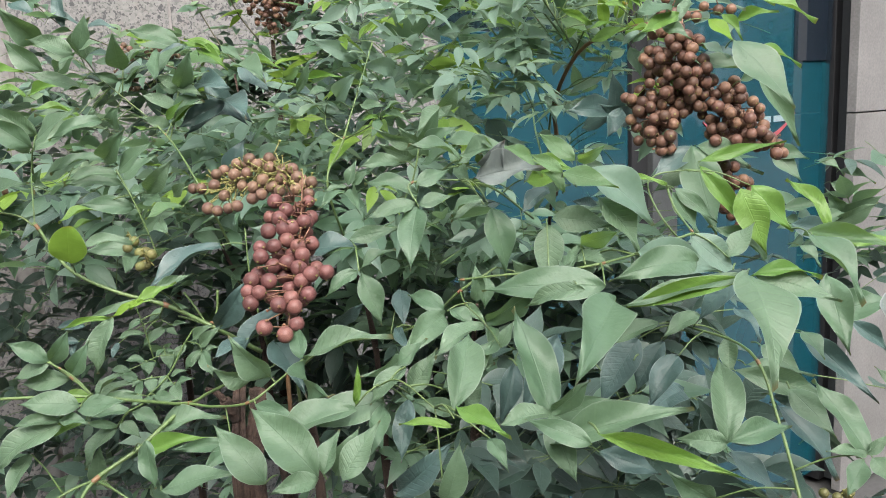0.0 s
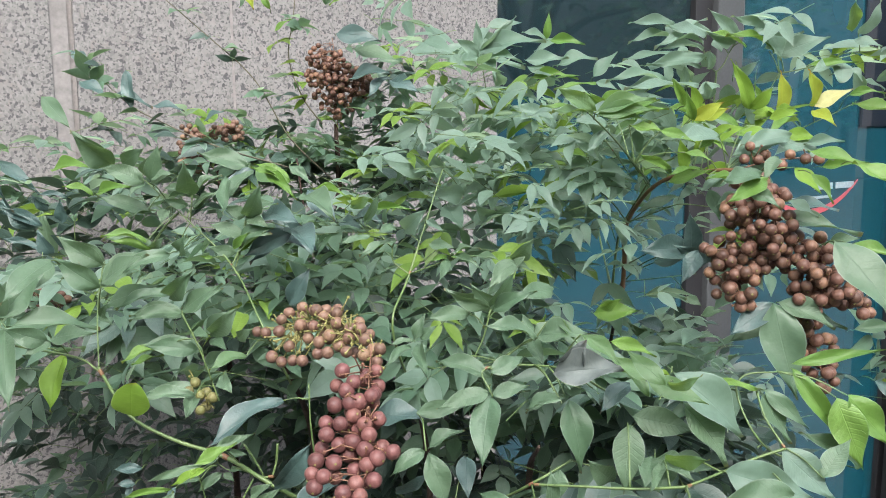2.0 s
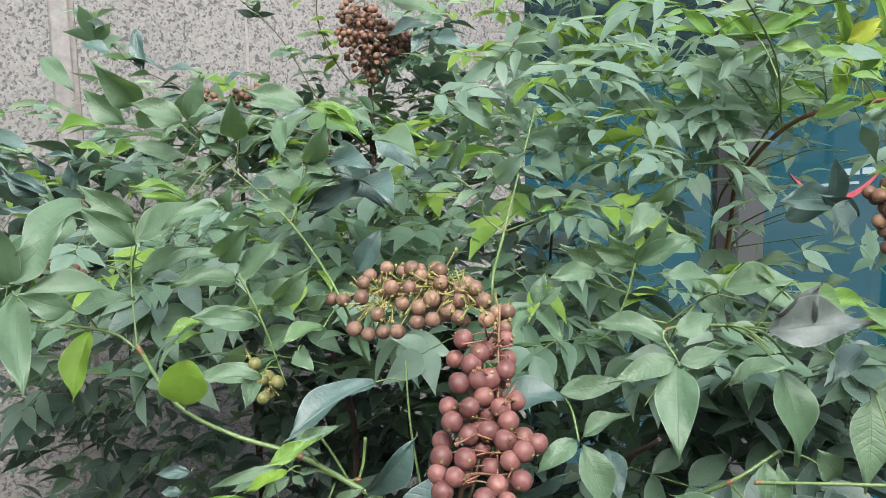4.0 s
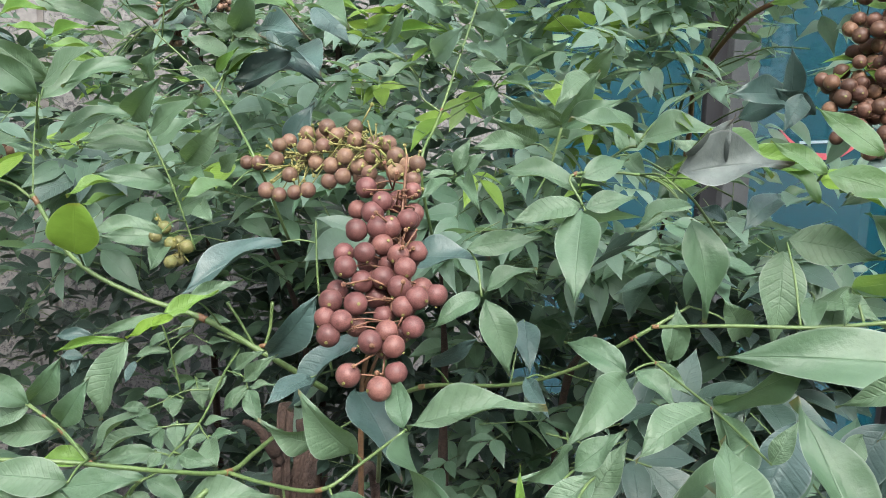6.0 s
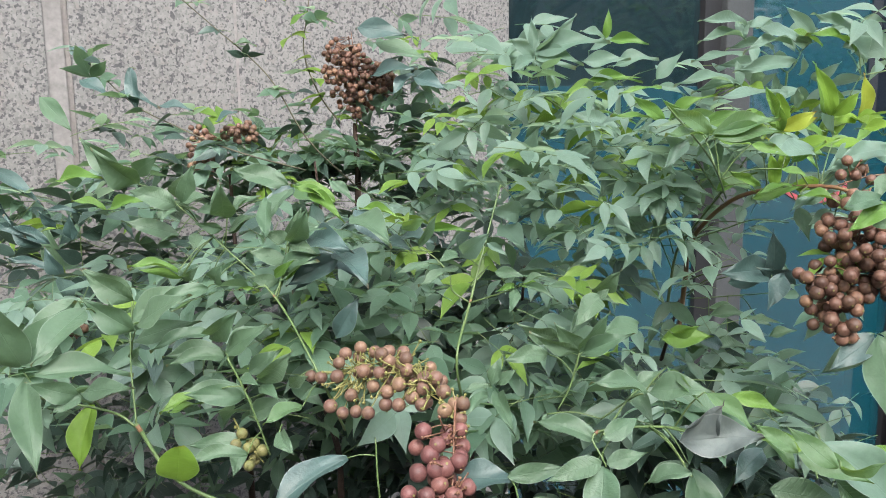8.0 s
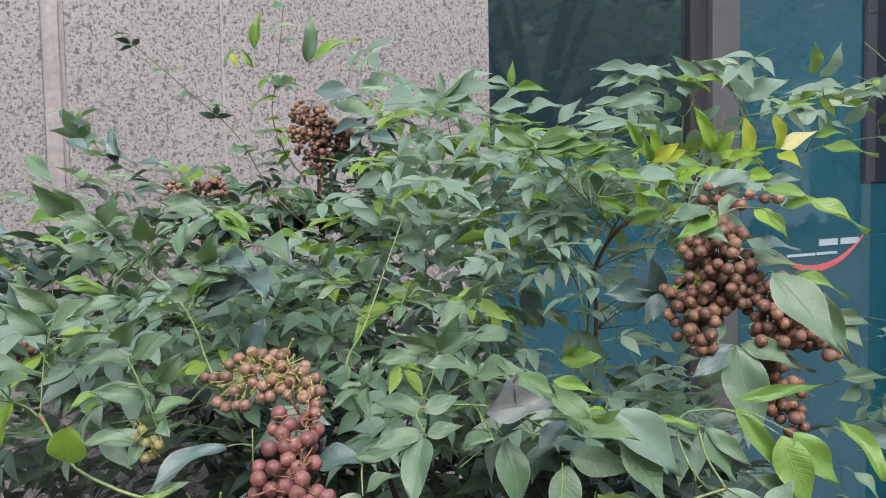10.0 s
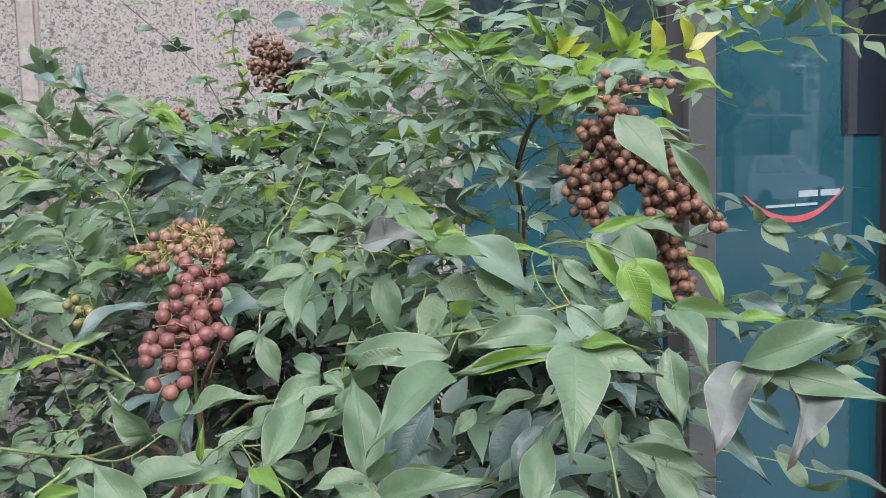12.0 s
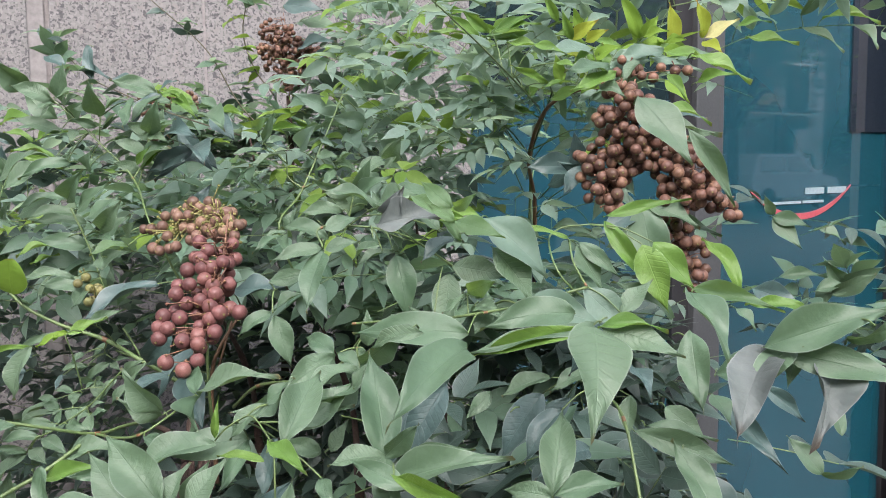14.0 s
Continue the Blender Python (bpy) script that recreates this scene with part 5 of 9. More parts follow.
spray_here = spray(-0.028, 0.530, 1.212)
leaflet(spray_here, (-0.028, 0.530, 1.212), (-0.054, 0.520, 1.211), 0.0108, GREEN)
spray_here = spray(-0.015, 0.430, 1.203)
leaflet(spray_here, (-0.015, 0.430, 1.203), (-0.043, 0.440, 1.208), 0.0105, GREEN)
spray_here = spray(-0.035, 0.460, 1.204)
leaflet(spray_here, (-0.035, 0.460, 1.204), (-0.038, 0.456, 1.201), 0.0024, GREEN)
spray_here = spray(-0.015, 0.418, 1.203)
leaflet(spray_here, (-0.015, 0.420, 1.208), (0.002, 0.430, 1.214), 0.0088, GREEN)
leaflet(spray_here, (-0.016, 0.417, 1.199), (-0.041, 0.410, 1.193), 0.0096, GREEN)
spray_here = spray(-0.014, 0.417, 1.197)
leaflet(spray_here, (-0.015, 0.417, 1.197), (-0.019, 0.395, 1.169), 0.0154, GREEN)
leaflet(spray_here, (-0.014, 0.417, 1.198), (0.004, 0.420, 1.202), 0.0079, GREEN)
spray_here = spray(-0.081, 0.465, 1.170)
leaflet(spray_here, (-0.081, 0.465, 1.170), (-0.045, 0.456, 1.173), 0.0163, DARK)
spray_here = spray(-0.048, 0.435, 1.162)
leaflet(spray_here, (-0.047, 0.435, 1.163), (-0.028, 0.436, 1.173), 0.0087, GREEN)
leaflet(spray_here, (-0.049, 0.435, 1.162), (-0.066, 0.430, 1.150), 0.0091, GREEN)
leaflet(spray_here, (-0.047, 0.435, 1.161), (-0.037, 0.430, 1.133), 0.0132, GREEN)
spray_here = spray(-0.054, 0.450, 1.177)
leaflet(spray_here, (-0.054, 0.450, 1.177), (-0.025, 0.450, 1.182), 0.0094, GREEN)
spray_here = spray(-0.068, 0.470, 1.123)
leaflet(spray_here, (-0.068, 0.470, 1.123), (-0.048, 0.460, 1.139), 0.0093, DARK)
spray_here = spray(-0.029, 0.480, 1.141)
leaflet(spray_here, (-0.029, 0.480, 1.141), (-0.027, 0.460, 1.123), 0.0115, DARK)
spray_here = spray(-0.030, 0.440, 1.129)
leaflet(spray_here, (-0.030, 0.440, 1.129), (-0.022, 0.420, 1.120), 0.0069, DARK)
spray_here = spray(-0.071, 0.383, 1.130)
leaflet(spray_here, (-0.071, 0.383, 1.131), (-0.028, 0.377, 1.142), 0.0127, GREEN)
leaflet(spray_here, (-0.072, 0.383, 1.131), (-0.077, 0.400, 1.144), 0.0087, GREEN)
leaflet(spray_here, (-0.071, 0.383, 1.129), (-0.053, 0.340, 1.127), 0.0159, GREEN)
spray_here = spray(-0.088, 0.420, 1.126)
leaflet(spray_here, (-0.0926, 0.4200, 1.1292), (-0.0734, 0.3950, 1.1075), 0.0165, DARK)
spray_here = spray(-0.002, 0.385, 1.151)
leaflet(spray_here, (-0.003, 0.385, 1.151), (-0.021, 0.400, 1.156), 0.0100, GREEN)
leaflet(spray_here, (-0.003, 0.385, 1.150), (-0.024, 0.360, 1.136), 0.0131, GREEN)
leaflet(spray_here, (-0.001, 0.385, 1.152), (0.011, 0.375, 1.143), 0.0079, GREEN)
spray_here = spray(-0.023, 0.360, 1.136)
leaflet(spray_here, (-0.023, 0.360, 1.136), (-0.040, 0.340, 1.135), 0.0096, GREEN)
spray_here = spray(-0.024, 0.340, 1.139)
leaflet(spray_here, (-0.024, 0.340, 1.139), (-0.011, 0.340, 1.151), 0.0076, GREEN)
spray_here = spray(0.018, 0.403, 1.199)
leaflet(spray_here, (0.0224, 0.4200, 1.1949), (0.0288, 0.4160, 1.1593), 0.0149, GREEN)
leaflet(spray_here, (0.017, 0.400, 1.202), (0.002, 0.410, 1.193), 0.0086, GREEN)
spray_here = spray(0.010, 0.390, 1.153)
leaflet(spray_here, (0.012, 0.390, 1.154), (0.012, 0.390, 1.173), 0.0078, GREEN)
leaflet(spray_here, (0.007, 0.389, 1.153), (0.016, 0.380, 1.146), 0.0061, GREEN)
spray_here = spray(0.015, 0.353, 1.152)
leaflet(spray_here, (0.015, 0.353, 1.153), (0.036, 0.340, 1.171), 0.0132, GREEN)
leaflet(spray_here, (0.014, 0.353, 1.152), (-0.008, 0.340, 1.142), 0.0119, GREEN)
leaflet(spray_here, (0.016, 0.353, 1.152), (0.003, 0.310, 1.149), 0.0119, GREEN)
spray_here = spray(0.019, 0.319, 1.152)
leaflet(spray_here, (0.019, 0.319, 1.152), (0.025, 0.320, 1.163), 0.0052, GREEN)
spray_here = spray(0.048, 0.400, 1.191)
leaflet(spray_here, (0.0508, 0.4100, 1.1864), (0.0475, 0.4027, 1.1547), 0.0178, GREEN)
leaflet(spray_here, (0.0520, 0.4100, 1.1903), (0.0820, 0.4060, 1.1850), 0.0154, GREEN)
spray_here = spray(0.061, 0.381, 1.181)
leaflet(spray_here, (0.061, 0.381, 1.181), (0.075, 0.360, 1.190), 0.0096, FRESH)
leaflet(spray_here, (0.061, 0.381, 1.180), (0.051, 0.360, 1.175), 0.0052, GREEN)
leaflet(spray_here, (0.062, 0.381, 1.181), (0.074, 0.370, 1.180), 0.0070, GREEN)
spray_here = spray(0.046, 0.300, 1.181)
leaflet(spray_here, (0.049, 0.300, 1.179), (0.028, 0.310, 1.170), 0.0077, GREEN)
spray_here = spray(0.014, 0.400, 1.206)
leaflet(spray_here, (0.0141, 0.4100, 1.2109), (0.0502, 0.4060, 1.2152), 0.0161, WILTED)
leaflet(spray_here, (0.0203, 0.4150, 1.2142), (0.0292, 0.4020, 1.2305), 0.0128, WILTED)
spray_here = spray(0.033, 0.410, 1.204)
leaflet(spray_here, (0.0520, 0.4200, 1.2032), (0.0364, 0.4084, 1.1923), 0.0120, DARK)
spray_here = spray(0.007, 0.468, 1.214)
leaflet(spray_here, (0.007, 0.468, 1.214), (0.022, 0.470, 1.223), 0.0076, GREEN)
leaflet(spray_here, (0.007, 0.468, 1.213), (0.013, 0.450, 1.202), 0.0081, GREEN)
leaflet(spray_here, (0.007, 0.468, 1.214), (0.002, 0.470, 1.227), 0.0058, GREEN)
spray_here = spray(0.029, 0.430, 1.225)
leaflet(spray_here, (0.029, 0.430, 1.225), (0.049, 0.420, 1.210), 0.0079, FRESH)
spray_here = spray(0.018, 0.450, 1.230)
leaflet(spray_here, (0.018, 0.450, 1.230), (0.029, 0.430, 1.219), 0.0035, FRESH)
spray_here = spray(0.057, 0.360, 1.222)
leaflet(spray_here, (0.056, 0.360, 1.222), (0.041, 0.370, 1.234), 0.0079, FRESH)
leaflet(spray_here, (0.057, 0.360, 1.222), (0.068, 0.350, 1.229), 0.0060, FRESH)
spray_here = spray(0.055, 0.392, 1.214)
leaflet(spray_here, (0.055, 0.392, 1.214), (0.040, 0.400, 1.223), 0.0068, FRESH)
leaflet(spray_here, (0.055, 0.392, 1.214), (0.079, 0.380, 1.207), 0.0100, FRESH)
spray_here = spray(0.057, 0.400, 1.204)
leaflet(spray_here, (0.057, 0.400, 1.204), (0.046, 0.410, 1.216), 0.0070, FRESH)
spray_here = spray(0.058, 0.380, 1.209)
leaflet(spray_here, (0.0718, 0.4000, 1.2011), (0.0927, 0.3960, 1.1722), 0.0168, GREEN)
spray_here = spray(-0.244, 0.575, 1.291)
leaflet(spray_here, (-0.242, 0.575, 1.292), (-0.233, 0.570, 1.316), 0.0112, GREEN)
leaflet(spray_here, (-0.246, 0.575, 1.291), (-0.274, 0.570, 1.301), 0.0129, GREEN)
leaflet(spray_here, (-0.246, 0.575, 1.289), (-0.253, 0.565, 1.283), 0.0059, GREEN)
leaflet(spray_here, (-0.241, 0.575, 1.293), (-0.223, 0.570, 1.297), 0.0082, GREEN)
spray_here = spray(-0.282, 0.610, 1.301)
leaflet(spray_here, (-0.282, 0.610, 1.301), (-0.297, 0.580, 1.325), 0.0178, GREEN)
spray_here = spray(-0.223, 0.600, 1.282)
leaflet(spray_here, (-0.224, 0.600, 1.282), (-0.226, 0.595, 1.304), 0.0100, GREEN)
leaflet(spray_here, (-0.221, 0.600, 1.282), (-0.201, 0.600, 1.294), 0.0099, GREEN)
spray_here = spray(-0.187, 0.610, 1.264)
leaflet(spray_here, (-0.187, 0.610, 1.264), (-0.176, 0.605, 1.287), 0.0112, GREEN)
leaflet(spray_here, (-0.185, 0.610, 1.264), (-0.163, 0.600, 1.275), 0.0118, GREEN)
leaflet(spray_here, (-0.189, 0.610, 1.264), (-0.201, 0.600, 1.270), 0.0074, GREEN)
spray_here = spray(-0.156, 0.611, 1.289)
leaflet(spray_here, (-0.156, 0.610, 1.289), (-0.185, 0.615, 1.299), 0.0089, LIME)
leaflet(spray_here, (-0.157, 0.612, 1.290), (-0.184, 0.620, 1.301), 0.0087, LIME)
spray_here = spray(-0.187, 0.620, 1.298)
leaflet(spray_here, (-0.188, 0.620, 1.299), (-0.225, 0.620, 1.309), 0.0155, GREEN)
leaflet(spray_here, (-0.185, 0.620, 1.297), (-0.201, 0.600, 1.274), 0.0148, GREEN)
spray_here = spray(-0.288, 0.530, 1.243)
leaflet(spray_here, (-0.288, 0.530, 1.243), (-0.308, 0.500, 1.220), 0.0185, GREEN)
spray_here = spray(-0.274, 0.570, 1.238)
leaflet(spray_here, (-0.274, 0.570, 1.238), (-0.298, 0.560, 1.256), 0.0136, GREEN)
spray_here = spray(-0.254, 0.600, 1.242)
leaflet(spray_here, (-0.254, 0.600, 1.242), (-0.284, 0.590, 1.252), 0.0095, LIME)
spray_here = spray(-0.236, 0.600, 1.240)
leaflet(spray_here, (-0.236, 0.600, 1.240), (-0.226, 0.600, 1.251), 0.0063, GREEN)
spray_here = spray(-0.145, 0.620, 1.282)
leaflet(spray_here, (-0.145, 0.620, 1.282), (-0.121, 0.600, 1.260), 0.0160, DARK)
spray_here = spray(-0.069, 0.720, 1.287)
leaflet(spray_here, (-0.069, 0.720, 1.287), (-0.107, 0.700, 1.304), 0.0151, PALE)
spray_here = spray(0.039, 0.470, 1.333)
leaflet(spray_here, (0.039, 0.470, 1.334), (0.018, 0.460, 1.346), 0.0087, FRESH)
leaflet(spray_here, (0.039, 0.470, 1.333), (0.070, 0.470, 1.340), 0.0094, FRESH)
leaflet(spray_here, (0.040, 0.470, 1.332), (0.072, 0.470, 1.334), 0.0089, FRESH)
leaflet(spray_here, (0.040, 0.470, 1.331), (0.068, 0.470, 1.328), 0.0082, FRESH)
leaflet(spray_here, (0.038, 0.470, 1.333), (0.016, 0.460, 1.334), 0.0077, FRESH)
spray_here = spray(0.132, 0.620, 1.372)
leaflet(spray_here, (0.131, 0.620, 1.372), (0.088, 0.600, 1.366), 0.0113, PALE)
leaflet(spray_here, (0.130, 0.620, 1.381), (0.093, 0.600, 1.377), 0.0095, PALE)
leaflet(spray_here, (0.134, 0.620, 1.364), (0.132, 0.610, 1.376), 0.0068, PALE)
spray_here = spray(0.132, 0.620, 1.387)
leaflet(spray_here, (0.132, 0.620, 1.387), (0.100, 0.600, 1.391), 0.0119, PALE)
spray_here = spray(0.123, 0.620, 1.353)
leaflet(spray_here, (0.128, 0.620, 1.353), (0.071, 0.580, 1.350), 0.0116, PALE)
leaflet(spray_here, (0.119, 0.620, 1.353), (0.116, 0.610, 1.365), 0.0068, PALE)
spray_here = spray(0.134, 0.620, 1.344)
leaflet(spray_here, (0.134, 0.620, 1.344), (0.130, 0.610, 1.356), 0.0068, PALE)
spray_here = spray(0.125, 0.620, 1.330)
leaflet(spray_here, (0.125, 0.620, 1.329), (0.117, 0.610, 1.350), 0.0072, LIME)
leaflet(spray_here, (0.124, 0.620, 1.330), (0.143, 0.610, 1.342), 0.0099, BLUSH)
spray_here = spray(0.185, 0.700, 1.339)
leaflet(spray_here, (0.185, 0.700, 1.339), (0.172, 0.690, 1.374), 0.0108, LIME)
spray_here = spray(0.197, 0.700, 1.339)
leaflet(spray_here, (0.197, 0.700, 1.339), (0.187, 0.690, 1.358), 0.0067, LIME)
spray_here = spray(0.211, 0.700, 1.335)
leaflet(spray_here, (0.211, 0.700, 1.335), (0.206, 0.690, 1.367), 0.0148, BLUSH)
spray_here = spray(0.235, 0.700, 1.339)
leaflet(spray_here, (0.234, 0.700, 1.340), (0.227, 0.690, 1.368), 0.0130, BLUSH)
leaflet(spray_here, (0.236, 0.700, 1.340), (0.261, 0.690, 1.353), 0.0129, CREAM)
leaflet(spray_here, (0.235, 0.700, 1.337), (0.246, 0.680, 1.325), 0.0112, BLUSH)
spray_here = spray(0.218, 0.680, 1.329)
leaflet(spray_here, (0.218, 0.680, 1.329), (0.188, 0.660, 1.319), 0.0098, LIME)
spray_here = spray(0.167, 0.660, 1.325)
leaflet(spray_here, (0.167, 0.660, 1.325), (0.140, 0.650, 1.335), 0.0089, LIME)
spray_here = spray(0.138, 0.600, 1.318)
leaflet(spray_here, (0.138, 0.600, 1.318), (0.105, 0.580, 1.317), 0.0169, PALE)
spray_here = spray(0.213, 0.620, 1.297)
leaflet(spray_here, (0.213, 0.620, 1.297), (0.237, 0.600, 1.301), 0.0092, LIME)
spray_here = spray(0.191, 0.440, 1.116)
leaflet(spray_here, (0.191, 0.440, 1.116), (0.214, 0.400, 1.090), 0.0117, DARK)
spray_here = spray(0.118, 0.340, 1.175)
leaflet(spray_here, (0.123, 0.340, 1.175), (0.106, 0.350, 1.150), 0.0105, DARK)
spray_here = spray(0.146, 0.400, 1.113)
leaflet(spray_here, (0.146, 0.400, 1.113), (0.181, 0.400, 1.106), 0.0094, GREEN)
spray_here = spray(0.160, 0.400, 1.096)
leaflet(spray_here, (0.160, 0.400, 1.096), (0.183, 0.390, 1.090), 0.0102, DARK)
spray_here = spray(0.169, 0.420, 1.084)
leaflet(spray_here, (0.169, 0.420, 1.084), (0.195, 0.400, 1.049), 0.0198, DARK)
spray_here = spray(0.045, 0.250, 1.143)
leaflet(spray_here, (0.045, 0.250, 1.143), (0.082, 0.220, 1.140), 0.0059, LIME)
spray_here = spray(-0.001, 0.266, 1.144)
leaflet(spray_here, (-0.000, 0.266, 1.148), (0.017, 0.250, 1.143), 0.0070, LIME)
leaflet(spray_here, (-0.002, 0.266, 1.141), (-0.020, 0.270, 1.141), 0.0041, LIME)
spray_here = spray(-0.051, 0.300, 1.108)
leaflet(spray_here, (-0.054, 0.300, 1.109), (-0.081, 0.310, 1.135), 0.0170, GREEN)
leaflet(spray_here, (-0.052, 0.300, 1.109), (-0.046, 0.310, 1.124), 0.0084, GREEN)
leaflet(spray_here, (-0.054, 0.300, 1.108), (-0.071, 0.290, 1.108), 0.0084, GREEN)
leaflet(spray_here, (-0.045, 0.300, 1.107), (-0.030, 0.310, 1.127), 0.0117, GREEN)
spray_here = spray(-0.025, 0.310, 1.096)
leaflet(spray_here, (-0.025, 0.310, 1.096), (-0.001, 0.300, 1.122), 0.0117, DARK)
spray_here = spray(-0.006, 0.290, 1.105)
leaflet(spray_here, (-0.005, 0.290, 1.101), (0.001, 0.290, 1.126), 0.0110, GREEN)
spray_here = spray(0.157, 0.300, 1.109)
leaflet(spray_here, (0.157, 0.300, 1.109), (0.141, 0.300, 1.111), 0.0068, GREEN)
leaflet(spray_here, (0.157, 0.300, 1.110), (0.144, 0.320, 1.133), 0.0142, GREEN)
leaflet(spray_here, (0.157, 0.300, 1.109), (0.165, 0.300, 1.117), 0.0048, GREEN)
spray_here = spray(0.219, 0.400, 1.172)
leaflet(spray_here, (0.219, 0.400, 1.172), (0.192, 0.400, 1.173), 0.0080, LIME)
spray_here = spray(0.195, 0.420, 1.177)
leaflet(spray_here, (0.195, 0.420, 1.177), (0.180, 0.440, 1.201), 0.0101, LIME)
spray_here = spray(0.190, 0.515, 1.305)
leaflet(spray_here, (0.190, 0.515, 1.305), (0.220, 0.500, 1.286), 0.0113, LIME)
spray_here = spray(0.178, 0.550, 1.310)
leaflet(spray_here, (0.178, 0.550, 1.310), (0.207, 0.530, 1.299), 0.0106, LIME)
spray_here = spray(0.349, 0.890, 1.183)
leaflet(spray_here, (0.349, 0.890, 1.182), (0.373, 0.870, 1.151), 0.0189, GREEN)
leaflet(spray_here, (0.349, 0.890, 1.183), (0.384, 0.880, 1.173), 0.0162, GREEN)
leaflet(spray_here, (0.349, 0.890, 1.185), (0.337, 0.880, 1.207), 0.0115, GREEN)
spray_here = spray(0.381, 0.860, 1.173)
leaflet(spray_here, (0.381, 0.860, 1.173), (0.408, 0.850, 1.158), 0.0138, GREEN)
spray_here = spray(0.406, 0.860, 1.162)
leaflet(spray_here, (0.406, 0.860, 1.162), (0.440, 0.850, 1.148), 0.0163, GREEN)
spray_here = spray(0.398, 0.860, 1.150)
leaflet(spray_here, (0.398, 0.860, 1.150), (0.425, 0.840, 1.136), 0.0155, GREEN)
spray_here = spray(0.346, 0.860, 1.123)
leaflet(spray_here, (0.346, 0.860, 1.123), (0.394, 0.860, 1.125), 0.0137, GREEN)
spray_here = spray(0.369, 0.820, 1.115)
leaflet(spray_here, (0.369, 0.820, 1.115), (0.401, 0.820, 1.122), 0.0141, GREEN)
spray_here = spray(0.385, 0.820, 1.113)
leaflet(spray_here, (0.385, 0.820, 1.113), (0.417, 0.800, 1.135), 0.0188, GREEN)
spray_here = spray(0.150, 0.330, 1.172)
leaflet(spray_here, (0.1527, 0.3300, 1.1737), (0.1538, 0.3100, 1.1458), 0.0130, GREEN)
spray_here = spray(0.170, 0.310, 1.164)
leaflet(spray_here, (0.1779, 0.3150, 1.1689), (0.1597, 0.2850, 1.1434), 0.0190, WILTED)
spray_here = spray(0.188, 0.310, 1.169)
leaflet(spray_here, (0.2006, 0.3150, 1.1667), (0.1859, 0.2850, 1.1412), 0.0165, WILTED)
leaflet(spray_here, (0.186, 0.310, 1.174), (0.166, 0.300, 1.156), 0.0122, GREEN)
spray_here = spray(0.161, 0.370, 1.185)
leaflet(spray_here, (0.161, 0.370, 1.185), (0.195, 0.350, 1.178), 0.0085, FRESH)
spray_here = spray(0.159, 0.360, 1.185)
leaflet(spray_here, (0.1557, 0.3600, 1.1858), (0.1686, 0.3300, 1.1604), 0.0135, GREEN)
spray_here = spray(0.206, 0.290, 1.184)
leaflet(spray_here, (0.1747, 0.3100, 1.1714), (0.2178, 0.3000, 1.1882), 0.0155, GREEN)
spray_here = spray(0.123, 0.420, 1.209)
leaflet(spray_here, (0.1274, 0.4200, 1.2137), (0.1699, 0.4160, 1.2226), 0.0062, LIME)
leaflet(spray_here, (0.1276, 0.4200, 1.2118), (0.1523, 0.4160, 1.1755), 0.0087, LIME)
spray_here = spray(0.133, 0.390, 1.170)
leaflet(spray_here, (0.133, 0.390, 1.170), (0.149, 0.400, 1.185), 0.0103, GREEN)
spray_here = spray(0.107, 0.400, 1.180)
leaflet(spray_here, (0.1154, 0.3950, 1.1813), (0.1406, 0.3910, 1.1586), 0.0179, PALE)
spray_here = spray(-0.004, 0.320, 1.135)
leaflet(spray_here, (-0.003, 0.320, 1.134), (0.017, 0.330, 1.152), 0.0123, GREEN)
leaflet(spray_here, (-0.005, 0.320, 1.135), (0.017, 0.330, 1.142), 0.0098, GREEN)
spray_here = spray(0.046, 0.270, 1.131)
leaflet(spray_here, (0.046, 0.270, 1.131), (0.024, 0.280, 1.137), 0.0083, GREEN)
spray_here = spray(0.160, 0.380, 1.107)
leaflet(spray_here, (0.160, 0.380, 1.107), (0.174, 0.360, 1.090), 0.0127, GREEN)
spray_here = spray(0.230, 0.400, 1.090)
leaflet(spray_here, (0.230, 0.400, 1.090), (0.216, 0.410, 1.106), 0.0103, GREEN)
leaflet(spray_here, (0.230, 0.400, 1.090), (0.245, 0.390, 1.098), 0.0085, GREEN)
spray_here = spray(-0.041, 0.324, 1.128)
leaflet(spray_here, (-0.041, 0.324, 1.127), (-0.076, 0.320, 1.115), 0.0160, GREEN)
leaflet(spray_here, (-0.041, 0.324, 1.129), (-0.039, 0.325, 1.147), 0.0034, LIME)
spray_here = spray(-0.020, 0.330, 1.142)
leaflet(spray_here, (-0.020, 0.330, 1.142), (-0.035, 0.325, 1.128), 0.0090, GREEN)
spray_here = spray(-0.152, 0.400, 1.091)
leaflet(spray_here, (-0.152, 0.400, 1.091), (-0.116, 0.400, 1.097), 0.0125, GREEN)
spray_here = spray(-0.158, 0.390, 1.083)
leaflet(spray_here, (-0.158, 0.390, 1.083), (-0.116, 0.390, 1.090), 0.0086, LIME)
spray_here = spray(-0.082, 0.330, 1.093)
leaflet(spray_here, (-0.082, 0.330, 1.093), (-0.105, 0.340, 1.117), 0.0149, GREEN)
spray_here = spray(-0.049, 0.310, 1.105)
leaflet(spray_here, (-0.049, 0.310, 1.105), (-0.038, 0.310, 1.125), 0.0099, GREEN)
spray_here = spray(-0.185, 0.400, 1.063)
leaflet(spray_here, (-0.185, 0.400, 1.063), (-0.181, 0.400, 1.085), 0.0096, GREEN)
spray_here = spray(0.012, 0.290, 1.126)
leaflet(spray_here, (0.012, 0.290, 1.126), (0.018, 0.280, 1.117), 0.0063, GREEN)
spray_here = spray(0.140, 0.400, 1.142)
leaflet(spray_here, (0.140, 0.400, 1.142), (0.146, 0.380, 1.131), 0.0097, DARK)
spray_here = spray(0.081, 0.360, 1.131)
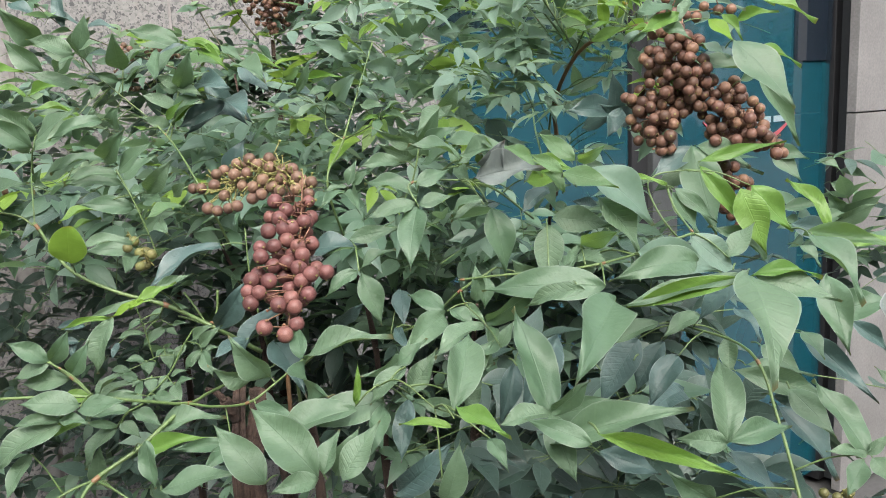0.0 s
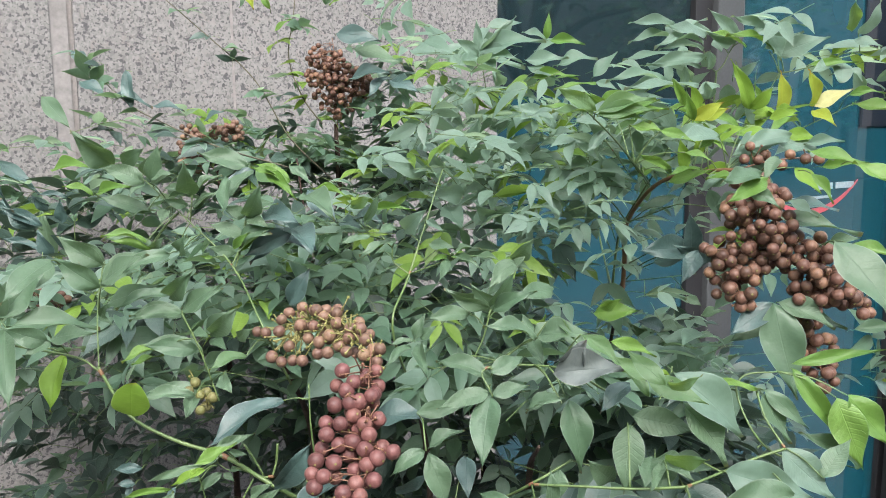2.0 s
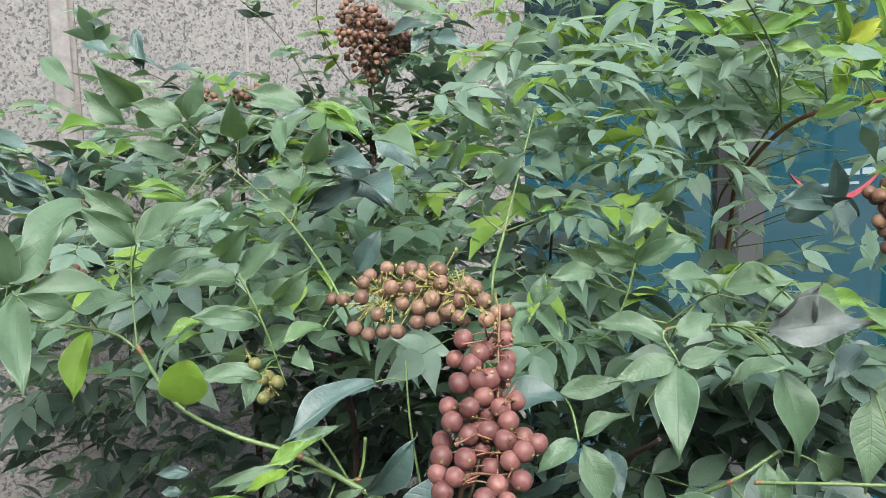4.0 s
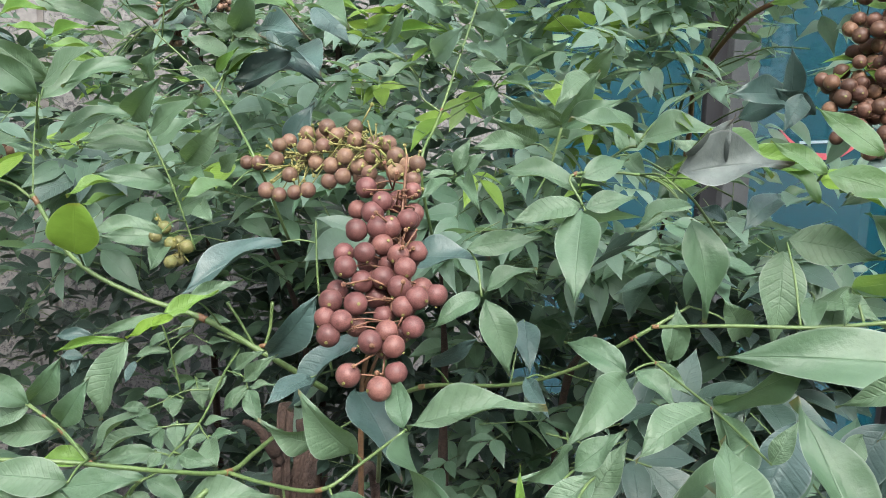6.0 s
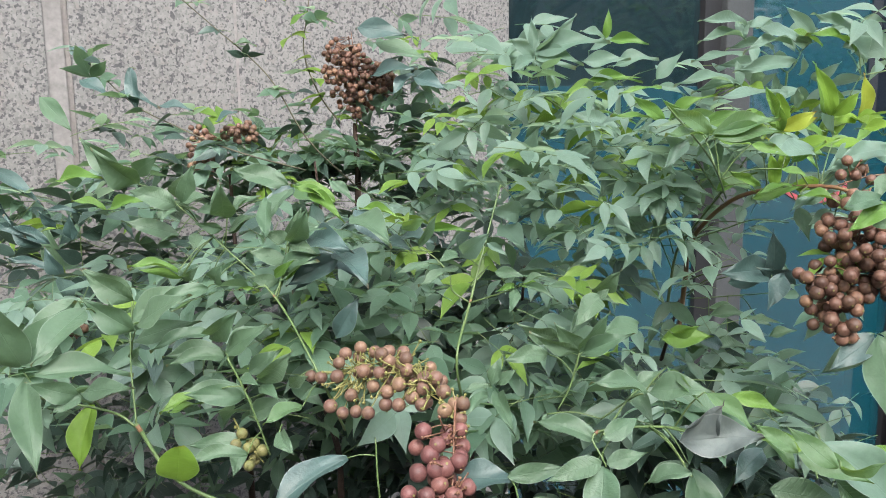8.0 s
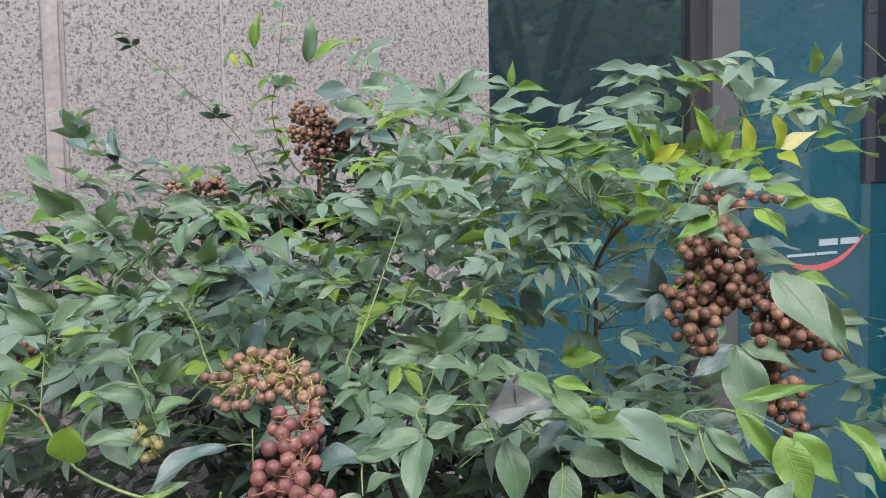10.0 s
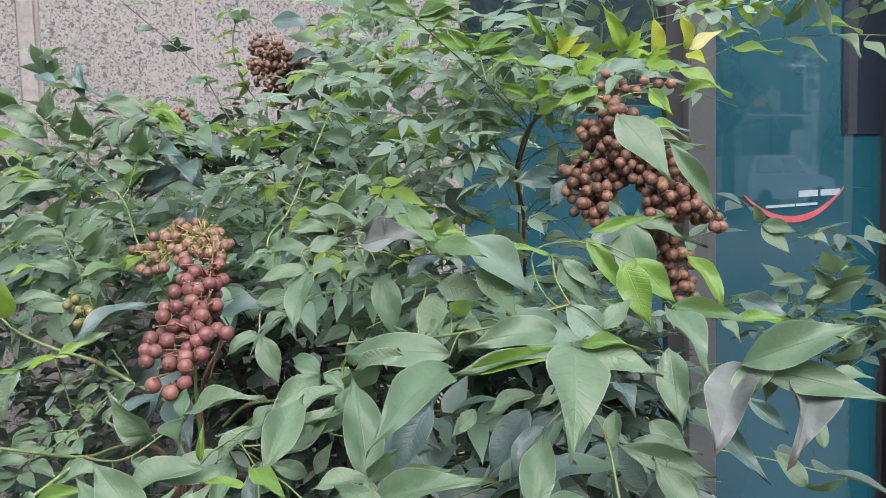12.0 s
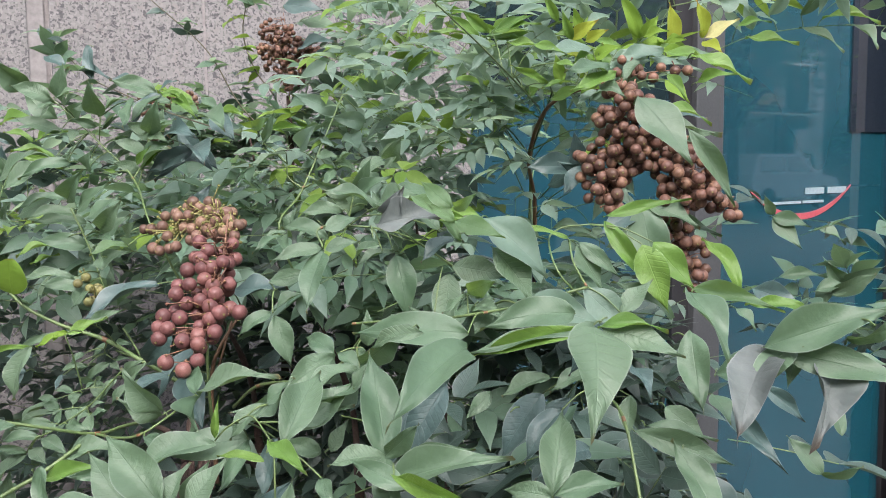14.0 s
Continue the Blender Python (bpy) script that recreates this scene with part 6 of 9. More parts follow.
leaflet(spray_here, (0.0715, 0.3850, 1.1332), (0.0597, 0.3750, 1.1225), 0.0078, GREEN)
spray_here = spray(0.144, 0.420, 1.273)
leaflet(spray_here, (0.144, 0.420, 1.273), (0.167, 0.400, 1.239), 0.0198, GREEN)
spray_here = spray(0.157, 0.440, 1.267)
leaflet(spray_here, (0.157, 0.440, 1.267), (0.182, 0.430, 1.259), 0.0073, LIME)
spray_here = spray(0.183, 0.500, 1.261)
leaflet(spray_here, (0.183, 0.500, 1.261), (0.212, 0.500, 1.214), 0.0112, GREEN)
spray_here = spray(0.180, 0.550, 1.297)
leaflet(spray_here, (0.180, 0.550, 1.297), (0.191, 0.540, 1.279), 0.0067, LIME)
spray_here = spray(0.164, 0.560, 1.306)
leaflet(spray_here, (0.164, 0.560, 1.306), (0.152, 0.550, 1.291), 0.0094, GREEN)
spray_here = spray(0.143, 0.520, 1.296)
leaflet(spray_here, (0.145, 0.520, 1.295), (0.116, 0.500, 1.283), 0.0106, LIME)
leaflet(spray_here, (0.141, 0.520, 1.298), (0.113, 0.500, 1.295), 0.0131, GREEN)
spray_here = spray(0.135, 0.520, 1.288)
leaflet(spray_here, (0.135, 0.520, 1.288), (0.150, 0.510, 1.279), 0.0090, GREEN)
spray_here = spray(0.193, 0.550, 1.254)
leaflet(spray_here, (0.193, 0.550, 1.254), (0.208, 0.540, 1.258), 0.0077, GREEN)
spray_here = spray(0.399, 0.840, 1.120)
leaflet(spray_here, (0.402, 0.840, 1.121), (0.379, 0.830, 1.148), 0.0156, GREEN)
leaflet(spray_here, (0.398, 0.840, 1.119), (0.434, 0.820, 1.140), 0.0197, GREEN)
leaflet(spray_here, (0.396, 0.840, 1.119), (0.369, 0.820, 1.091), 0.0187, GREEN)
spray_here = spray(0.213, 0.500, 1.154)
leaflet(spray_here, (0.213, 0.500, 1.154), (0.223, 0.490, 1.142), 0.0080, GREEN)
spray_here = spray(0.250, 0.600, 1.151)
leaflet(spray_here, (0.250, 0.600, 1.151), (0.280, 0.580, 1.140), 0.0163, DARK)
spray_here = spray(0.240, 0.400, 1.145)
leaflet(spray_here, (0.240, 0.400, 1.145), (0.261, 0.400, 1.143), 0.0089, GREEN)
spray_here = spray(0.231, 0.380, 1.116)
leaflet(spray_here, (0.231, 0.380, 1.116), (0.229, 0.390, 1.132), 0.0080, GREEN)
spray_here = spray(0.168, 0.568, 1.212)
leaflet(spray_here, (0.167, 0.565, 1.213), (0.180, 0.550, 1.153), 0.0268, GREEN)
leaflet(spray_here, (0.168, 0.570, 1.211), (0.138, 0.560, 1.192), 0.0159, DARK)
leaflet(spray_here, (0.170, 0.570, 1.212), (0.205, 0.560, 1.197), 0.0156, GREEN)
spray_here = spray(0.146, 0.640, 1.227)
leaflet(spray_here, (0.146, 0.640, 1.227), (0.115, 0.620, 1.242), 0.0143, DARK)
spray_here = spray(0.159, 0.750, 1.175)
leaflet(spray_here, (0.159, 0.750, 1.175), (0.121, 0.740, 1.185), 0.0112, GREEN)
spray_here = spray(0.170, 0.800, 1.133)
leaflet(spray_here, (0.170, 0.800, 1.133), (0.133, 0.780, 1.143), 0.0149, GREEN)
spray_here = spray(0.143, 0.780, 1.143)
leaflet(spray_here, (0.143, 0.780, 1.143), (0.116, 0.770, 1.153), 0.0131, DARK)
spray_here = spray(0.025, 0.550, 1.224)
leaflet(spray_here, (0.025, 0.550, 1.224), (0.000, 0.530, 1.224), 0.0136, GREEN)
spray_here = spray(-0.010, 0.520, 1.216)
leaflet(spray_here, (-0.010, 0.520, 1.216), (-0.027, 0.510, 1.235), 0.0115, GREEN)
spray_here = spray(0.042, 0.450, 1.206)
leaflet(spray_here, (0.042, 0.450, 1.206), (0.019, 0.450, 1.221), 0.0116, GREEN)
spray_here = spray(0.186, 0.300, 1.174)
leaflet(spray_here, (0.1806, 0.3100, 1.1701), (0.2242, 0.2900, 1.1623), 0.0125, GREEN)
spray_here = spray(0.201, 0.300, 1.177)
leaflet(spray_here, (0.201, 0.300, 1.177), (0.214, 0.290, 1.187), 0.0081, GREEN)
spray_here = spray(0.192, 0.320, 1.175)
leaflet(spray_here, (0.192, 0.320, 1.175), (0.184, 0.310, 1.156), 0.0099, GREEN)
spray_here = spray(-0.306, 0.500, 1.212)
leaflet(spray_here, (-0.308, 0.500, 1.215), (-0.280, 0.510, 1.248), 0.0190, GREEN)
leaflet(spray_here, (-0.306, 0.500, 1.214), (-0.315, 0.480, 1.264), 0.0206, GREEN)
leaflet(spray_here, (-0.304, 0.500, 1.209), (-0.256, 0.520, 1.204), 0.0162, GREEN)
leaflet(spray_here, (-0.305, 0.500, 1.208), (-0.282, 0.460, 1.171), 0.0166, GREEN)
spray_here = spray(-0.280, 0.520, 1.187)
leaflet(spray_here, (-0.280, 0.520, 1.187), (-0.281, 0.500, 1.157), 0.0168, YELLOW)
spray_here = spray(-0.392, 0.600, 1.273)
leaflet(spray_here, (-0.392, 0.600, 1.273), (-0.352, 0.600, 1.269), 0.0074, DARK)
spray_here = spray(-0.510, 1.020, 1.418)
leaflet(spray_here, (-0.510, 1.020, 1.418), (-0.484, 1.010, 1.397), 0.0151, DARK)
spray_here = spray(-0.493, 1.000, 1.381)
leaflet(spray_here, (-0.493, 1.000, 1.381), (-0.457, 0.990, 1.361), 0.0177, DARK)
spray_here = spray(-0.462, 1.000, 1.363)
leaflet(spray_here, (-0.462, 1.000, 1.363), (-0.404, 0.990, 1.350), 0.0174, DARK)
spray_here = spray(-0.437, 1.000, 1.393)
leaflet(spray_here, (-0.437, 1.000, 1.393), (-0.429, 0.990, 1.344), 0.0168, DARK)
spray_here = spray(-0.408, 1.000, 1.352)
leaflet(spray_here, (-0.408, 1.000, 1.352), (-0.367, 0.990, 1.346), 0.0146, DARK)
spray_here = spray(-0.341, 0.980, 1.334)
leaflet(spray_here, (-0.341, 0.980, 1.334), (-0.313, 0.970, 1.345), 0.0135, DARK)
spray_here = spray(-0.429, 0.800, 1.287)
leaflet(spray_here, (-0.429, 0.800, 1.287), (-0.380, 0.780, 1.292), 0.0152, LIME)
spray_here = spray(-0.513, 0.950, 1.362)
leaflet(spray_here, (-0.513, 0.950, 1.362), (-0.473, 0.930, 1.326), 0.0201, GREEN)
spray_here = spray(-0.543, 0.900, 1.295)
leaflet(spray_here, (-0.543, 0.900, 1.295), (-0.484, 0.880, 1.257), 0.0148, DARK)
spray_here = spray(-0.521, 0.900, 1.214)
leaflet(spray_here, (-0.521, 0.900, 1.214), (-0.532, 0.880, 1.285), 0.0150, DARK)
spray_here = spray(-0.458, 0.850, 1.195)
leaflet(spray_here, (-0.458, 0.850, 1.195), (-0.465, 0.840, 1.251), 0.0175, GREEN)
spray_here = spray(-0.323, 1.000, 1.416)
leaflet(spray_here, (-0.323, 1.000, 1.416), (-0.298, 1.000, 1.414), 0.0107, GREEN)
spray_here = spray(-0.265, 1.000, 1.460)
leaflet(spray_here, (-0.265, 1.000, 1.460), (-0.277, 1.000, 1.483), 0.0076, LIME)
spray_here = spray(-0.305, 1.040, 1.483)
leaflet(spray_here, (-0.305, 1.040, 1.483), (-0.295, 1.040, 1.465), 0.0090, BLUSH)
spray_here = spray(-0.199, 1.000, 1.464)
leaflet(spray_here, (-0.197, 1.000, 1.463), (-0.137, 0.990, 1.487), 0.0191, LIME)
leaflet(spray_here, (-0.201, 1.000, 1.464), (-0.197, 1.000, 1.521), 0.0185, GREEN)
spray_here = spray(-0.263, 1.000, 1.479)
leaflet(spray_here, (-0.263, 1.000, 1.479), (-0.254, 1.000, 1.524), 0.0133, LIME)
spray_here = spray(-0.186, 0.980, 1.430)
leaflet(spray_here, (-0.186, 0.980, 1.430), (-0.134, 0.970, 1.420), 0.0231, DARK)
spray_here = spray(-0.261, 1.000, 1.435)
leaflet(spray_here, (-0.261, 1.000, 1.435), (-0.241, 1.000, 1.449), 0.0072, LIME)
spray_here = spray(-0.171, 1.000, 1.416)
leaflet(spray_here, (-0.171, 1.000, 1.416), (-0.112, 0.980, 1.396), 0.0209, GREEN)
spray_here = spray(-0.129, 1.000, 1.381)
leaflet(spray_here, (-0.129, 1.000, 1.382), (-0.152, 0.980, 1.359), 0.0166, DARK)
leaflet(spray_here, (-0.129, 1.000, 1.379), (-0.093, 0.980, 1.364), 0.0180, DARK)
spray_here = spray(-0.176, 1.000, 1.380)
leaflet(spray_here, (-0.176, 1.000, 1.380), (-0.125, 0.980, 1.387), 0.0216, DARK)
spray_here = spray(-0.287, 1.000, 1.481)
leaflet(spray_here, (-0.287, 1.000, 1.481), (-0.301, 1.000, 1.462), 0.0103, GREEN)
spray_here = spray(-0.091, 0.850, 1.399)
leaflet(spray_here, (-0.091, 0.850, 1.399), (-0.045, 0.830, 1.387), 0.0223, PALE)
spray_here = spray(-0.062, 0.800, 1.389)
leaflet(spray_here, (-0.062, 0.800, 1.389), (0.016, 0.780, 1.377), 0.0245, PALE)
spray_here = spray(-0.033, 0.820, 1.394)
leaflet(spray_here, (-0.033, 0.820, 1.394), (0.005, 0.820, 1.408), 0.0173, PALE)
spray_here = spray(0.022, 0.750, 1.388)
leaflet(spray_here, (0.022, 0.750, 1.388), (0.051, 0.740, 1.396), 0.0134, PALE)
spray_here = spray(0.041, 0.750, 1.376)
leaflet(spray_here, (0.041, 0.750, 1.376), (0.074, 0.740, 1.381), 0.0150, PALE)
spray_here = spray(0.068, 0.720, 1.365)
leaflet(spray_here, (0.068, 0.720, 1.365), (0.087, 0.720, 1.385), 0.0117, PALE)
spray_here = spray(0.068, 0.600, 1.333)
leaflet(spray_here, (0.066, 0.600, 1.333), (0.046, 0.590, 1.349), 0.0080, LIME)
leaflet(spray_here, (0.069, 0.600, 1.333), (0.102, 0.590, 1.337), 0.0099, LIME)
leaflet(spray_here, (0.069, 0.600, 1.334), (0.096, 0.590, 1.343), 0.0087, LIME)
spray_here = spray(0.078, 0.600, 1.326)
leaflet(spray_here, (0.078, 0.600, 1.326), (0.105, 0.590, 1.321), 0.0084, LIME)
spray_here = spray(0.114, 0.600, 1.339)
leaflet(spray_here, (0.114, 0.600, 1.339), (0.103, 0.590, 1.358), 0.0068, LIME)
spray_here = spray(0.097, 0.590, 1.323)
leaflet(spray_here, (0.097, 0.590, 1.323), (0.118, 0.580, 1.315), 0.0071, LIME)
spray_here = spray(0.106, 0.600, 1.297)
leaflet(spray_here, (0.106, 0.600, 1.297), (0.081, 0.580, 1.308), 0.0067, LIME)
spray_here = spray(0.121, 0.600, 1.296)
leaflet(spray_here, (0.116, 0.600, 1.296), (0.112, 0.600, 1.318), 0.0089, YELLOW)
leaflet(spray_here, (0.126, 0.600, 1.297), (0.102, 0.590, 1.293), 0.0075, LIME)
spray_here = spray(0.124, 0.600, 1.310)
leaflet(spray_here, (0.124, 0.600, 1.310), (0.145, 0.600, 1.324), 0.0073, LIME)
spray_here = spray(0.111, 0.580, 1.309)
leaflet(spray_here, (0.111, 0.580, 1.309), (0.127, 0.570, 1.303), 0.0057, LIME)
spray_here = spray(0.067, 0.620, 1.326)
leaflet(spray_here, (0.066, 0.620, 1.327), (0.041, 0.610, 1.330), 0.0114, PALE)
leaflet(spray_here, (0.068, 0.620, 1.324), (0.050, 0.610, 1.307), 0.0089, PALE)
spray_here = spray(0.041, 0.680, 1.294)
leaflet(spray_here, (0.041, 0.680, 1.294), (0.068, 0.660, 1.292), 0.0130, PALE)
spray_here = spray(0.074, 0.700, 1.267)
leaflet(spray_here, (0.074, 0.700, 1.267), (0.058, 0.680, 1.249), 0.0121, PALE)
spray_here = spray(0.068, 0.750, 1.265)
leaflet(spray_here, (0.068, 0.750, 1.265), (0.088, 0.750, 1.276), 0.0066, LIME)
spray_here = spray(0.109, 0.660, 1.224)
leaflet(spray_here, (0.109, 0.660, 1.224), (0.144, 0.640, 1.236), 0.0179, DARK)
spray_here = spray(0.067, 0.640, 1.193)
leaflet(spray_here, (0.067, 0.640, 1.193), (0.080, 0.620, 1.204), 0.0077, LIME)
spray_here = spray(0.136, 0.640, 1.331)
leaflet(spray_here, (0.136, 0.640, 1.333), (0.126, 0.635, 1.358), 0.0085, YELLOW)
leaflet(spray_here, (0.136, 0.640, 1.331), (0.152, 0.630, 1.338), 0.0085, BLUSH)
leaflet(spray_here, (0.135, 0.640, 1.328), (0.119, 0.630, 1.335), 0.0058, LIME)
spray_here = spray(0.181, 0.680, 1.338)
leaflet(spray_here, (0.181, 0.680, 1.338), (0.164, 0.675, 1.375), 0.0118, YELLOW)
leaflet(spray_here, (0.182, 0.680, 1.338), (0.195, 0.670, 1.354), 0.0109, YELLOW)
spray_here = spray(0.203, 0.690, 1.336)
leaflet(spray_here, (0.203, 0.690, 1.336), (0.218, 0.680, 1.336), 0.0124, YELLOW)
leaflet(spray_here, (0.203, 0.690, 1.336), (0.182, 0.680, 1.335), 0.0112, YELLOW)
spray_here = spray(0.140, 0.630, 1.317)
leaflet(spray_here, (0.140, 0.630, 1.317), (0.162, 0.620, 1.325), 0.0169, YELLOW)
spray_here = spray(0.116, 0.630, 1.323)
leaflet(spray_here, (0.119, 0.630, 1.325), (0.136, 0.620, 1.312), 0.0099, BLUSH)
leaflet(spray_here, (0.114, 0.630, 1.321), (0.079, 0.610, 1.326), 0.0176, PALE)
leaflet(spray_here, (0.114, 0.630, 1.322), (0.093, 0.620, 1.346), 0.0142, PALE)
spray_here = spray(0.188, 0.600, 1.298)
leaflet(spray_here, (0.188, 0.600, 1.298), (0.203, 0.590, 1.281), 0.0114, YELLOW)
spray_here = spray(0.184, 0.600, 1.275)
leaflet(spray_here, (0.184, 0.600, 1.275), (0.215, 0.590, 1.270), 0.0141, DARK)
spray_here = spray(0.164, 0.570, 1.269)
leaflet(spray_here, (0.164, 0.570, 1.269), (0.218, 0.560, 1.258), 0.0128, GREEN)
spray_here = spray(0.132, 0.640, 1.235)
leaflet(spray_here, (0.131, 0.640, 1.237), (0.090, 0.620, 1.238), 0.0195, DARK)
leaflet(spray_here, (0.132, 0.640, 1.233), (0.127, 0.630, 1.266), 0.0151, DARK)
spray_here = spray(0.179, 0.620, 1.318)
leaflet(spray_here, (0.178, 0.620, 1.320), (0.146, 0.600, 1.305), 0.0165, PALE)
leaflet(spray_here, (0.180, 0.620, 1.316), (0.214, 0.600, 1.303), 0.0146, PALE)
spray_here = spray(0.130, 0.600, 1.290)
leaflet(spray_here, (0.130, 0.600, 1.290), (0.151, 0.580, 1.286), 0.0086, LIME)
spray_here = spray(0.276, 0.720, 1.345)
leaflet(spray_here, (0.273, 0.720, 1.342), (0.310, 0.700, 1.334), 0.0124, LIME)
leaflet(spray_here, (0.278, 0.720, 1.348), (0.269, 0.710, 1.371), 0.0112, PALE)
spray_here = spray(0.334, 0.720, 1.356)
leaflet(spray_here, (0.334, 0.720, 1.356), (0.372, 0.700, 1.348), 0.0126, LIME)
spray_here = spray(0.316, 0.720, 1.349)
leaflet(spray_here, (0.316, 0.720, 1.349), (0.345, 0.700, 1.326), 0.0159, GREEN)
spray_here = spray(0.357, 0.720, 1.350)
leaflet(spray_here, (0.357, 0.720, 1.350), (0.371, 0.700, 1.328), 0.0141, GREEN)
spray_here = spray(0.381, 0.720, 1.344)
leaflet(spray_here, (0.381, 0.720, 1.344), (0.392, 0.700, 1.325), 0.0126, GREEN)
spray_here = spray(0.317, 0.720, 1.359)
leaflet(spray_here, (0.317, 0.720, 1.359), (0.330, 0.710, 1.380), 0.0115, GREEN)
spray_here = spray(0.294, 0.720, 1.357)
leaflet(spray_here, (0.291, 0.720, 1.360), (0.307, 0.710, 1.377), 0.0109, PALE)
leaflet(spray_here, (0.298, 0.720, 1.353), (0.275, 0.710, 1.361), 0.0114, PALE)
spray_here = spray(0.254, 0.700, 1.370)
leaflet(spray_here, (0.254, 0.700, 1.370), (0.228, 0.690, 1.365), 0.0123, PALE)
spray_here = spray(0.158, 0.680, 1.355)
leaflet(spray_here, (0.158, 0.680, 1.355), (0.137, 0.670, 1.348), 0.0104, PALE)
spray_here = spray(0.173, 0.700, 1.364)
leaflet(spray_here, (0.173, 0.700, 1.364), (0.190, 0.690, 1.375), 0.0096, PALE)
spray_here = spray(0.068, 0.660, 1.337)
leaflet(spray_here, (0.064, 0.660, 1.336), (0.093, 0.650, 1.353), 0.0101, LIME)
leaflet(spray_here, (0.073, 0.660, 1.338), (0.056, 0.650, 1.351), 0.0069, LIME)
spray_here = spray(0.092, 0.640, 1.307)
leaflet(spray_here, (0.092, 0.640, 1.307), (0.082, 0.630, 1.327), 0.0102, PALE)
spray_here = spray(0.092, 0.640, 1.290)
leaflet(spray_here, (0.092, 0.640, 1.290), (0.115, 0.630, 1.303), 0.0083, LIME)
spray_here = spray(0.109, 0.640, 1.300)
leaflet(spray_here, (0.109, 0.640, 1.300), (0.131, 0.630, 1.296), 0.0108, PALE)
spray_here = spray(0.079, 0.660, 1.285)
leaflet(spray_here, (0.076, 0.660, 1.285), (0.064, 0.650, 1.307), 0.0115, PALE)
leaflet(spray_here, (0.082, 0.660, 1.286), (0.072, 0.650, 1.268), 0.0098, PALE)
spray_here = spray(0.068, 0.660, 1.323)
leaflet(spray_here, (0.068, 0.660, 1.323), (0.102, 0.650, 1.297), 0.0108, PALE)
spray_here = spray(-0.110, 0.385, 1.088)
leaflet(spray_here, (-0.110, 0.385, 1.089), (-0.136, 0.370, 1.093), 0.0072, GREEN)
leaflet(spray_here, (-0.110, 0.385, 1.087), (-0.121, 0.370, 1.082), 0.0085, GREEN)
spray_here = spray(-0.093, 0.370, 1.114)
leaflet(spray_here, (-0.093, 0.370, 1.114), (-0.071, 0.360, 1.109), 0.0077, GREEN)
spray_here = spray(-0.144, 0.360, 1.100)
leaflet(spray_here, (-0.1459, 0.3700, 1.0982), (-0.1423, 0.3660, 1.0756), 0.0116, GREEN)
spray_here = spray(-0.030, 0.335, 1.125)
leaflet(spray_here, (-0.030, 0.335, 1.126), (-0.067, 0.330, 1.119), 0.0157, GREEN)
leaflet(spray_here, (-0.030, 0.335, 1.124), (-0.035, 0.310, 1.111), 0.0082, GREEN)
spray_here = spray(-0.020, 0.350, 1.123)
leaflet(spray_here, (-0.020, 0.350, 1.123), (-0.007, 0.355, 1.142), 0.0101, GREEN)
spray_here = spray(-0.020, 0.340, 1.124)
leaflet(spray_here, (-0.020, 0.340, 1.124), (-0.024, 0.330, 1.100), 0.0099, DARK)
spray_here = spray(0.002, 0.338, 1.119)
leaflet(spray_here, (0.005, 0.335, 1.120), (0.012, 0.340, 1.133), 0.0067, GREEN)
leaflet(spray_here, (0.000, 0.340, 1.118), (-0.018, 0.340, 1.123), 0.0082, GREEN)
spray_here = spray(0.040, 0.320, 1.122)
leaflet(spray_here, (0.040, 0.320, 1.122), (0.068, 0.310, 1.131), 0.0097, GREEN)
spray_here = spray(0.030, 0.380, 1.124)
leaflet(spray_here, (0.0505, 0.3850, 1.1370), (0.0305, 0.3700, 1.1024), 0.0160, DARK)
spray_here = spray(0.030, 0.390, 1.123)
leaflet(spray_here, (0.030, 0.390, 1.123), (0.021, 0.380, 1.094), 0.0106, DARK)
spray_here = spray(-0.023, 0.700, 1.382)
leaflet(spray_here, (-0.023, 0.700, 1.385), (0.005, 0.690, 1.410), 0.0115, PALE)
leaflet(spray_here, (-0.023, 0.700, 1.384), (0.027, 0.680, 1.390), 0.0188, PALE)
leaflet(spray_here, (-0.022, 0.700, 1.382), (0.009, 0.680, 1.375), 0.0147, PALE)
leaflet(spray_here, (-0.024, 0.700, 1.384), (-0.026, 0.700, 1.410), 0.0074, PALE)
leaflet(spray_here, (-0.024, 0.700, 1.382), (-0.042, 0.690, 1.394), 0.0096, PALE)
leaflet(spray_here, (-0.022, 0.700, 1.378), (-0.010, 0.680, 1.361), 0.0111, PALE)
leaflet(spray_here, (-0.024, 0.700, 1.380), (-0.041, 0.680, 1.370), 0.0104, PALE)
spray_here = spray(0.031, 0.720, 1.394)
leaflet(spray_here, (0.030, 0.720, 1.394), (0.010, 0.710, 1.400), 0.0102, PALE)
leaflet(spray_here, (0.032, 0.720, 1.394), (0.060, 0.710, 1.390), 0.0089, LIME)
leaflet(spray_here, (0.030, 0.720, 1.395), (0.032, 0.720, 1.417), 0.0065, LIME)
spray_here = spray(0.014, 0.720, 1.376)
leaflet(spray_here, (0.013, 0.720, 1.379), (0.047, 0.710, 1.380), 0.0121, PALE)
leaflet(spray_here, (0.015, 0.720, 1.374), (0.040, 0.700, 1.361), 0.0092, PALE)
spray_here = spray(0.018, 0.720, 1.365)
leaflet(spray_here, (0.018, 0.720, 1.365), (0.054, 0.700, 1.363), 0.0092, LIME)
spray_here = spray(0.133, 0.720, 1.400)
leaflet(spray_here, (0.132, 0.720, 1.403), (0.092, 0.700, 1.405), 0.0103, PALE)
leaflet(spray_here, (0.134, 0.720, 1.401), (0.157, 0.720, 1.410), 0.0105, PALE)
leaflet(spray_here, (0.132, 0.720, 1.395), (0.092, 0.700, 1.390), 0.0088, PALE)
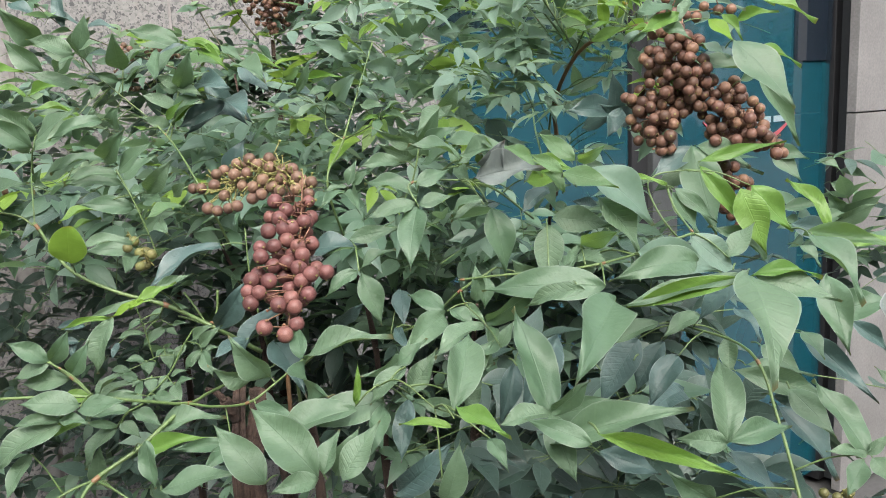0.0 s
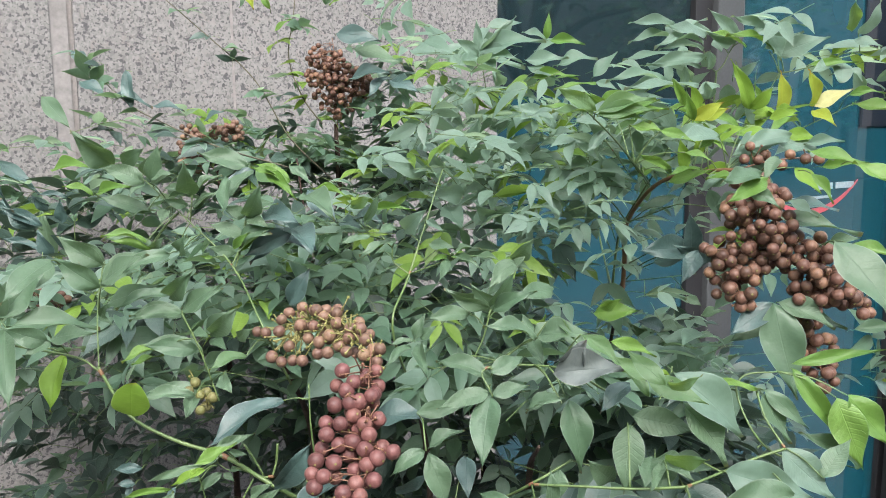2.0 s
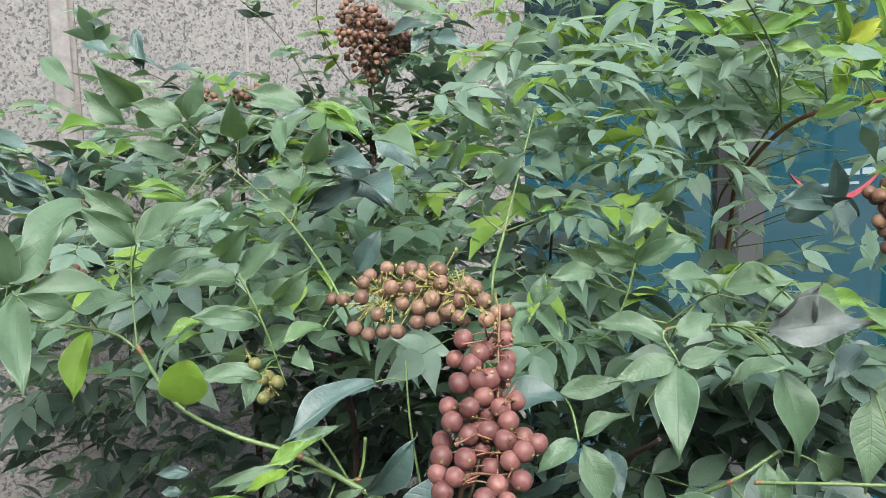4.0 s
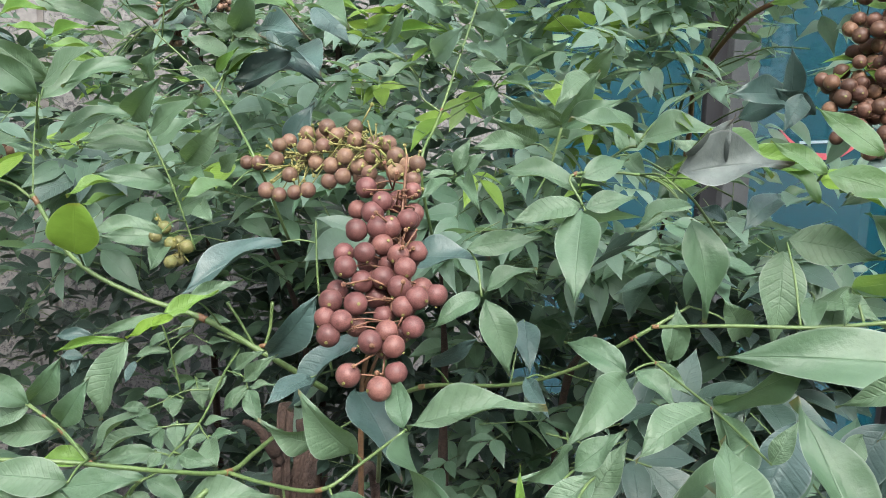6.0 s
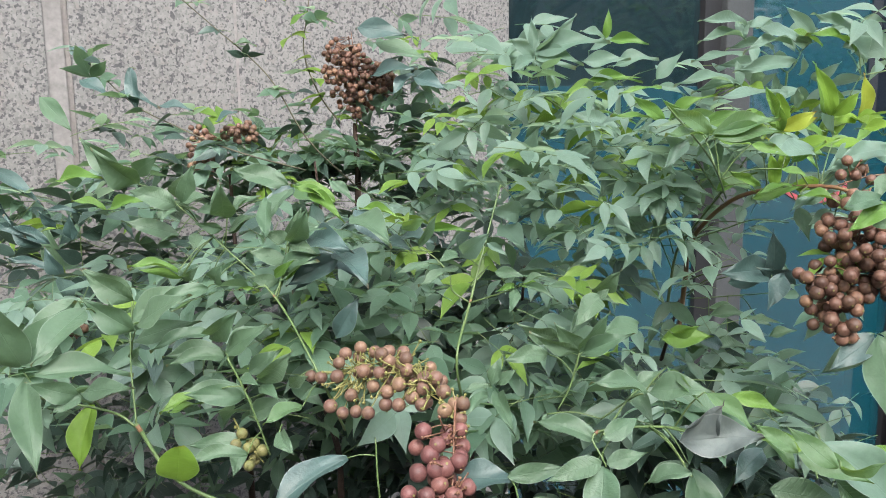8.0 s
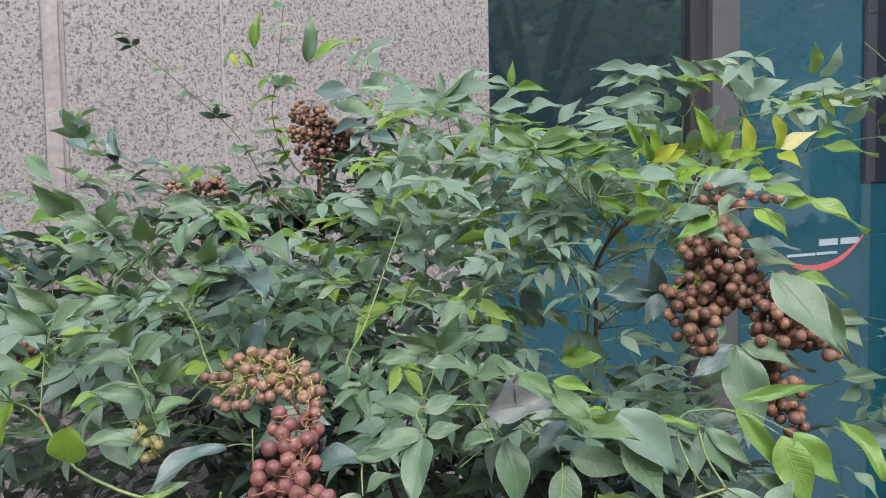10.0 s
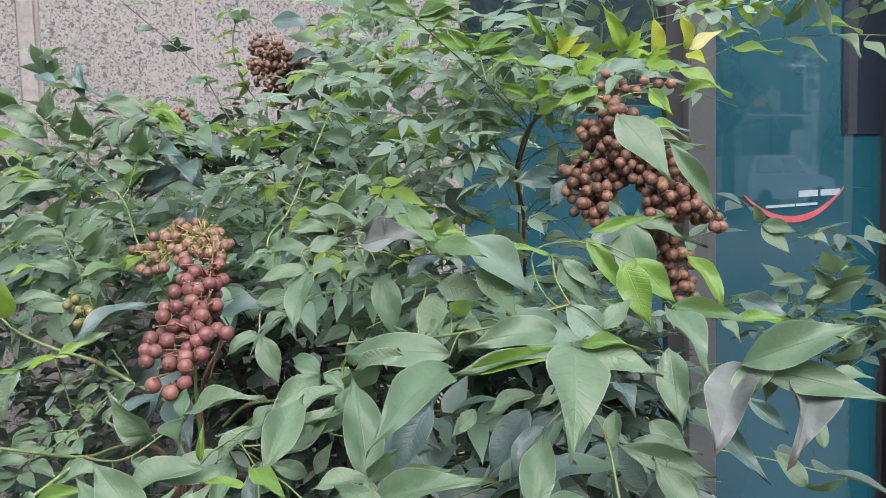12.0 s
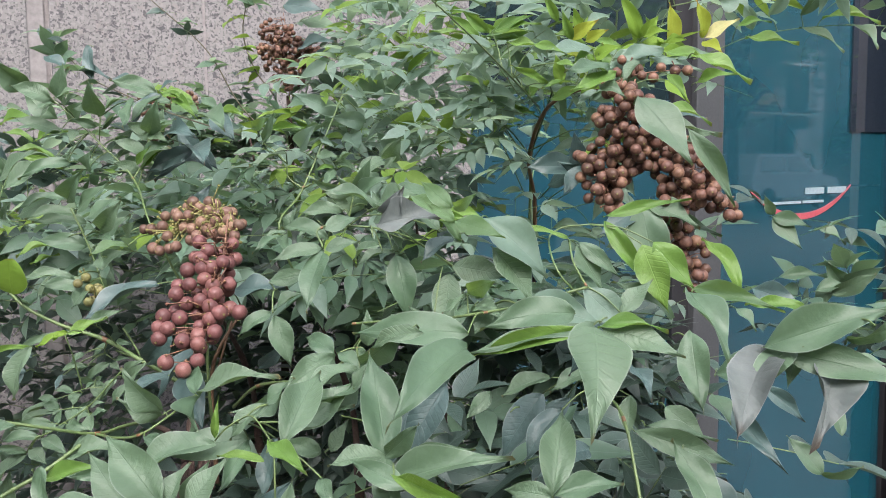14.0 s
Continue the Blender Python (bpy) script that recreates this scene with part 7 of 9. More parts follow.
spray_here = spray(0.135, 0.720, 1.386)
leaflet(spray_here, (0.132, 0.720, 1.383), (0.088, 0.700, 1.377), 0.0108, PALE)
leaflet(spray_here, (0.139, 0.720, 1.389), (0.135, 0.710, 1.373), 0.0079, PALE)
spray_here = spray(0.125, 0.710, 1.361)
leaflet(spray_here, (0.123, 0.710, 1.361), (0.074, 0.690, 1.360), 0.0120, PALE)
leaflet(spray_here, (0.127, 0.710, 1.360), (0.123, 0.710, 1.379), 0.0082, PALE)
spray_here = spray(0.132, 0.720, 1.393)
leaflet(spray_here, (0.132, 0.720, 1.393), (0.128, 0.730, 1.412), 0.0090, PALE)
spray_here = spray(0.183, 0.720, 1.391)
leaflet(spray_here, (0.179, 0.720, 1.390), (0.149, 0.700, 1.399), 0.0090, PALE)
leaflet(spray_here, (0.181, 0.720, 1.396), (0.155, 0.710, 1.416), 0.0108, PALE)
leaflet(spray_here, (0.188, 0.720, 1.387), (0.151, 0.700, 1.397), 0.0093, LIME)
spray_here = spray(0.187, 0.720, 1.400)
leaflet(spray_here, (0.185, 0.720, 1.404), (0.207, 0.720, 1.410), 0.0101, PALE)
leaflet(spray_here, (0.189, 0.720, 1.396), (0.218, 0.710, 1.401), 0.0130, PALE)
spray_here = spray(0.206, 0.720, 1.384)
leaflet(spray_here, (0.202, 0.720, 1.386), (0.229, 0.710, 1.398), 0.0133, PALE)
leaflet(spray_here, (0.211, 0.720, 1.382), (0.235, 0.710, 1.381), 0.0111, PALE)
spray_here = spray(0.133, 0.660, 1.332)
leaflet(spray_here, (0.133, 0.660, 1.332), (0.112, 0.650, 1.339), 0.0071, LIME)
spray_here = spray(0.133, 0.640, 1.304)
leaflet(spray_here, (0.133, 0.640, 1.304), (0.134, 0.640, 1.322), 0.0091, YELLOW)
spray_here = spray(0.139, 0.640, 1.322)
leaflet(spray_here, (0.139, 0.640, 1.322), (0.150, 0.620, 1.305), 0.0083, LIME)
spray_here = spray(0.041, 0.700, 1.288)
leaflet(spray_here, (0.041, 0.700, 1.288), (0.023, 0.690, 1.281), 0.0091, PALE)
spray_here = spray(0.059, 0.660, 1.294)
leaflet(spray_here, (0.058, 0.660, 1.296), (0.091, 0.640, 1.286), 0.0106, PALE)
leaflet(spray_here, (0.060, 0.660, 1.292), (0.055, 0.640, 1.265), 0.0144, PALE)
spray_here = spray(0.035, 0.680, 1.314)
leaflet(spray_here, (0.037, 0.680, 1.310), (0.055, 0.670, 1.303), 0.0094, PALE)
leaflet(spray_here, (0.033, 0.680, 1.318), (0.050, 0.670, 1.322), 0.0089, PALE)
spray_here = spray(0.001, 0.680, 1.306)
leaflet(spray_here, (0.001, 0.680, 1.306), (0.018, 0.660, 1.300), 0.0116, PALE)
spray_here = spray(0.015, 0.680, 1.320)
leaflet(spray_here, (0.015, 0.680, 1.320), (-0.005, 0.660, 1.304), 0.0132, PALE)
spray_here = spray(0.036, 0.690, 1.325)
leaflet(spray_here, (0.036, 0.690, 1.325), (-0.003, 0.680, 1.342), 0.0141, PALE)
spray_here = spray(0.109, 0.620, 1.287)
leaflet(spray_here, (0.109, 0.620, 1.287), (0.138, 0.610, 1.296), 0.0094, LIME)
spray_here = spray(0.131, 0.620, 1.295)
leaflet(spray_here, (0.131, 0.620, 1.295), (0.159, 0.610, 1.289), 0.0113, YELLOW)
spray_here = spray(0.137, 0.610, 1.284)
leaflet(spray_here, (0.137, 0.610, 1.284), (0.161, 0.600, 1.295), 0.0117, PALE)
spray_here = spray(0.147, 0.610, 1.292)
leaflet(spray_here, (0.147, 0.610, 1.292), (0.126, 0.600, 1.281), 0.0087, PALE)
spray_here = spray(0.168, 0.620, 1.305)
leaflet(spray_here, (0.168, 0.620, 1.305), (0.144, 0.610, 1.290), 0.0103, PALE)
spray_here = spray(0.155, 0.610, 1.280)
leaflet(spray_here, (0.155, 0.610, 1.280), (0.137, 0.600, 1.272), 0.0085, PALE)
spray_here = spray(0.1126, 0.3089, 1.1801)
leaflet(spray_here, (0.1126, 0.3089, 1.1801), (0.1090, 0.2700, 1.1479), 0.0225, GREEN)
leaflet(spray_here, (0.1110, 0.3100, 1.1790), (0.0642, 0.3150, 1.1670), 0.0090, GREEN)
# Added lime strip: paints the lit-through underside of the leaflet above.
leaflet(spray_here, (0.1115, 0.3110, 1.1777), (0.0662, 0.3180, 1.1658), 0.0080, LIME)
leaflet(spray_here, (0.1152, 0.3100, 1.1798), (0.1449, 0.3000, 1.1700), 0.0120, GREEN)
# Same here, a lime blade in place of the glowing underside.
leaflet(spray_here, (0.1141, 0.3090, 1.1787), (0.1396, 0.3050, 1.1784), 0.0060, LIME)
spray_here = spray(0.0352, 0.2935, 1.1335)
leaflet(spray_here, (0.0352, 0.2935, 1.1335), (0.0246, 0.3236, 1.1668), 0.0165, GREEN)
leaflet(spray_here, (0.0352, 0.2935, 1.1335), (0.0488, 0.2866, 1.1482), 0.0085, GREEN)
leaflet(spray_here, (0.0352, 0.2935, 1.1335), (0.0148, 0.2876, 1.1316), 0.0092, GREEN)
leaflet(spray_here, (0.0338, 0.2850, 1.1246), (0.0827, 0.2750, 1.1405), 0.0125, GREEN)
leaflet(spray_here, (0.0352, 0.2935, 1.1335), (0.0425, 0.2800, 1.1115), 0.0112, GREEN)
spray_here = spray(0.0644, 0.3186, 1.1691)
leaflet(spray_here, (0.0644, 0.3186, 1.1691), (0.0400, 0.2672, 1.1521), 0.0195, GREEN)
spray_here = spray(0.0638, 0.3364, 1.1712)
leaflet(spray_here, (0.0638, 0.3364, 1.1712), (0.0132, 0.3477, 1.1687), 0.0165, GREEN)
spray_here = spray(0.1092, 0.3594, 1.1755)
leaflet(spray_here, (0.1092, 0.3594, 1.1755), (0.0683, 0.3502, 1.1700), 0.0160, GREEN)
spray_here = spray(0.0963, 0.2797, 1.1249)
leaflet(spray_here, (0.0963, 0.2797, 1.1249), (0.1010, 0.3063, 1.1486), 0.0128, GREEN)
leaflet(spray_here, (0.0963, 0.2797, 1.1249), (0.1213, 0.2850, 1.1280), 0.0092, GREEN)
leaflet(spray_here, (0.0963, 0.2797, 1.1249), (0.0784, 0.2850, 1.1253), 0.0085, GREEN)
spray_here = spray(-0.0005, 0.2833, 1.1400)
leaflet(spray_here, (-0.0005, 0.2833, 1.1400), (0.0064, 0.3162, 1.1595), 0.0140, GREEN)
spray_here = spray(-0.251, 0.600, 1.289)
leaflet(spray_here, (-0.2512, 0.6000, 1.2895), (-0.2350, 0.5798, 1.3142), 0.0145, GREEN)
leaflet(spray_here, (-0.2564, 0.6000, 1.2903), (-0.2755, 0.5900, 1.2987), 0.0100, GREEN)
leaflet(spray_here, (-0.2584, 0.6000, 1.2911), (-0.2633, 0.5892, 1.2801), 0.0082, GREEN)
leaflet(spray_here, (-0.2504, 0.6000, 1.2903), (-0.2324, 0.5873, 1.2949), 0.0081, GREEN)
spray_here = spray(-0.225, 0.600, 1.280)
leaflet(spray_here, (-0.2248, 0.6000, 1.2804), (-0.2182, 0.5744, 1.3042), 0.0152, GREEN)
leaflet(spray_here, (-0.2267, 0.6000, 1.2823), (-0.2403, 0.5920, 1.2857), 0.0080, GREEN)
leaflet(spray_here, (-0.2206, 0.6000, 1.2843), (-0.2001, 0.5900, 1.2939), 0.0080, GREEN)
leaflet(spray_here, (-0.2260, 0.6000, 1.2724), (-0.2411, 0.5900, 1.2785), 0.0071, GREEN)
leaflet(spray_here, (-0.2232, 0.6000, 1.2716), (-0.2001, 0.5900, 1.2838), 0.0098, GREEN)
spray_here = spray(-0.255, 0.600, 1.269)
leaflet(spray_here, (-0.2548, 0.6000, 1.2693), (-0.2859, 0.5900, 1.2801), 0.0127, GREEN)
leaflet(spray_here, (-0.2540, 0.6000, 1.2697), (-0.2642, 0.5920, 1.2658), 0.0064, GREEN)
spray_here = spray(-0.243, 0.600, 1.270)
leaflet(spray_here, (-0.2426, 0.6000, 1.2705), (-0.2421, 0.5900, 1.2609), 0.0099, GREEN)
spray_here = spray(-0.190, 0.590, 1.241)
leaflet(spray_here, (-0.1902, 0.5900, 1.2408), (-0.2068, 0.5800, 1.2466), 0.0087, GREEN)
leaflet(spray_here, (-0.1883, 0.5900, 1.2401), (-0.1625, 0.5800, 1.2563), 0.0113, GREEN)
spray_here = spray(-0.185, 0.590, 1.254)
leaflet(spray_here, (-0.1849, 0.5900, 1.2538), (-0.2064, 0.5820, 1.2622), 0.0112, GREEN)
spray_here = spray(-0.182, 0.590, 1.266)
leaflet(spray_here, (-0.1817, 0.5900, 1.2656), (-0.1622, 0.5820, 1.2587), 0.0086, GREEN)
leaflet(spray_here, (-0.1817, 0.5900, 1.2656), (-0.1664, 0.5708, 1.2901), 0.0138, GREEN)
leaflet(spray_here, (-0.1804, 0.5900, 1.2683), (-0.1572, 0.5800, 1.2762), 0.0086, GREEN)
leaflet(spray_here, (-0.1824, 0.5900, 1.2675), (-0.1945, 0.5797, 1.2747), 0.0086, GREEN)
spray_here = spray(-0.250, 0.590, 1.246)
leaflet(spray_here, (-0.2497, 0.5900, 1.2459), (-0.2792, 0.5800, 1.2512), 0.0081, GREEN)
leaflet(spray_here, (-0.2502, 0.5900, 1.2447), (-0.2345, 0.5767, 1.2544), 0.0081, GREEN)
spray_here = spray(-0.230, 0.590, 1.241)
leaflet(spray_here, (-0.2300, 0.5900, 1.2412), (-0.2208, 0.5800, 1.2551), 0.0115, GREEN)
spray_here = spray(-0.222, 0.550, 1.246)
leaflet(spray_here, (-0.2216, 0.5500, 1.2461), (-0.2532, 0.5400, 1.2348), 0.0108, GREEN)
spray_here = spray(-0.265, 0.550, 1.239)
leaflet(spray_here, (-0.2650, 0.5500, 1.2386), (-0.2902, 0.5400, 1.2591), 0.0145, GREEN)
spray_here = spray(-0.249, 0.510, 1.232)
leaflet(spray_here, (-0.2494, 0.5100, 1.2315), (-0.2726, 0.5000, 1.2520), 0.0143, GREEN)
leaflet(spray_here, (-0.2477, 0.5100, 1.2350), (-0.2137, 0.4973, 1.2542), 0.0159, GREEN)
spray_here = spray(-0.246, 0.450, 1.258)
leaflet(spray_here, (-0.2464, 0.4500, 1.2577), (-0.2591, 0.4224, 1.2399), 0.0206, GREEN)
spray_here = spray(-0.420, 0.750, 1.238)
leaflet(spray_here, (-0.4197, 0.7500, 1.2381), (-0.4453, 0.7400, 1.2659), 0.0134, DARK)
leaflet(spray_here, (-0.4143, 0.7500, 1.2407), (-0.4462, 0.7400, 1.2559), 0.0121, DARK)
spray_here = spray(-0.408, 0.750, 1.253)
leaflet(spray_here, (-0.4082, 0.7500, 1.2534), (-0.4169, 0.7400, 1.2693), 0.0096, DARK)
spray_here = spray(-0.396, 0.750, 1.243)
leaflet(spray_here, (-0.3960, 0.7500, 1.2432), (-0.3928, 0.7420, 1.2656), 0.0108, DARK)
spray_here = spray(-0.406, 0.750, 1.213)
leaflet(spray_here, (-0.4061, 0.7500, 1.2126), (-0.4142, 0.7400, 1.2394), 0.0133, DARK)
spray_here = spray(-0.389, 0.750, 1.266)
leaflet(spray_here, (-0.3892, 0.7500, 1.2659), (-0.4118, 0.7400, 1.2693), 0.0059, DARK)
spray_here = spray(-0.416, 0.750, 1.220)
leaflet(spray_here, (-0.4159, 0.7500, 1.2203), (-0.4483, 0.7400, 1.2308), 0.0085, DARK)
spray_here = spray(-0.379, 0.820, 1.293)
leaflet(spray_here, (-0.3792, 0.8200, 1.2928), (-0.4110, 0.8100, 1.3244), 0.0216, GREEN)
leaflet(spray_here, (-0.3697, 0.8200, 1.2917), (-0.3363, 0.7954, 1.3084), 0.0165, GREEN)
spray_here = spray(-0.366, 0.750, 1.268)
leaflet(spray_here, (-0.3659, 0.7500, 1.2684), (-0.3884, 0.7400, 1.2767), 0.0094, LIME)
leaflet(spray_here, (-0.3633, 0.7500, 1.2684), (-0.3253, 0.7400, 1.2765), 0.0106, LIME)
spray_here = spray(-0.211, 0.700, 1.297)
leaflet(spray_here, (-0.2107, 0.7000, 1.2975), (-0.2443, 0.6900, 1.3048), 0.0112, GREEN)
leaflet(spray_here, (-0.1956, 0.6700, 1.2944), (-0.1629, 0.6426, 1.2831), 0.0175, FRESH)
spray_here = spray(-0.185, 0.620, 1.297)
leaflet(spray_here, (-0.1845, 0.6200, 1.2969), (-0.2043, 0.6100, 1.2715), 0.0144, DARK)
spray_here = spray(-0.168, 0.660, 1.298)
leaflet(spray_here, (-0.1678, 0.6600, 1.2982), (-0.1483, 0.6500, 1.2834), 0.0086, GREEN)
spray_here = spray(-0.142, 0.620, 1.283)
leaflet(spray_here, (-0.1420, 0.6200, 1.2826), (-0.1124, 0.6100, 1.2765), 0.0062, LIME)
leaflet(spray_here, (-0.1431, 0.6000, 1.2802), (-0.1165, 0.5652, 1.2671), 0.0189, GREEN)
spray_here = spray(-0.101, 0.620, 1.268)
leaflet(spray_here, (-0.1008, 0.6200, 1.2684), (-0.0674, 0.6100, 1.2685), 0.0053, LIME)
spray_here = spray(-0.171, 0.600, 1.268)
leaflet(spray_here, (-0.1713, 0.6000, 1.2684), (-0.1403, 0.5726, 1.2625), 0.0165, DARK)
spray_here = spray(-0.155, 0.600, 1.257)
leaflet(spray_here, (-0.1549, 0.6000, 1.2565), (-0.1301, 0.5613, 1.2438), 0.0199, DARK)
leaflet(spray_here, (-0.1538, 0.6000, 1.2546), (-0.1856, 0.5900, 1.2381), 0.0165, DARK)
spray_here = spray(-0.115, 0.620, 1.270)
leaflet(spray_here, (-0.1150, 0.6200, 1.2704), (-0.0981, 0.6076, 1.2775), 0.0088, FRESH)
spray_here = spray(-0.104, 0.610, 1.259)
leaflet(spray_here, (-0.1036, 0.6100, 1.2594), (-0.0911, 0.6000, 1.2813), 0.0069, GREEN)
spray_here = spray(-0.076, 0.610, 1.253)
leaflet(spray_here, (-0.0756, 0.6100, 1.2533), (-0.0580, 0.5901, 1.2713), 0.0129, PALE)
spray_here = spray(-0.060, 0.610, 1.261)
leaflet(spray_here, (-0.0596, 0.6100, 1.2613), (-0.0464, 0.6000, 1.2538), 0.0051, PALE)
spray_here = spray(-0.071, 0.740, 1.285)
leaflet(spray_here, (-0.0713, 0.7400, 1.2846), (-0.1107, 0.7300, 1.3052), 0.0146, DARK)
leaflet(spray_here, (-0.0606, 0.7400, 1.2831), (-0.0640, 0.7222, 1.3089), 0.0136, PALE)
spray_here = spray(-0.083, 0.950, 1.311)
leaflet(spray_here, (-0.0827, 0.9500, 1.3105), (-0.1093, 0.9400, 1.3412), 0.0121, PALE)
spray_here = spray(-0.036, 0.700, 1.299)
leaflet(spray_here, (-0.0363, 0.7000, 1.2991), (-0.0224, 0.6663, 1.3343), 0.0221, PALE)
spray_here = spray(-0.023, 0.700, 1.308)
leaflet(spray_here, (-0.0227, 0.7000, 1.3080), (-0.0030, 0.6764, 1.3150), 0.0137, PALE)
spray_here = spray(-0.035, 0.660, 1.275)
leaflet(spray_here, (-0.0352, 0.6600, 1.2751), (-0.0616, 0.6398, 1.2789), 0.0148, PALE)
spray_here = spray(-0.048, 0.660, 1.267)
leaflet(spray_here, (-0.0481, 0.6600, 1.2665), (-0.0343, 0.6276, 1.2532), 0.0167, PALE)
spray_here = spray(-0.120, 0.660, 1.258)
leaflet(spray_here, (-0.1197, 0.6600, 1.2579), (-0.0935, 0.6414, 1.2557), 0.0132, DARK)
spray_here = spray(-0.131, 0.660, 1.254)
leaflet(spray_here, (-0.1307, 0.6600, 1.2536), (-0.1101, 0.6449, 1.2511), 0.0104, DARK)
spray_here = spray(-0.095, 0.580, 1.254)
leaflet(spray_here, (-0.0954, 0.5800, 1.2540), (-0.1148, 0.5700, 1.2501), 0.0066, GREEN)
spray_here = spray(-0.078, 0.580, 1.251)
leaflet(spray_here, (-0.0783, 0.5800, 1.2514), (-0.1018, 0.5700, 1.2425), 0.0090, GREEN)
leaflet(spray_here, (-0.0782, 0.5800, 1.2590), (-0.0898, 0.5669, 1.2569), 0.0082, GREEN)
spray_here = spray(-0.056, 0.580, 1.249)
leaflet(spray_here, (-0.0556, 0.5800, 1.2487), (-0.0371, 0.5700, 1.2472), 0.0074, GREEN)
spray_here = spray(-0.014, 0.680, 1.256)
leaflet(spray_here, (-0.0137, 0.6800, 1.2557), (-0.0265, 0.6541, 1.2692), 0.0134, PALE)
leaflet(spray_here, (-0.0102, 0.6800, 1.2535), (0.0031, 0.6556, 1.2690), 0.0134, PALE)
spray_here = spray(0.057, 0.640, 1.337)
leaflet(spray_here, (0.0568, 0.6400, 1.3367), (0.0328, 0.6300, 1.3532), 0.0090, LIME)
leaflet(spray_here, (0.0568, 0.6400, 1.3363), (0.0199, 0.6300, 1.3403), 0.0054, LIME)
leaflet(spray_here, (0.0588, 0.6400, 1.3366), (0.1167, 0.6300, 1.3329), 0.0081, FRESH)
leaflet(spray_here, (0.0596, 0.6400, 1.3354), (0.1029, 0.6300, 1.3369), 0.0063, FRESH)
spray_here = spray(0.069, 0.640, 1.333)
leaflet(spray_here, (0.0689, 0.6400, 1.3334), (0.0933, 0.6300, 1.3303), 0.0054, FRESH)
spray_here = spray(0.072, 0.640, 1.321)
leaflet(spray_here, (0.0720, 0.6400, 1.3213), (0.0992, 0.6300, 1.3291), 0.0099, FRESH)
leaflet(spray_here, (0.0732, 0.6400, 1.3213), (0.0489, 0.6225, 1.3333), 0.0136, PALE)
spray_here = spray(0.136, 0.720, 1.359)
leaflet(spray_here, (0.1357, 0.7200, 1.3585), (0.0915, 0.7100, 1.3549), 0.0104, PALE)
leaflet(spray_here, (0.1470, 0.7400, 1.3594), (0.1389, 0.7128, 1.3735), 0.0139, PALE)
spray_here = spray(0.070, 0.720, 1.361)
leaflet(spray_here, (0.0704, 0.7200, 1.3613), (0.0871, 0.7100, 1.3540), 0.0071, PALE)
leaflet(spray_here, (0.0679, 0.7000, 1.3590), (0.0342, 0.6900, 1.3545), 0.0059, LIME)
spray_here = spray(0.134, 0.620, 1.322)
leaflet(spray_here, (0.1342, 0.6200, 1.3223), (0.1046, 0.6100, 1.3149), 0.0125, PALE)
spray_here = spray(0.071, 0.750, 1.285)
leaflet(spray_here, (0.0709, 0.7500, 1.2845), (0.0645, 0.7117, 1.2615), 0.0202, PALE)
leaflet(spray_here, (0.0805, 0.7500, 1.2869), (0.1062, 0.7400, 1.2803), 0.0075, LIME)
spray_here = spray(0.042, 0.750, 1.291)
leaflet(spray_here, (0.0420, 0.7500, 1.2909), (0.0302, 0.7352, 1.2760), 0.0106, PALE)
leaflet(spray_here, (0.0483, 0.7400, 1.2899), (0.0708, 0.7300, 1.2904), 0.0084, PALE)
spray_here = spray(0.050, 0.850, 1.268)
leaflet(spray_here, (0.0503, 0.8500, 1.2678), (0.0526, 0.8400, 1.2439), 0.0084, LIME)
spray_here = spray(0.088, 0.620, 1.304)
leaflet(spray_here, (0.0883, 0.6200, 1.3038), (0.1080, 0.6100, 1.2925), 0.0088, FRESH)
spray_here = spray(0.024, 0.740, 1.325)
leaflet(spray_here, (0.0243, 0.7400, 1.3255), (0.0609, 0.7300, 1.3207), 0.0115, PALE)
spray_here = spray(0.001, 0.740, 1.323)
leaflet(spray_here, (0.0006, 0.7400, 1.3233), (0.0233, 0.7240, 1.3255), 0.0125, PALE)
spray_here = spray(-0.009, 0.740, 1.312)
leaflet(spray_here, (-0.0088, 0.7400, 1.3115), (0.0025, 0.7163, 1.2959), 0.0135, PALE)
leaflet(spray_here, (0.0007, 0.7400, 1.3091), (0.0170, 0.7304, 1.2952), 0.0104, PALE)
spray_here = spray(0.010, 0.740, 1.311)
leaflet(spray_here, (0.0102, 0.7400, 1.3114), (0.0471, 0.7300, 1.3138), 0.0114, PALE)
spray_here = spray(0.029, 0.740, 1.302)
leaflet(spray_here, (0.0292, 0.7400, 1.3019), (0.0522, 0.7313, 1.2951), 0.0115, PALE)
spray_here = spray(0.062, 0.740, 1.325)
leaflet(spray_here, (0.0619, 0.7400, 1.3253), (0.0910, 0.7300, 1.3205), 0.0094, PALE)
spray_here = spray(0.076, 0.740, 1.313)
leaflet(spray_here, (0.0762, 0.7400, 1.3135), (0.0925, 0.7216, 1.2976), 0.0136, PALE)
spray_here = spray(-0.014, 0.740, 1.326)
leaflet(spray_here, (-0.0136, 0.7400, 1.3257), (0.0026, 0.7283, 1.3326), 0.0094, PALE)
spray_here = spray(0.003, 0.740, 1.354)
leaflet(spray_here, (0.0028, 0.7400, 1.3537), (0.0281, 0.7300, 1.3439), 0.0094, PALE)
leaflet(spray_here, (-0.0043, 0.7400, 1.3607), (-0.0138, 0.7198, 1.3733), 0.0115, PALE)
spray_here = spray(0.012, 0.740, 1.361)
leaflet(spray_here, (0.0122, 0.7400, 1.3605), (0.0249, 0.7188, 1.3661), 0.0115, PALE)
spray_here = spray(0.031, 0.740, 1.360)
leaflet(spray_here, (0.0309, 0.7400, 1.3604), (0.0387, 0.7213, 1.3706), 0.0104, PALE)
spray_here = spray(-0.002, 0.550, 1.244)
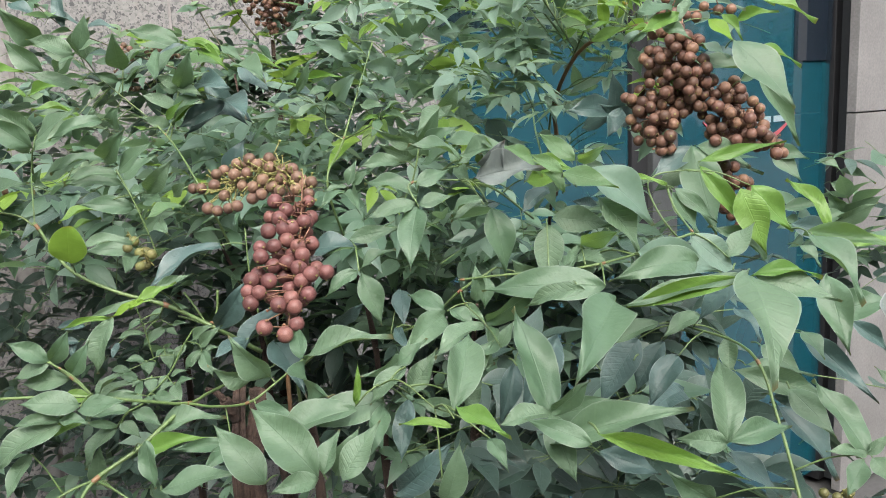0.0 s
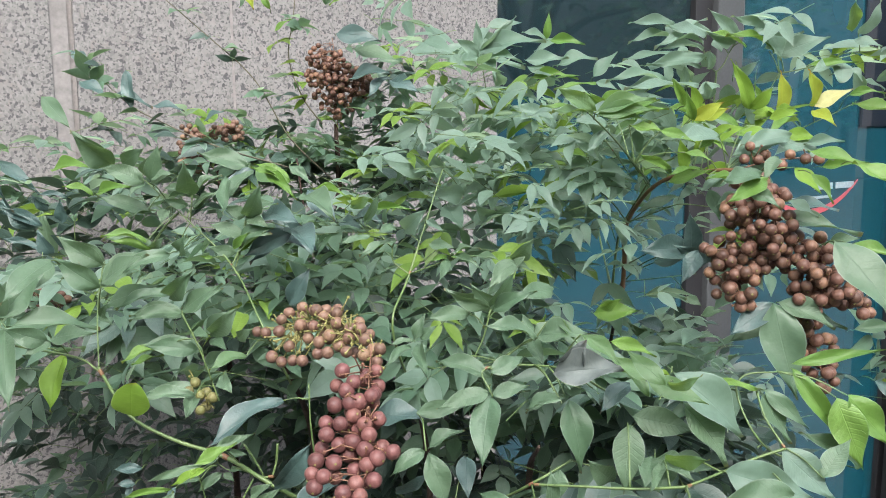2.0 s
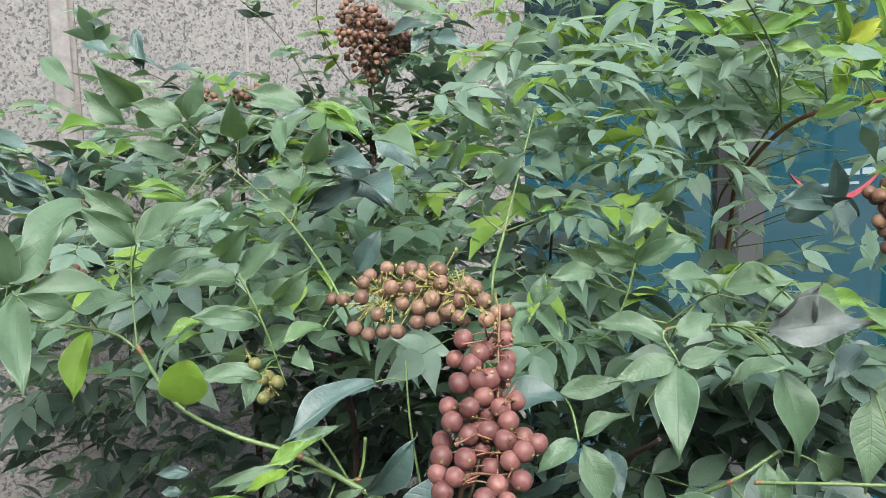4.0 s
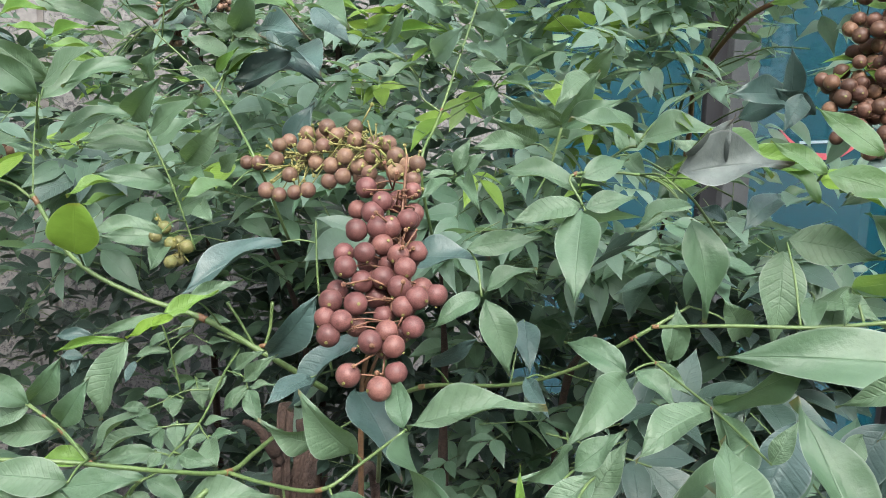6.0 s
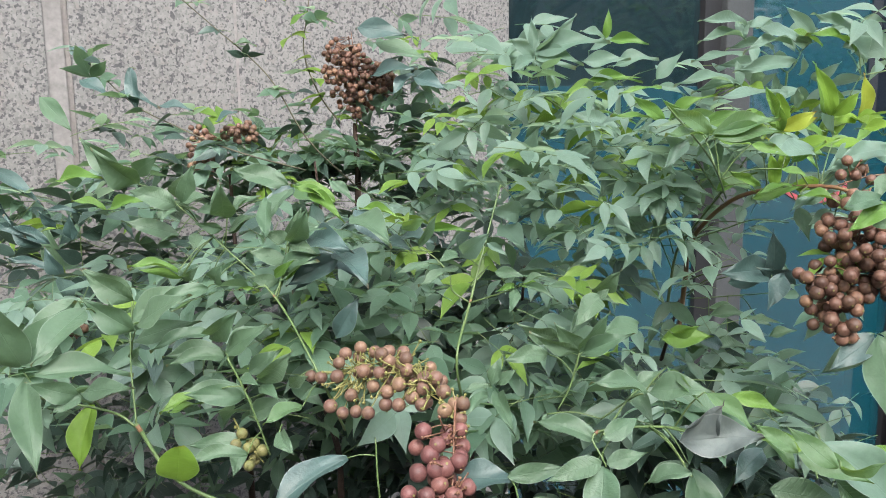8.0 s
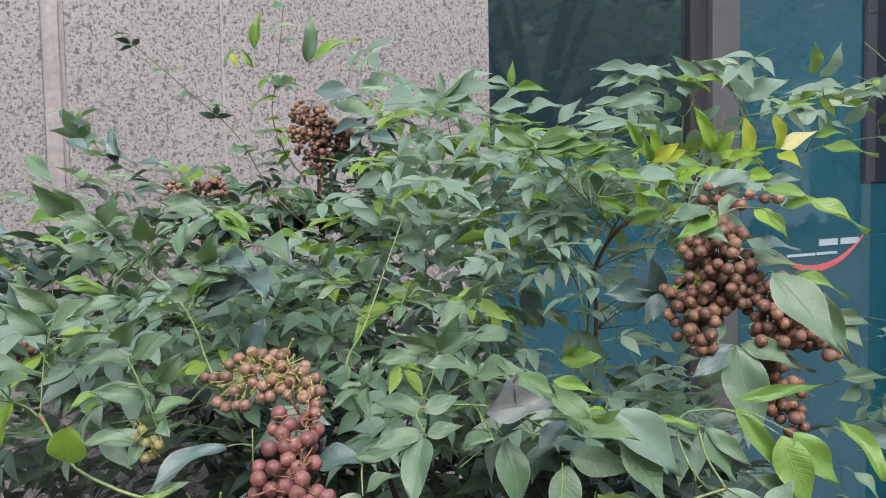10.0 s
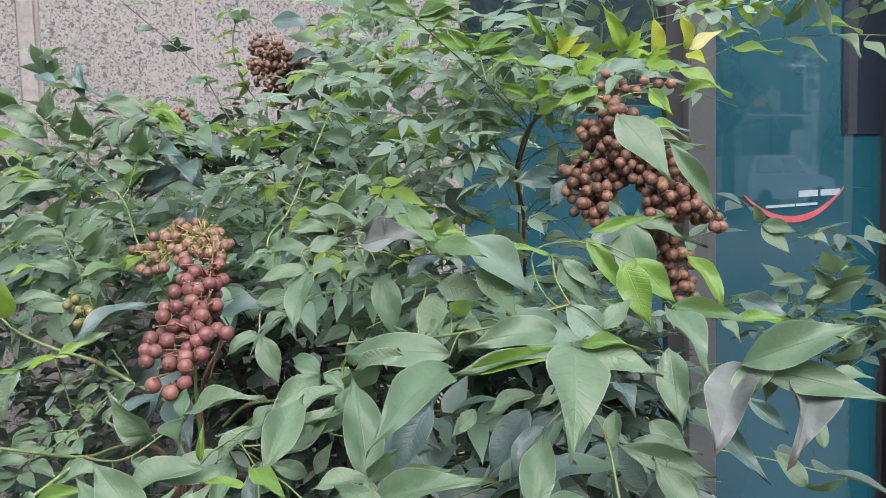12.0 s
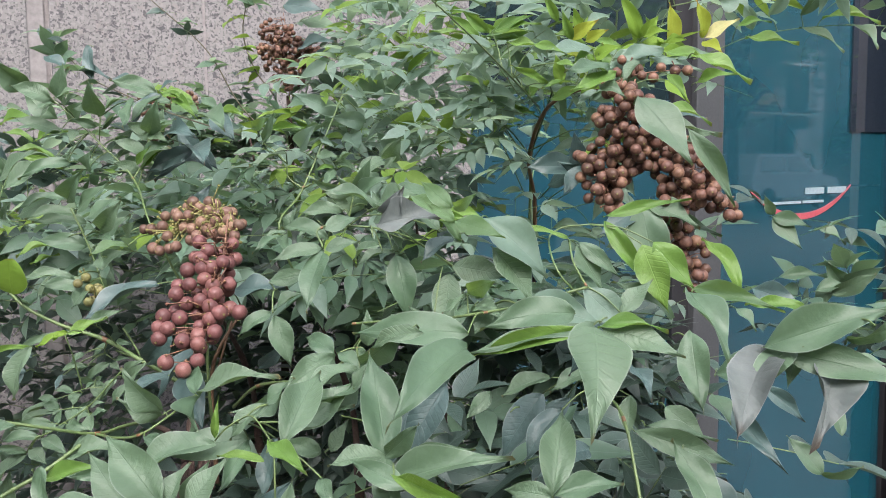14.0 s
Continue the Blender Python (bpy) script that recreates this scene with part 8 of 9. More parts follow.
leaflet(spray_here, (-0.0017, 0.5500, 1.2436), (0.0114, 0.5311, 1.2591), 0.0116, GREEN)
leaflet(spray_here, (-0.0017, 0.5500, 1.2411), (0.0120, 0.5400, 1.2375), 0.0054, GREEN)
leaflet(spray_here, (-0.0005, 0.5300, 1.2444), (-0.0169, 0.5128, 1.2302), 0.0127, GREEN)
spray_here = spray(-0.015, 0.500, 1.223)
leaflet(spray_here, (-0.0150, 0.5000, 1.2228), (-0.0414, 0.4900, 1.2356), 0.0085, GREEN)
leaflet(spray_here, (-0.0150, 0.5000, 1.2228), (-0.0011, 0.4900, 1.2461), 0.0092, GREEN)
leaflet(spray_here, (-0.0136, 0.5000, 1.2212), (0.0110, 0.4900, 1.2349), 0.0099, GREEN)
spray_here = spray(0.008, 0.445, 1.219)
leaflet(spray_here, (0.0080, 0.4450, 1.2188), (-0.0188, 0.4350, 1.2275), 0.0114, GREEN)
leaflet(spray_here, (0.0086, 0.4450, 1.2197), (0.0341, 0.4317, 1.2247), 0.0133, GREEN)
spray_here = spray(-0.040, 0.570, 1.243)
leaflet(spray_here, (-0.0400, 0.5700, 1.2427), (-0.0214, 0.5600, 1.2486), 0.0056, GREEN)
leaflet(spray_here, (-0.0400, 0.5700, 1.2427), (-0.0196, 0.5600, 1.2346), 0.0048, GREEN)
spray_here = spray(-0.025, 0.570, 1.242)
leaflet(spray_here, (-0.0252, 0.5700, 1.2416), (-0.0043, 0.5600, 1.2376), 0.0048, GREEN)
spray_here = spray(0.039, 0.700, 1.233)
leaflet(spray_here, (0.0388, 0.7000, 1.2329), (0.0525, 0.6749, 1.2052), 0.0189, DARK)
spray_here = spray(0.064, 0.660, 1.184)
leaflet(spray_here, (0.0643, 0.6600, 1.1838), (0.0975, 0.6497, 1.1885), 0.0162, LIME)
spray_here = spray(0.124, 0.620, 1.236)
leaflet(spray_here, (0.1323, 0.6200, 1.2381), (0.1175, 0.6050, 1.2178), 0.0140, DARK)
spray_here = spray(0.134, 0.800, 1.171)
leaflet(spray_here, (0.1338, 0.8000, 1.1714), (0.1669, 0.7900, 1.1656), 0.0094, GREEN)
spray_here = spray(0.132, 0.800, 1.136)
leaflet(spray_here, (0.1322, 0.8000, 1.1364), (0.1114, 0.7867, 1.1475), 0.0106, GREEN)
leaflet(spray_here, (0.1349, 0.8000, 1.1337), (0.1740, 0.7900, 1.1391), 0.0130, GREEN)
leaflet(spray_here, (0.1350, 0.8000, 1.1282), (0.1545, 0.7920, 1.1197), 0.0107, GREEN)
spray_here = spray(-0.266, 0.480, 1.208)
leaflet(spray_here, (-0.2660, 0.4800, 1.2077), (-0.2351, 0.4700, 1.2137), 0.0116, GREEN)
leaflet(spray_here, (-0.2678, 0.4800, 1.2060), (-0.2893, 0.4700, 1.2166), 0.0132, GREEN)
leaflet(spray_here, (-0.2662, 0.4800, 1.2060), (-0.2788, 0.4719, 1.1998), 0.0093, GREEN)
spray_here = spray(-0.208, 0.530, 1.212)
leaflet(spray_here, (-0.2079, 0.5300, 1.2116), (-0.2377, 0.5200, 1.2090), 0.0104, GREEN)
leaflet(spray_here, (-0.2078, 0.5300, 1.2127), (-0.1782, 0.5200, 1.2327), 0.0120, GREEN)
spray_here = spray(-0.219, 0.540, 1.222)
leaflet(spray_here, (-0.2190, 0.5400, 1.2221), (-0.2501, 0.5300, 1.2139), 0.0098, GREEN)
leaflet(spray_here, (-0.2191, 0.5400, 1.2203), (-0.1953, 0.5170, 1.2408), 0.0139, GREEN)
spray_here = spray(-0.195, 0.520, 1.191)
leaflet(spray_here, (-0.1953, 0.5200, 1.1914), (-0.2265, 0.5100, 1.1960), 0.0126, GREEN)
spray_here = spray(-0.187, 0.520, 1.201)
leaflet(spray_here, (-0.1870, 0.5200, 1.2008), (-0.1644, 0.5061, 1.2217), 0.0125, GREEN)
leaflet(spray_here, (-0.1861, 0.5200, 1.1980), (-0.1726, 0.5069, 1.1938), 0.0078, GREEN)
spray_here = spray(-0.198, 0.520, 1.201)
leaflet(spray_here, (-0.1983, 0.5200, 1.2014), (-0.1824, 0.5062, 1.2023), 0.0079, GREEN)
spray_here = spray(-0.170, 0.520, 1.198)
leaflet(spray_here, (-0.1702, 0.5200, 1.1981), (-0.1564, 0.5060, 1.2077), 0.0078, GREEN)
spray_here = spray(-0.217, 0.520, 1.191)
leaflet(spray_here, (-0.2166, 0.5200, 1.1913), (-0.2394, 0.5100, 1.1853), 0.0088, LIME)
spray_here = spray(-0.159, 0.500, 1.193)
leaflet(spray_here, (-0.1593, 0.5000, 1.1930), (-0.1770, 0.4861, 1.1884), 0.0120, FRESH)
spray_here = spray(-0.167, 0.480, 1.187)
leaflet(spray_here, (-0.1668, 0.4800, 1.1870), (-0.1559, 0.4617, 1.1824), 0.0094, GREEN)
spray_here = spray(-0.184, 0.480, 1.175)
leaflet(spray_here, (-0.1838, 0.4800, 1.1751), (-0.2126, 0.4700, 1.1754), 0.0089, GREEN)
spray_here = spray(0.166, 0.740, 1.399)
leaflet(spray_here, (0.1661, 0.7400, 1.3991), (0.1273, 0.7300, 1.4048), 0.0086, PALE)
leaflet(spray_here, (0.1670, 0.7400, 1.3978), (0.1880, 0.7300, 1.4009), 0.0097, PALE)
leaflet(spray_here, (0.1685, 0.7400, 1.3955), (0.1722, 0.7300, 1.3842), 0.0108, PALE)
spray_here = spray(0.160, 0.740, 1.387)
leaflet(spray_here, (0.1597, 0.7400, 1.3875), (0.1211, 0.7300, 1.3870), 0.0086, PALE)
spray_here = spray(0.158, 0.740, 1.373)
leaflet(spray_here, (0.1580, 0.7400, 1.3730), (0.1138, 0.7300, 1.3750), 0.0097, PALE)
leaflet(spray_here, (0.1648, 0.7400, 1.3738), (0.1596, 0.7300, 1.3848), 0.0129, PALE)
spray_here = spray(0.164, 0.740, 1.348)
leaflet(spray_here, (0.1644, 0.7400, 1.3477), (0.1605, 0.7300, 1.3610), 0.0145, PALE)
spray_here = spray(0.180, 0.740, 1.346)
leaflet(spray_here, (0.1797, 0.7400, 1.3462), (0.1773, 0.7300, 1.3586), 0.0140, PALE)
spray_here = spray(0.203, 0.700, 1.395)
leaflet(spray_here, (0.2029, 0.7000, 1.3954), (0.1675, 0.6900, 1.4081), 0.0104, PALE)
leaflet(spray_here, (0.2025, 0.7000, 1.4038), (0.2236, 0.6878, 1.4000), 0.0135, PALE)
leaflet(spray_here, (0.2008, 0.7000, 1.3954), (0.2008, 0.6754, 1.3744), 0.0145, PALE)
spray_here = spray(0.208, 0.700, 1.380)
leaflet(spray_here, (0.2079, 0.7000, 1.3805), (0.2416, 0.6900, 1.3918), 0.0176, PALE)
leaflet(spray_here, (0.2036, 0.7000, 1.3818), (0.1639, 0.6900, 1.3939), 0.0093, LIME)
spray_here = spray(0.255, 0.700, 1.374)
leaflet(spray_here, (0.2551, 0.7000, 1.3736), (0.2520, 0.6900, 1.3573), 0.0148, PALE)
leaflet(spray_here, (0.2596, 0.7000, 1.3693), (0.2684, 0.6920, 1.3577), 0.0085, PALE)
spray_here = spray(0.266, 0.700, 1.395)
leaflet(spray_here, (0.2665, 0.7000, 1.3946), (0.2772, 0.6900, 1.4181), 0.0128, PALE)
leaflet(spray_here, (0.2625, 0.7000, 1.3904), (0.2803, 0.6900, 1.3843), 0.0107, PALE)
leaflet(spray_here, (0.2600, 0.7000, 1.3968), (0.2559, 0.6833, 1.4175), 0.0139, FRESH)
spray_here = spray(0.230, 0.700, 1.372)
leaflet(spray_here, (0.2297, 0.7000, 1.3717), (0.2636, 0.6900, 1.3728), 0.0063, LIME)
spray_here = spray(0.261, 0.700, 1.348)
leaflet(spray_here, (0.2610, 0.7000, 1.3479), (0.2852, 0.6900, 1.3494), 0.0074, LIME)
spray_here = spray(0.157, 0.620, 1.321)
leaflet(spray_here, (0.1573, 0.6200, 1.3210), (0.1788, 0.6100, 1.3209), 0.0081, YELLOW)
spray_here = spray(0.188, 0.620, 1.321)
leaflet(spray_here, (0.1878, 0.6200, 1.3208), (0.2071, 0.6100, 1.3166), 0.0101, YELLOW)
leaflet(spray_here, (0.1883, 0.6100, 1.3190), (0.1518, 0.6000, 1.3126), 0.0144, PALE)
spray_here = spray(0.176, 0.620, 1.330)
leaflet(spray_here, (0.1759, 0.6200, 1.3305), (0.1920, 0.6100, 1.3329), 0.0082, YELLOW)
spray_here = spray(0.198, 0.610, 1.313)
leaflet(spray_here, (0.1979, 0.6100, 1.3132), (0.2199, 0.6000, 1.3152), 0.0082, PALE)
spray_here = spray(-0.167, 0.465, 1.115)
leaflet(spray_here, (-0.1672, 0.4652, 1.1150), (-0.1768, 0.4618, 1.1201), 0.0064, GREEN)
leaflet(spray_here, (-0.1657, 0.4652, 1.1151), (-0.1624, 0.4610, 1.1028), 0.0074, GREEN)
leaflet(spray_here, (-0.1665, 0.4652, 1.1151), (-0.1698, 0.4592, 1.1122), 0.0048, GREEN)
leaflet(spray_here, (-0.1672, 0.4676, 1.1157), (-0.1611, 0.4639, 1.1187), 0.0032, GREEN)
leaflet(spray_here, (-0.1653, 0.4640, 1.1148), (-0.1584, 0.4610, 1.1144), 0.0026, GREEN)
spray_here = spray(-0.155, 0.468, 1.116)
leaflet(spray_here, (-0.1545, 0.4680, 1.1162), (-0.1636, 0.4650, 1.1045), 0.0063, GREEN)
leaflet(spray_here, (-0.1520, 0.4720, 1.1175), (-0.1372, 0.4690, 1.1277), 0.0059, GREEN)
leaflet(spray_here, (-0.1528, 0.4720, 1.1174), (-0.1471, 0.4690, 1.1154), 0.0027, GREEN)
spray_here = spray(-0.146, 0.464, 1.116)
leaflet(spray_here, (-0.1459, 0.4644, 1.1155), (-0.1307, 0.4614, 1.1286), 0.0068, GREEN)
leaflet(spray_here, (-0.1428, 0.4600, 1.1145), (-0.1303, 0.4570, 1.1172), 0.0041, GREEN)
leaflet(spray_here, (-0.1438, 0.4612, 1.1148), (-0.1536, 0.4582, 1.1037), 0.0057, GREEN)
leaflet(spray_here, (-0.1430, 0.4580, 1.1140), (-0.1491, 0.4550, 1.1059), 0.0036, GREEN)
leaflet(spray_here, (-0.1423, 0.4580, 1.1140), (-0.1354, 0.4511, 1.1019), 0.0087, GREEN)
spray_here = spray(-0.174, 0.453, 1.112)
leaflet(spray_here, (-0.1740, 0.4532, 1.1118), (-0.1839, 0.4502, 1.1135), 0.0057, GREEN)
leaflet(spray_here, (-0.1728, 0.4532, 1.1118), (-0.1681, 0.4425, 1.1066), 0.0073, GREEN)
spray_here = spray(-0.167, 0.451, 1.112)
leaflet(spray_here, (-0.1669, 0.4508, 1.1115), (-0.1683, 0.4415, 1.1070), 0.0067, GREEN)
spray_here = spray(-0.180, 0.445, 1.110)
leaflet(spray_here, (-0.1803, 0.4452, 1.1098), (-0.1895, 0.4422, 1.1107), 0.0046, GREEN)
leaflet(spray_here, (-0.1794, 0.4452, 1.1099), (-0.1809, 0.4391, 1.1068), 0.0046, GREEN)
leaflet(spray_here, (-0.1797, 0.4436, 1.1095), (-0.2010, 0.4406, 1.0912), 0.0067, GREEN)
spray_here = spray(-0.171, 0.433, 1.108)
leaflet(spray_here, (-0.1708, 0.4332, 1.1080), (-0.1799, 0.4300, 1.1112), 0.0060, GREEN)
leaflet(spray_here, (-0.1688, 0.4308, 1.1077), (-0.1723, 0.4266, 1.1055), 0.0039, GREEN)
leaflet(spray_here, (-0.1699, 0.4308, 1.1076), (-0.1944, 0.4278, 1.0956), 0.0064, GREEN)
leaflet(spray_here, (-0.1696, 0.4300, 1.1075), (-0.1655, 0.4213, 1.1024), 0.0064, GREEN)
spray_here = spray(-0.165, 0.414, 1.106)
leaflet(spray_here, (-0.1647, 0.4140, 1.1057), (-0.1864, 0.4110, 1.1023), 0.0071, GREEN)
leaflet(spray_here, (-0.1618, 0.4128, 1.1057), (-0.1667, 0.4095, 1.1012), 0.0047, GREEN)
spray_here = spray(-0.164, 0.435, 1.109)
leaflet(spray_here, (-0.1645, 0.4352, 1.1085), (-0.1627, 0.4281, 1.0999), 0.0069, GREEN)
spray_here = spray(-0.155, 0.434, 1.109)
leaflet(spray_here, (-0.1553, 0.4340, 1.1087), (-0.1603, 0.4310, 1.1040), 0.0044, GREEN)
leaflet(spray_here, (-0.1535, 0.4340, 1.1087), (-0.1426, 0.4310, 1.1126), 0.0039, GREEN)
spray_here = spray(-0.148, 0.425, 1.108)
leaflet(spray_here, (-0.1481, 0.4252, 1.1076), (-0.1370, 0.4222, 1.1109), 0.0043, GREEN)
leaflet(spray_here, (-0.1496, 0.4252, 1.1076), (-0.1563, 0.4222, 1.1023), 0.0052, GREEN)
leaflet(spray_here, (-0.1481, 0.4236, 1.1074), (-0.1412, 0.4116, 1.1016), 0.0095, GREEN)
spray_here = spray(-0.155, 0.412, 1.106)
leaflet(spray_here, (-0.1550, 0.4116, 1.1059), (-0.1408, 0.4086, 1.1035), 0.0069, GREEN)
leaflet(spray_here, (-0.1568, 0.4108, 1.1057), (-0.1549, 0.4026, 1.1039), 0.0051, GREEN)
spray_here = spray(-0.163, 0.400, 1.102)
leaflet(spray_here, (-0.1629, 0.4000, 1.1020), (-0.1470, 0.3970, 1.0943), 0.0077, GREEN)
spray_here = spray(-0.181, 0.510, 1.129)
leaflet(spray_here, (-0.1813, 0.5100, 1.1286), (-0.1895, 0.5070, 1.1204), 0.0059, GREEN)
leaflet(spray_here, (-0.1760, 0.5100, 1.1287), (-0.1625, 0.5070, 1.1286), 0.0047, GREEN)
spray_here = spray(-0.176, 0.510, 1.118)
leaflet(spray_here, (-0.1755, 0.5100, 1.1177), (-0.1633, 0.5070, 1.1190), 0.0035, GREEN)
leaflet(spray_here, (-0.1804, 0.5100, 1.1156), (-0.1956, 0.5070, 1.1033), 0.0065, GREEN)
leaflet(spray_here, (-0.1791, 0.5100, 1.1157), (-0.1715, 0.5069, 1.1113), 0.0047, GREEN)
spray_here = spray(-0.191, 0.500, 1.124)
leaflet(spray_here, (-0.1913, 0.5000, 1.1243), (-0.1991, 0.4970, 1.1182), 0.0047, GREEN)
spray_here = spray(-0.190, 0.500, 1.116)
leaflet(spray_here, (-0.1903, 0.5000, 1.1157), (-0.2064, 0.4970, 1.1134), 0.0053, GREEN)
spray_here = spray(-0.206, 0.500, 1.110)
leaflet(spray_here, (-0.2065, 0.5000, 1.1102), (-0.2110, 0.4970, 1.1002), 0.0060, DARK)
spray_here = spray(-0.226, 0.500, 1.122)
leaflet(spray_here, (-0.2258, 0.5000, 1.1219), (-0.2428, 0.4970, 1.1222), 0.0066, DARK)
spray_here = spray(-0.231, 0.500, 1.112)
leaflet(spray_here, (-0.2311, 0.5000, 1.1116), (-0.2408, 0.4970, 1.1128), 0.0055, DARK)
leaflet(spray_here, (-0.2330, 0.5000, 1.1121), (-0.2362, 0.4970, 1.1021), 0.0043, DARK)
spray_here = spray(-0.172, 0.410, 1.148)
leaflet(spray_here, (-0.1719, 0.4100, 1.1480), (-0.1810, 0.4070, 1.1199), 0.0144, GREEN)
leaflet(spray_here, (-0.1762, 0.4200, 1.1456), (-0.2013, 0.4170, 1.1415), 0.0037, LIME)
spray_here = spray(-0.162, 0.430, 1.152)
leaflet(spray_here, (-0.1624, 0.4300, 1.1522), (-0.1792, 0.4270, 1.1443), 0.0056, YELLOW)
leaflet(spray_here, (-0.1662, 0.4300, 1.1527), (-0.1693, 0.4270, 1.1472), 0.0038, YELLOW)
leaflet(spray_here, (-0.1672, 0.4400, 1.1502), (-0.1982, 0.4370, 1.1412), 0.0048, GREEN)
spray_here = spray(-0.203, 0.400, 1.128)
leaflet(spray_here, (-0.2025, 0.4000, 1.1283), (-0.1884, 0.3970, 1.1467), 0.0102, GREEN)
leaflet(spray_here, (-0.1941, 0.3850, 1.1340), (-0.2118, 0.3820, 1.1451), 0.0109, GREEN)
leaflet(spray_here, (-0.1942, 0.3850, 1.1332), (-0.2106, 0.3820, 1.1267), 0.0088, GREEN)
spray_here = spray(-0.187, 0.390, 1.125)
leaflet(spray_here, (-0.1866, 0.3900, 1.1252), (-0.1745, 0.3870, 1.1431), 0.0093, GREEN)
leaflet(spray_here, (-0.1872, 0.3900, 1.1236), (-0.2102, 0.3870, 1.1225), 0.0107, GREEN)
spray_here = spray(-0.178, 0.390, 1.114)
leaflet(spray_here, (-0.1781, 0.3900, 1.1136), (-0.1928, 0.3870, 1.1142), 0.0076, LIME)
spray_here = spray(-0.170, 0.360, 1.120)
leaflet(spray_here, (-0.1702, 0.3600, 1.1205), (-0.1968, 0.3570, 1.1230), 0.0120, GREEN)
leaflet(spray_here, (-0.1713, 0.3600, 1.1183), (-0.1472, 0.3570, 1.1227), 0.0093, GREEN)
spray_here = spray(-0.093, 0.460, 1.139)
leaflet(spray_here, (-0.0932, 0.4600, 1.1386), (-0.1258, 0.4570, 1.1059), 0.0152, DARK)
spray_here = spray(0.082, 0.700, 1.322)
leaflet(spray_here, (0.0819, 0.7000, 1.3221), (0.1293, 0.6960, 1.3280), 0.0088, LIME)
spray_here = spray(0.102, 0.700, 1.303)
leaflet(spray_here, (0.1023, 0.7000, 1.3029), (0.1257, 0.6960, 1.2919), 0.0088, LIME)
spray_here = spray(0.067, 0.700, 1.287)
leaflet(spray_here, (0.0671, 0.7000, 1.2874), (0.0999, 0.6960, 1.2831), 0.0078, LIME)
spray_here = spray(0.124, 0.700, 1.314)
leaflet(spray_here, (0.1240, 0.7000, 1.3139), (0.1501, 0.6828, 1.3205), 0.0187, PALE)
spray_here = spray(0.072, 0.700, 1.290)
leaflet(spray_here, (0.0724, 0.7000, 1.2897), (0.0561, 0.6773, 1.2670), 0.0185, PALE)
spray_here = spray(0.053, 0.700, 1.321)
leaflet(spray_here, (0.0532, 0.7000, 1.3209), (0.0724, 0.6960, 1.3296), 0.0087, PALE)
spray_here = spray(0.045, 0.700, 1.296)
leaflet(spray_here, (0.0447, 0.7000, 1.2965), (0.0711, 0.6960, 1.2877), 0.0068, PALE)
spray_here = spray(0.078, 0.700, 1.314)
leaflet(spray_here, (0.0777, 0.7000, 1.3142), (0.0972, 0.6960, 1.3031), 0.0088, PALE)
spray_here = spray(0.107, 0.700, 1.309)
leaflet(spray_here, (0.1066, 0.7000, 1.3087), (0.1339, 0.6960, 1.3192), 0.0108, PALE)
spray_here = spray(0.047, 0.700, 1.317)
leaflet(spray_here, (0.0466, 0.7000, 1.3165), (0.0620, 0.6960, 1.2966), 0.0106, PALE)
spray_here = spray(0.141, 0.640, 1.323)
leaflet(spray_here, (0.1412, 0.6400, 1.3229), (0.1603, 0.6360, 1.3129), 0.0109, LIME)
spray_here = spray(0.159, 0.640, 1.319)
leaflet(spray_here, (0.1592, 0.6400, 1.3188), (0.1854, 0.6360, 1.3219), 0.0091, LIME)
spray_here = spray(0.160, 0.620, 1.305)
leaflet(spray_here, (0.1599, 0.6200, 1.3054), (0.1898, 0.6160, 1.3151), 0.0133, PALE)
spray_here = spray(0.172, 0.620, 1.292)
leaflet(spray_here, (0.1720, 0.6200, 1.2917), (0.1585, 0.5972, 1.3100), 0.0152, PALE)
spray_here = spray(0.138, 0.620, 1.282)
leaflet(spray_here, (0.1377, 0.6200, 1.2820), (0.1453, 0.6160, 1.2598), 0.0114, PALE)
spray_here = spray(0.153, 0.600, 1.278)
leaflet(spray_here, (0.1526, 0.6000, 1.2777), (0.1529, 0.5815, 1.2637), 0.0129, PALE)
spray_here = spray(0.146, 0.600, 1.285)
leaflet(spray_here, (0.1455, 0.6000, 1.2854), (0.1866, 0.5960, 1.2780), 0.0111, LIME)
spray_here = spray(0.171, 0.560, 1.279)
leaflet(spray_here, (0.1712, 0.5600, 1.2793), (0.1892, 0.5558, 1.2691), 0.0122, PALE)
spray_here = spray(0.077, 0.720, 1.168)
leaflet(spray_here, (0.0766, 0.7200, 1.1679), (0.1086, 0.7160, 1.1738), 0.0154, GREEN)
spray_here = spray(0.114, 0.720, 1.185)
leaflet(spray_here, (0.1137, 0.7200, 1.1850), (0.1477, 0.7160, 1.1836), 0.0113, GREEN)
spray_here = spray(0.149, 0.720, 1.185)
leaflet(spray_here, (0.1486, 0.7200, 1.1852), (0.1599, 0.7144, 1.1783), 0.0083, GREEN)
spray_here = spray(0.161, 0.720, 1.168)
leaflet(spray_here, (0.1608, 0.7200, 1.1684), (0.1803, 0.7160, 1.1742), 0.0105, GREEN)
spray_here = spray(0.074, 0.680, 1.156)
leaflet(spray_here, (0.0466, 0.4500, 1.2163), (0.0696, 0.4460, 1.2095), 0.0070, LIME)
spray_here = spray(0.097, 0.600, 1.155)
leaflet(spray_here, (0.0593, 0.4100, 1.2119), (0.0721, 0.4060, 1.2073), 0.0076, YELLOW)
spray_here = spray(0.081, 0.600, 1.159)
leaflet(spray_here, (0.0409, 0.4100, 1.2139), (0.0663, 0.4060, 1.2121), 0.0046, LIME)
spray_here = spray(0.179, 0.600, 1.196)
leaflet(spray_here, (0.1791, 0.6000, 1.1961), (0.1482, 0.5960, 1.1785), 0.0186, GREEN)
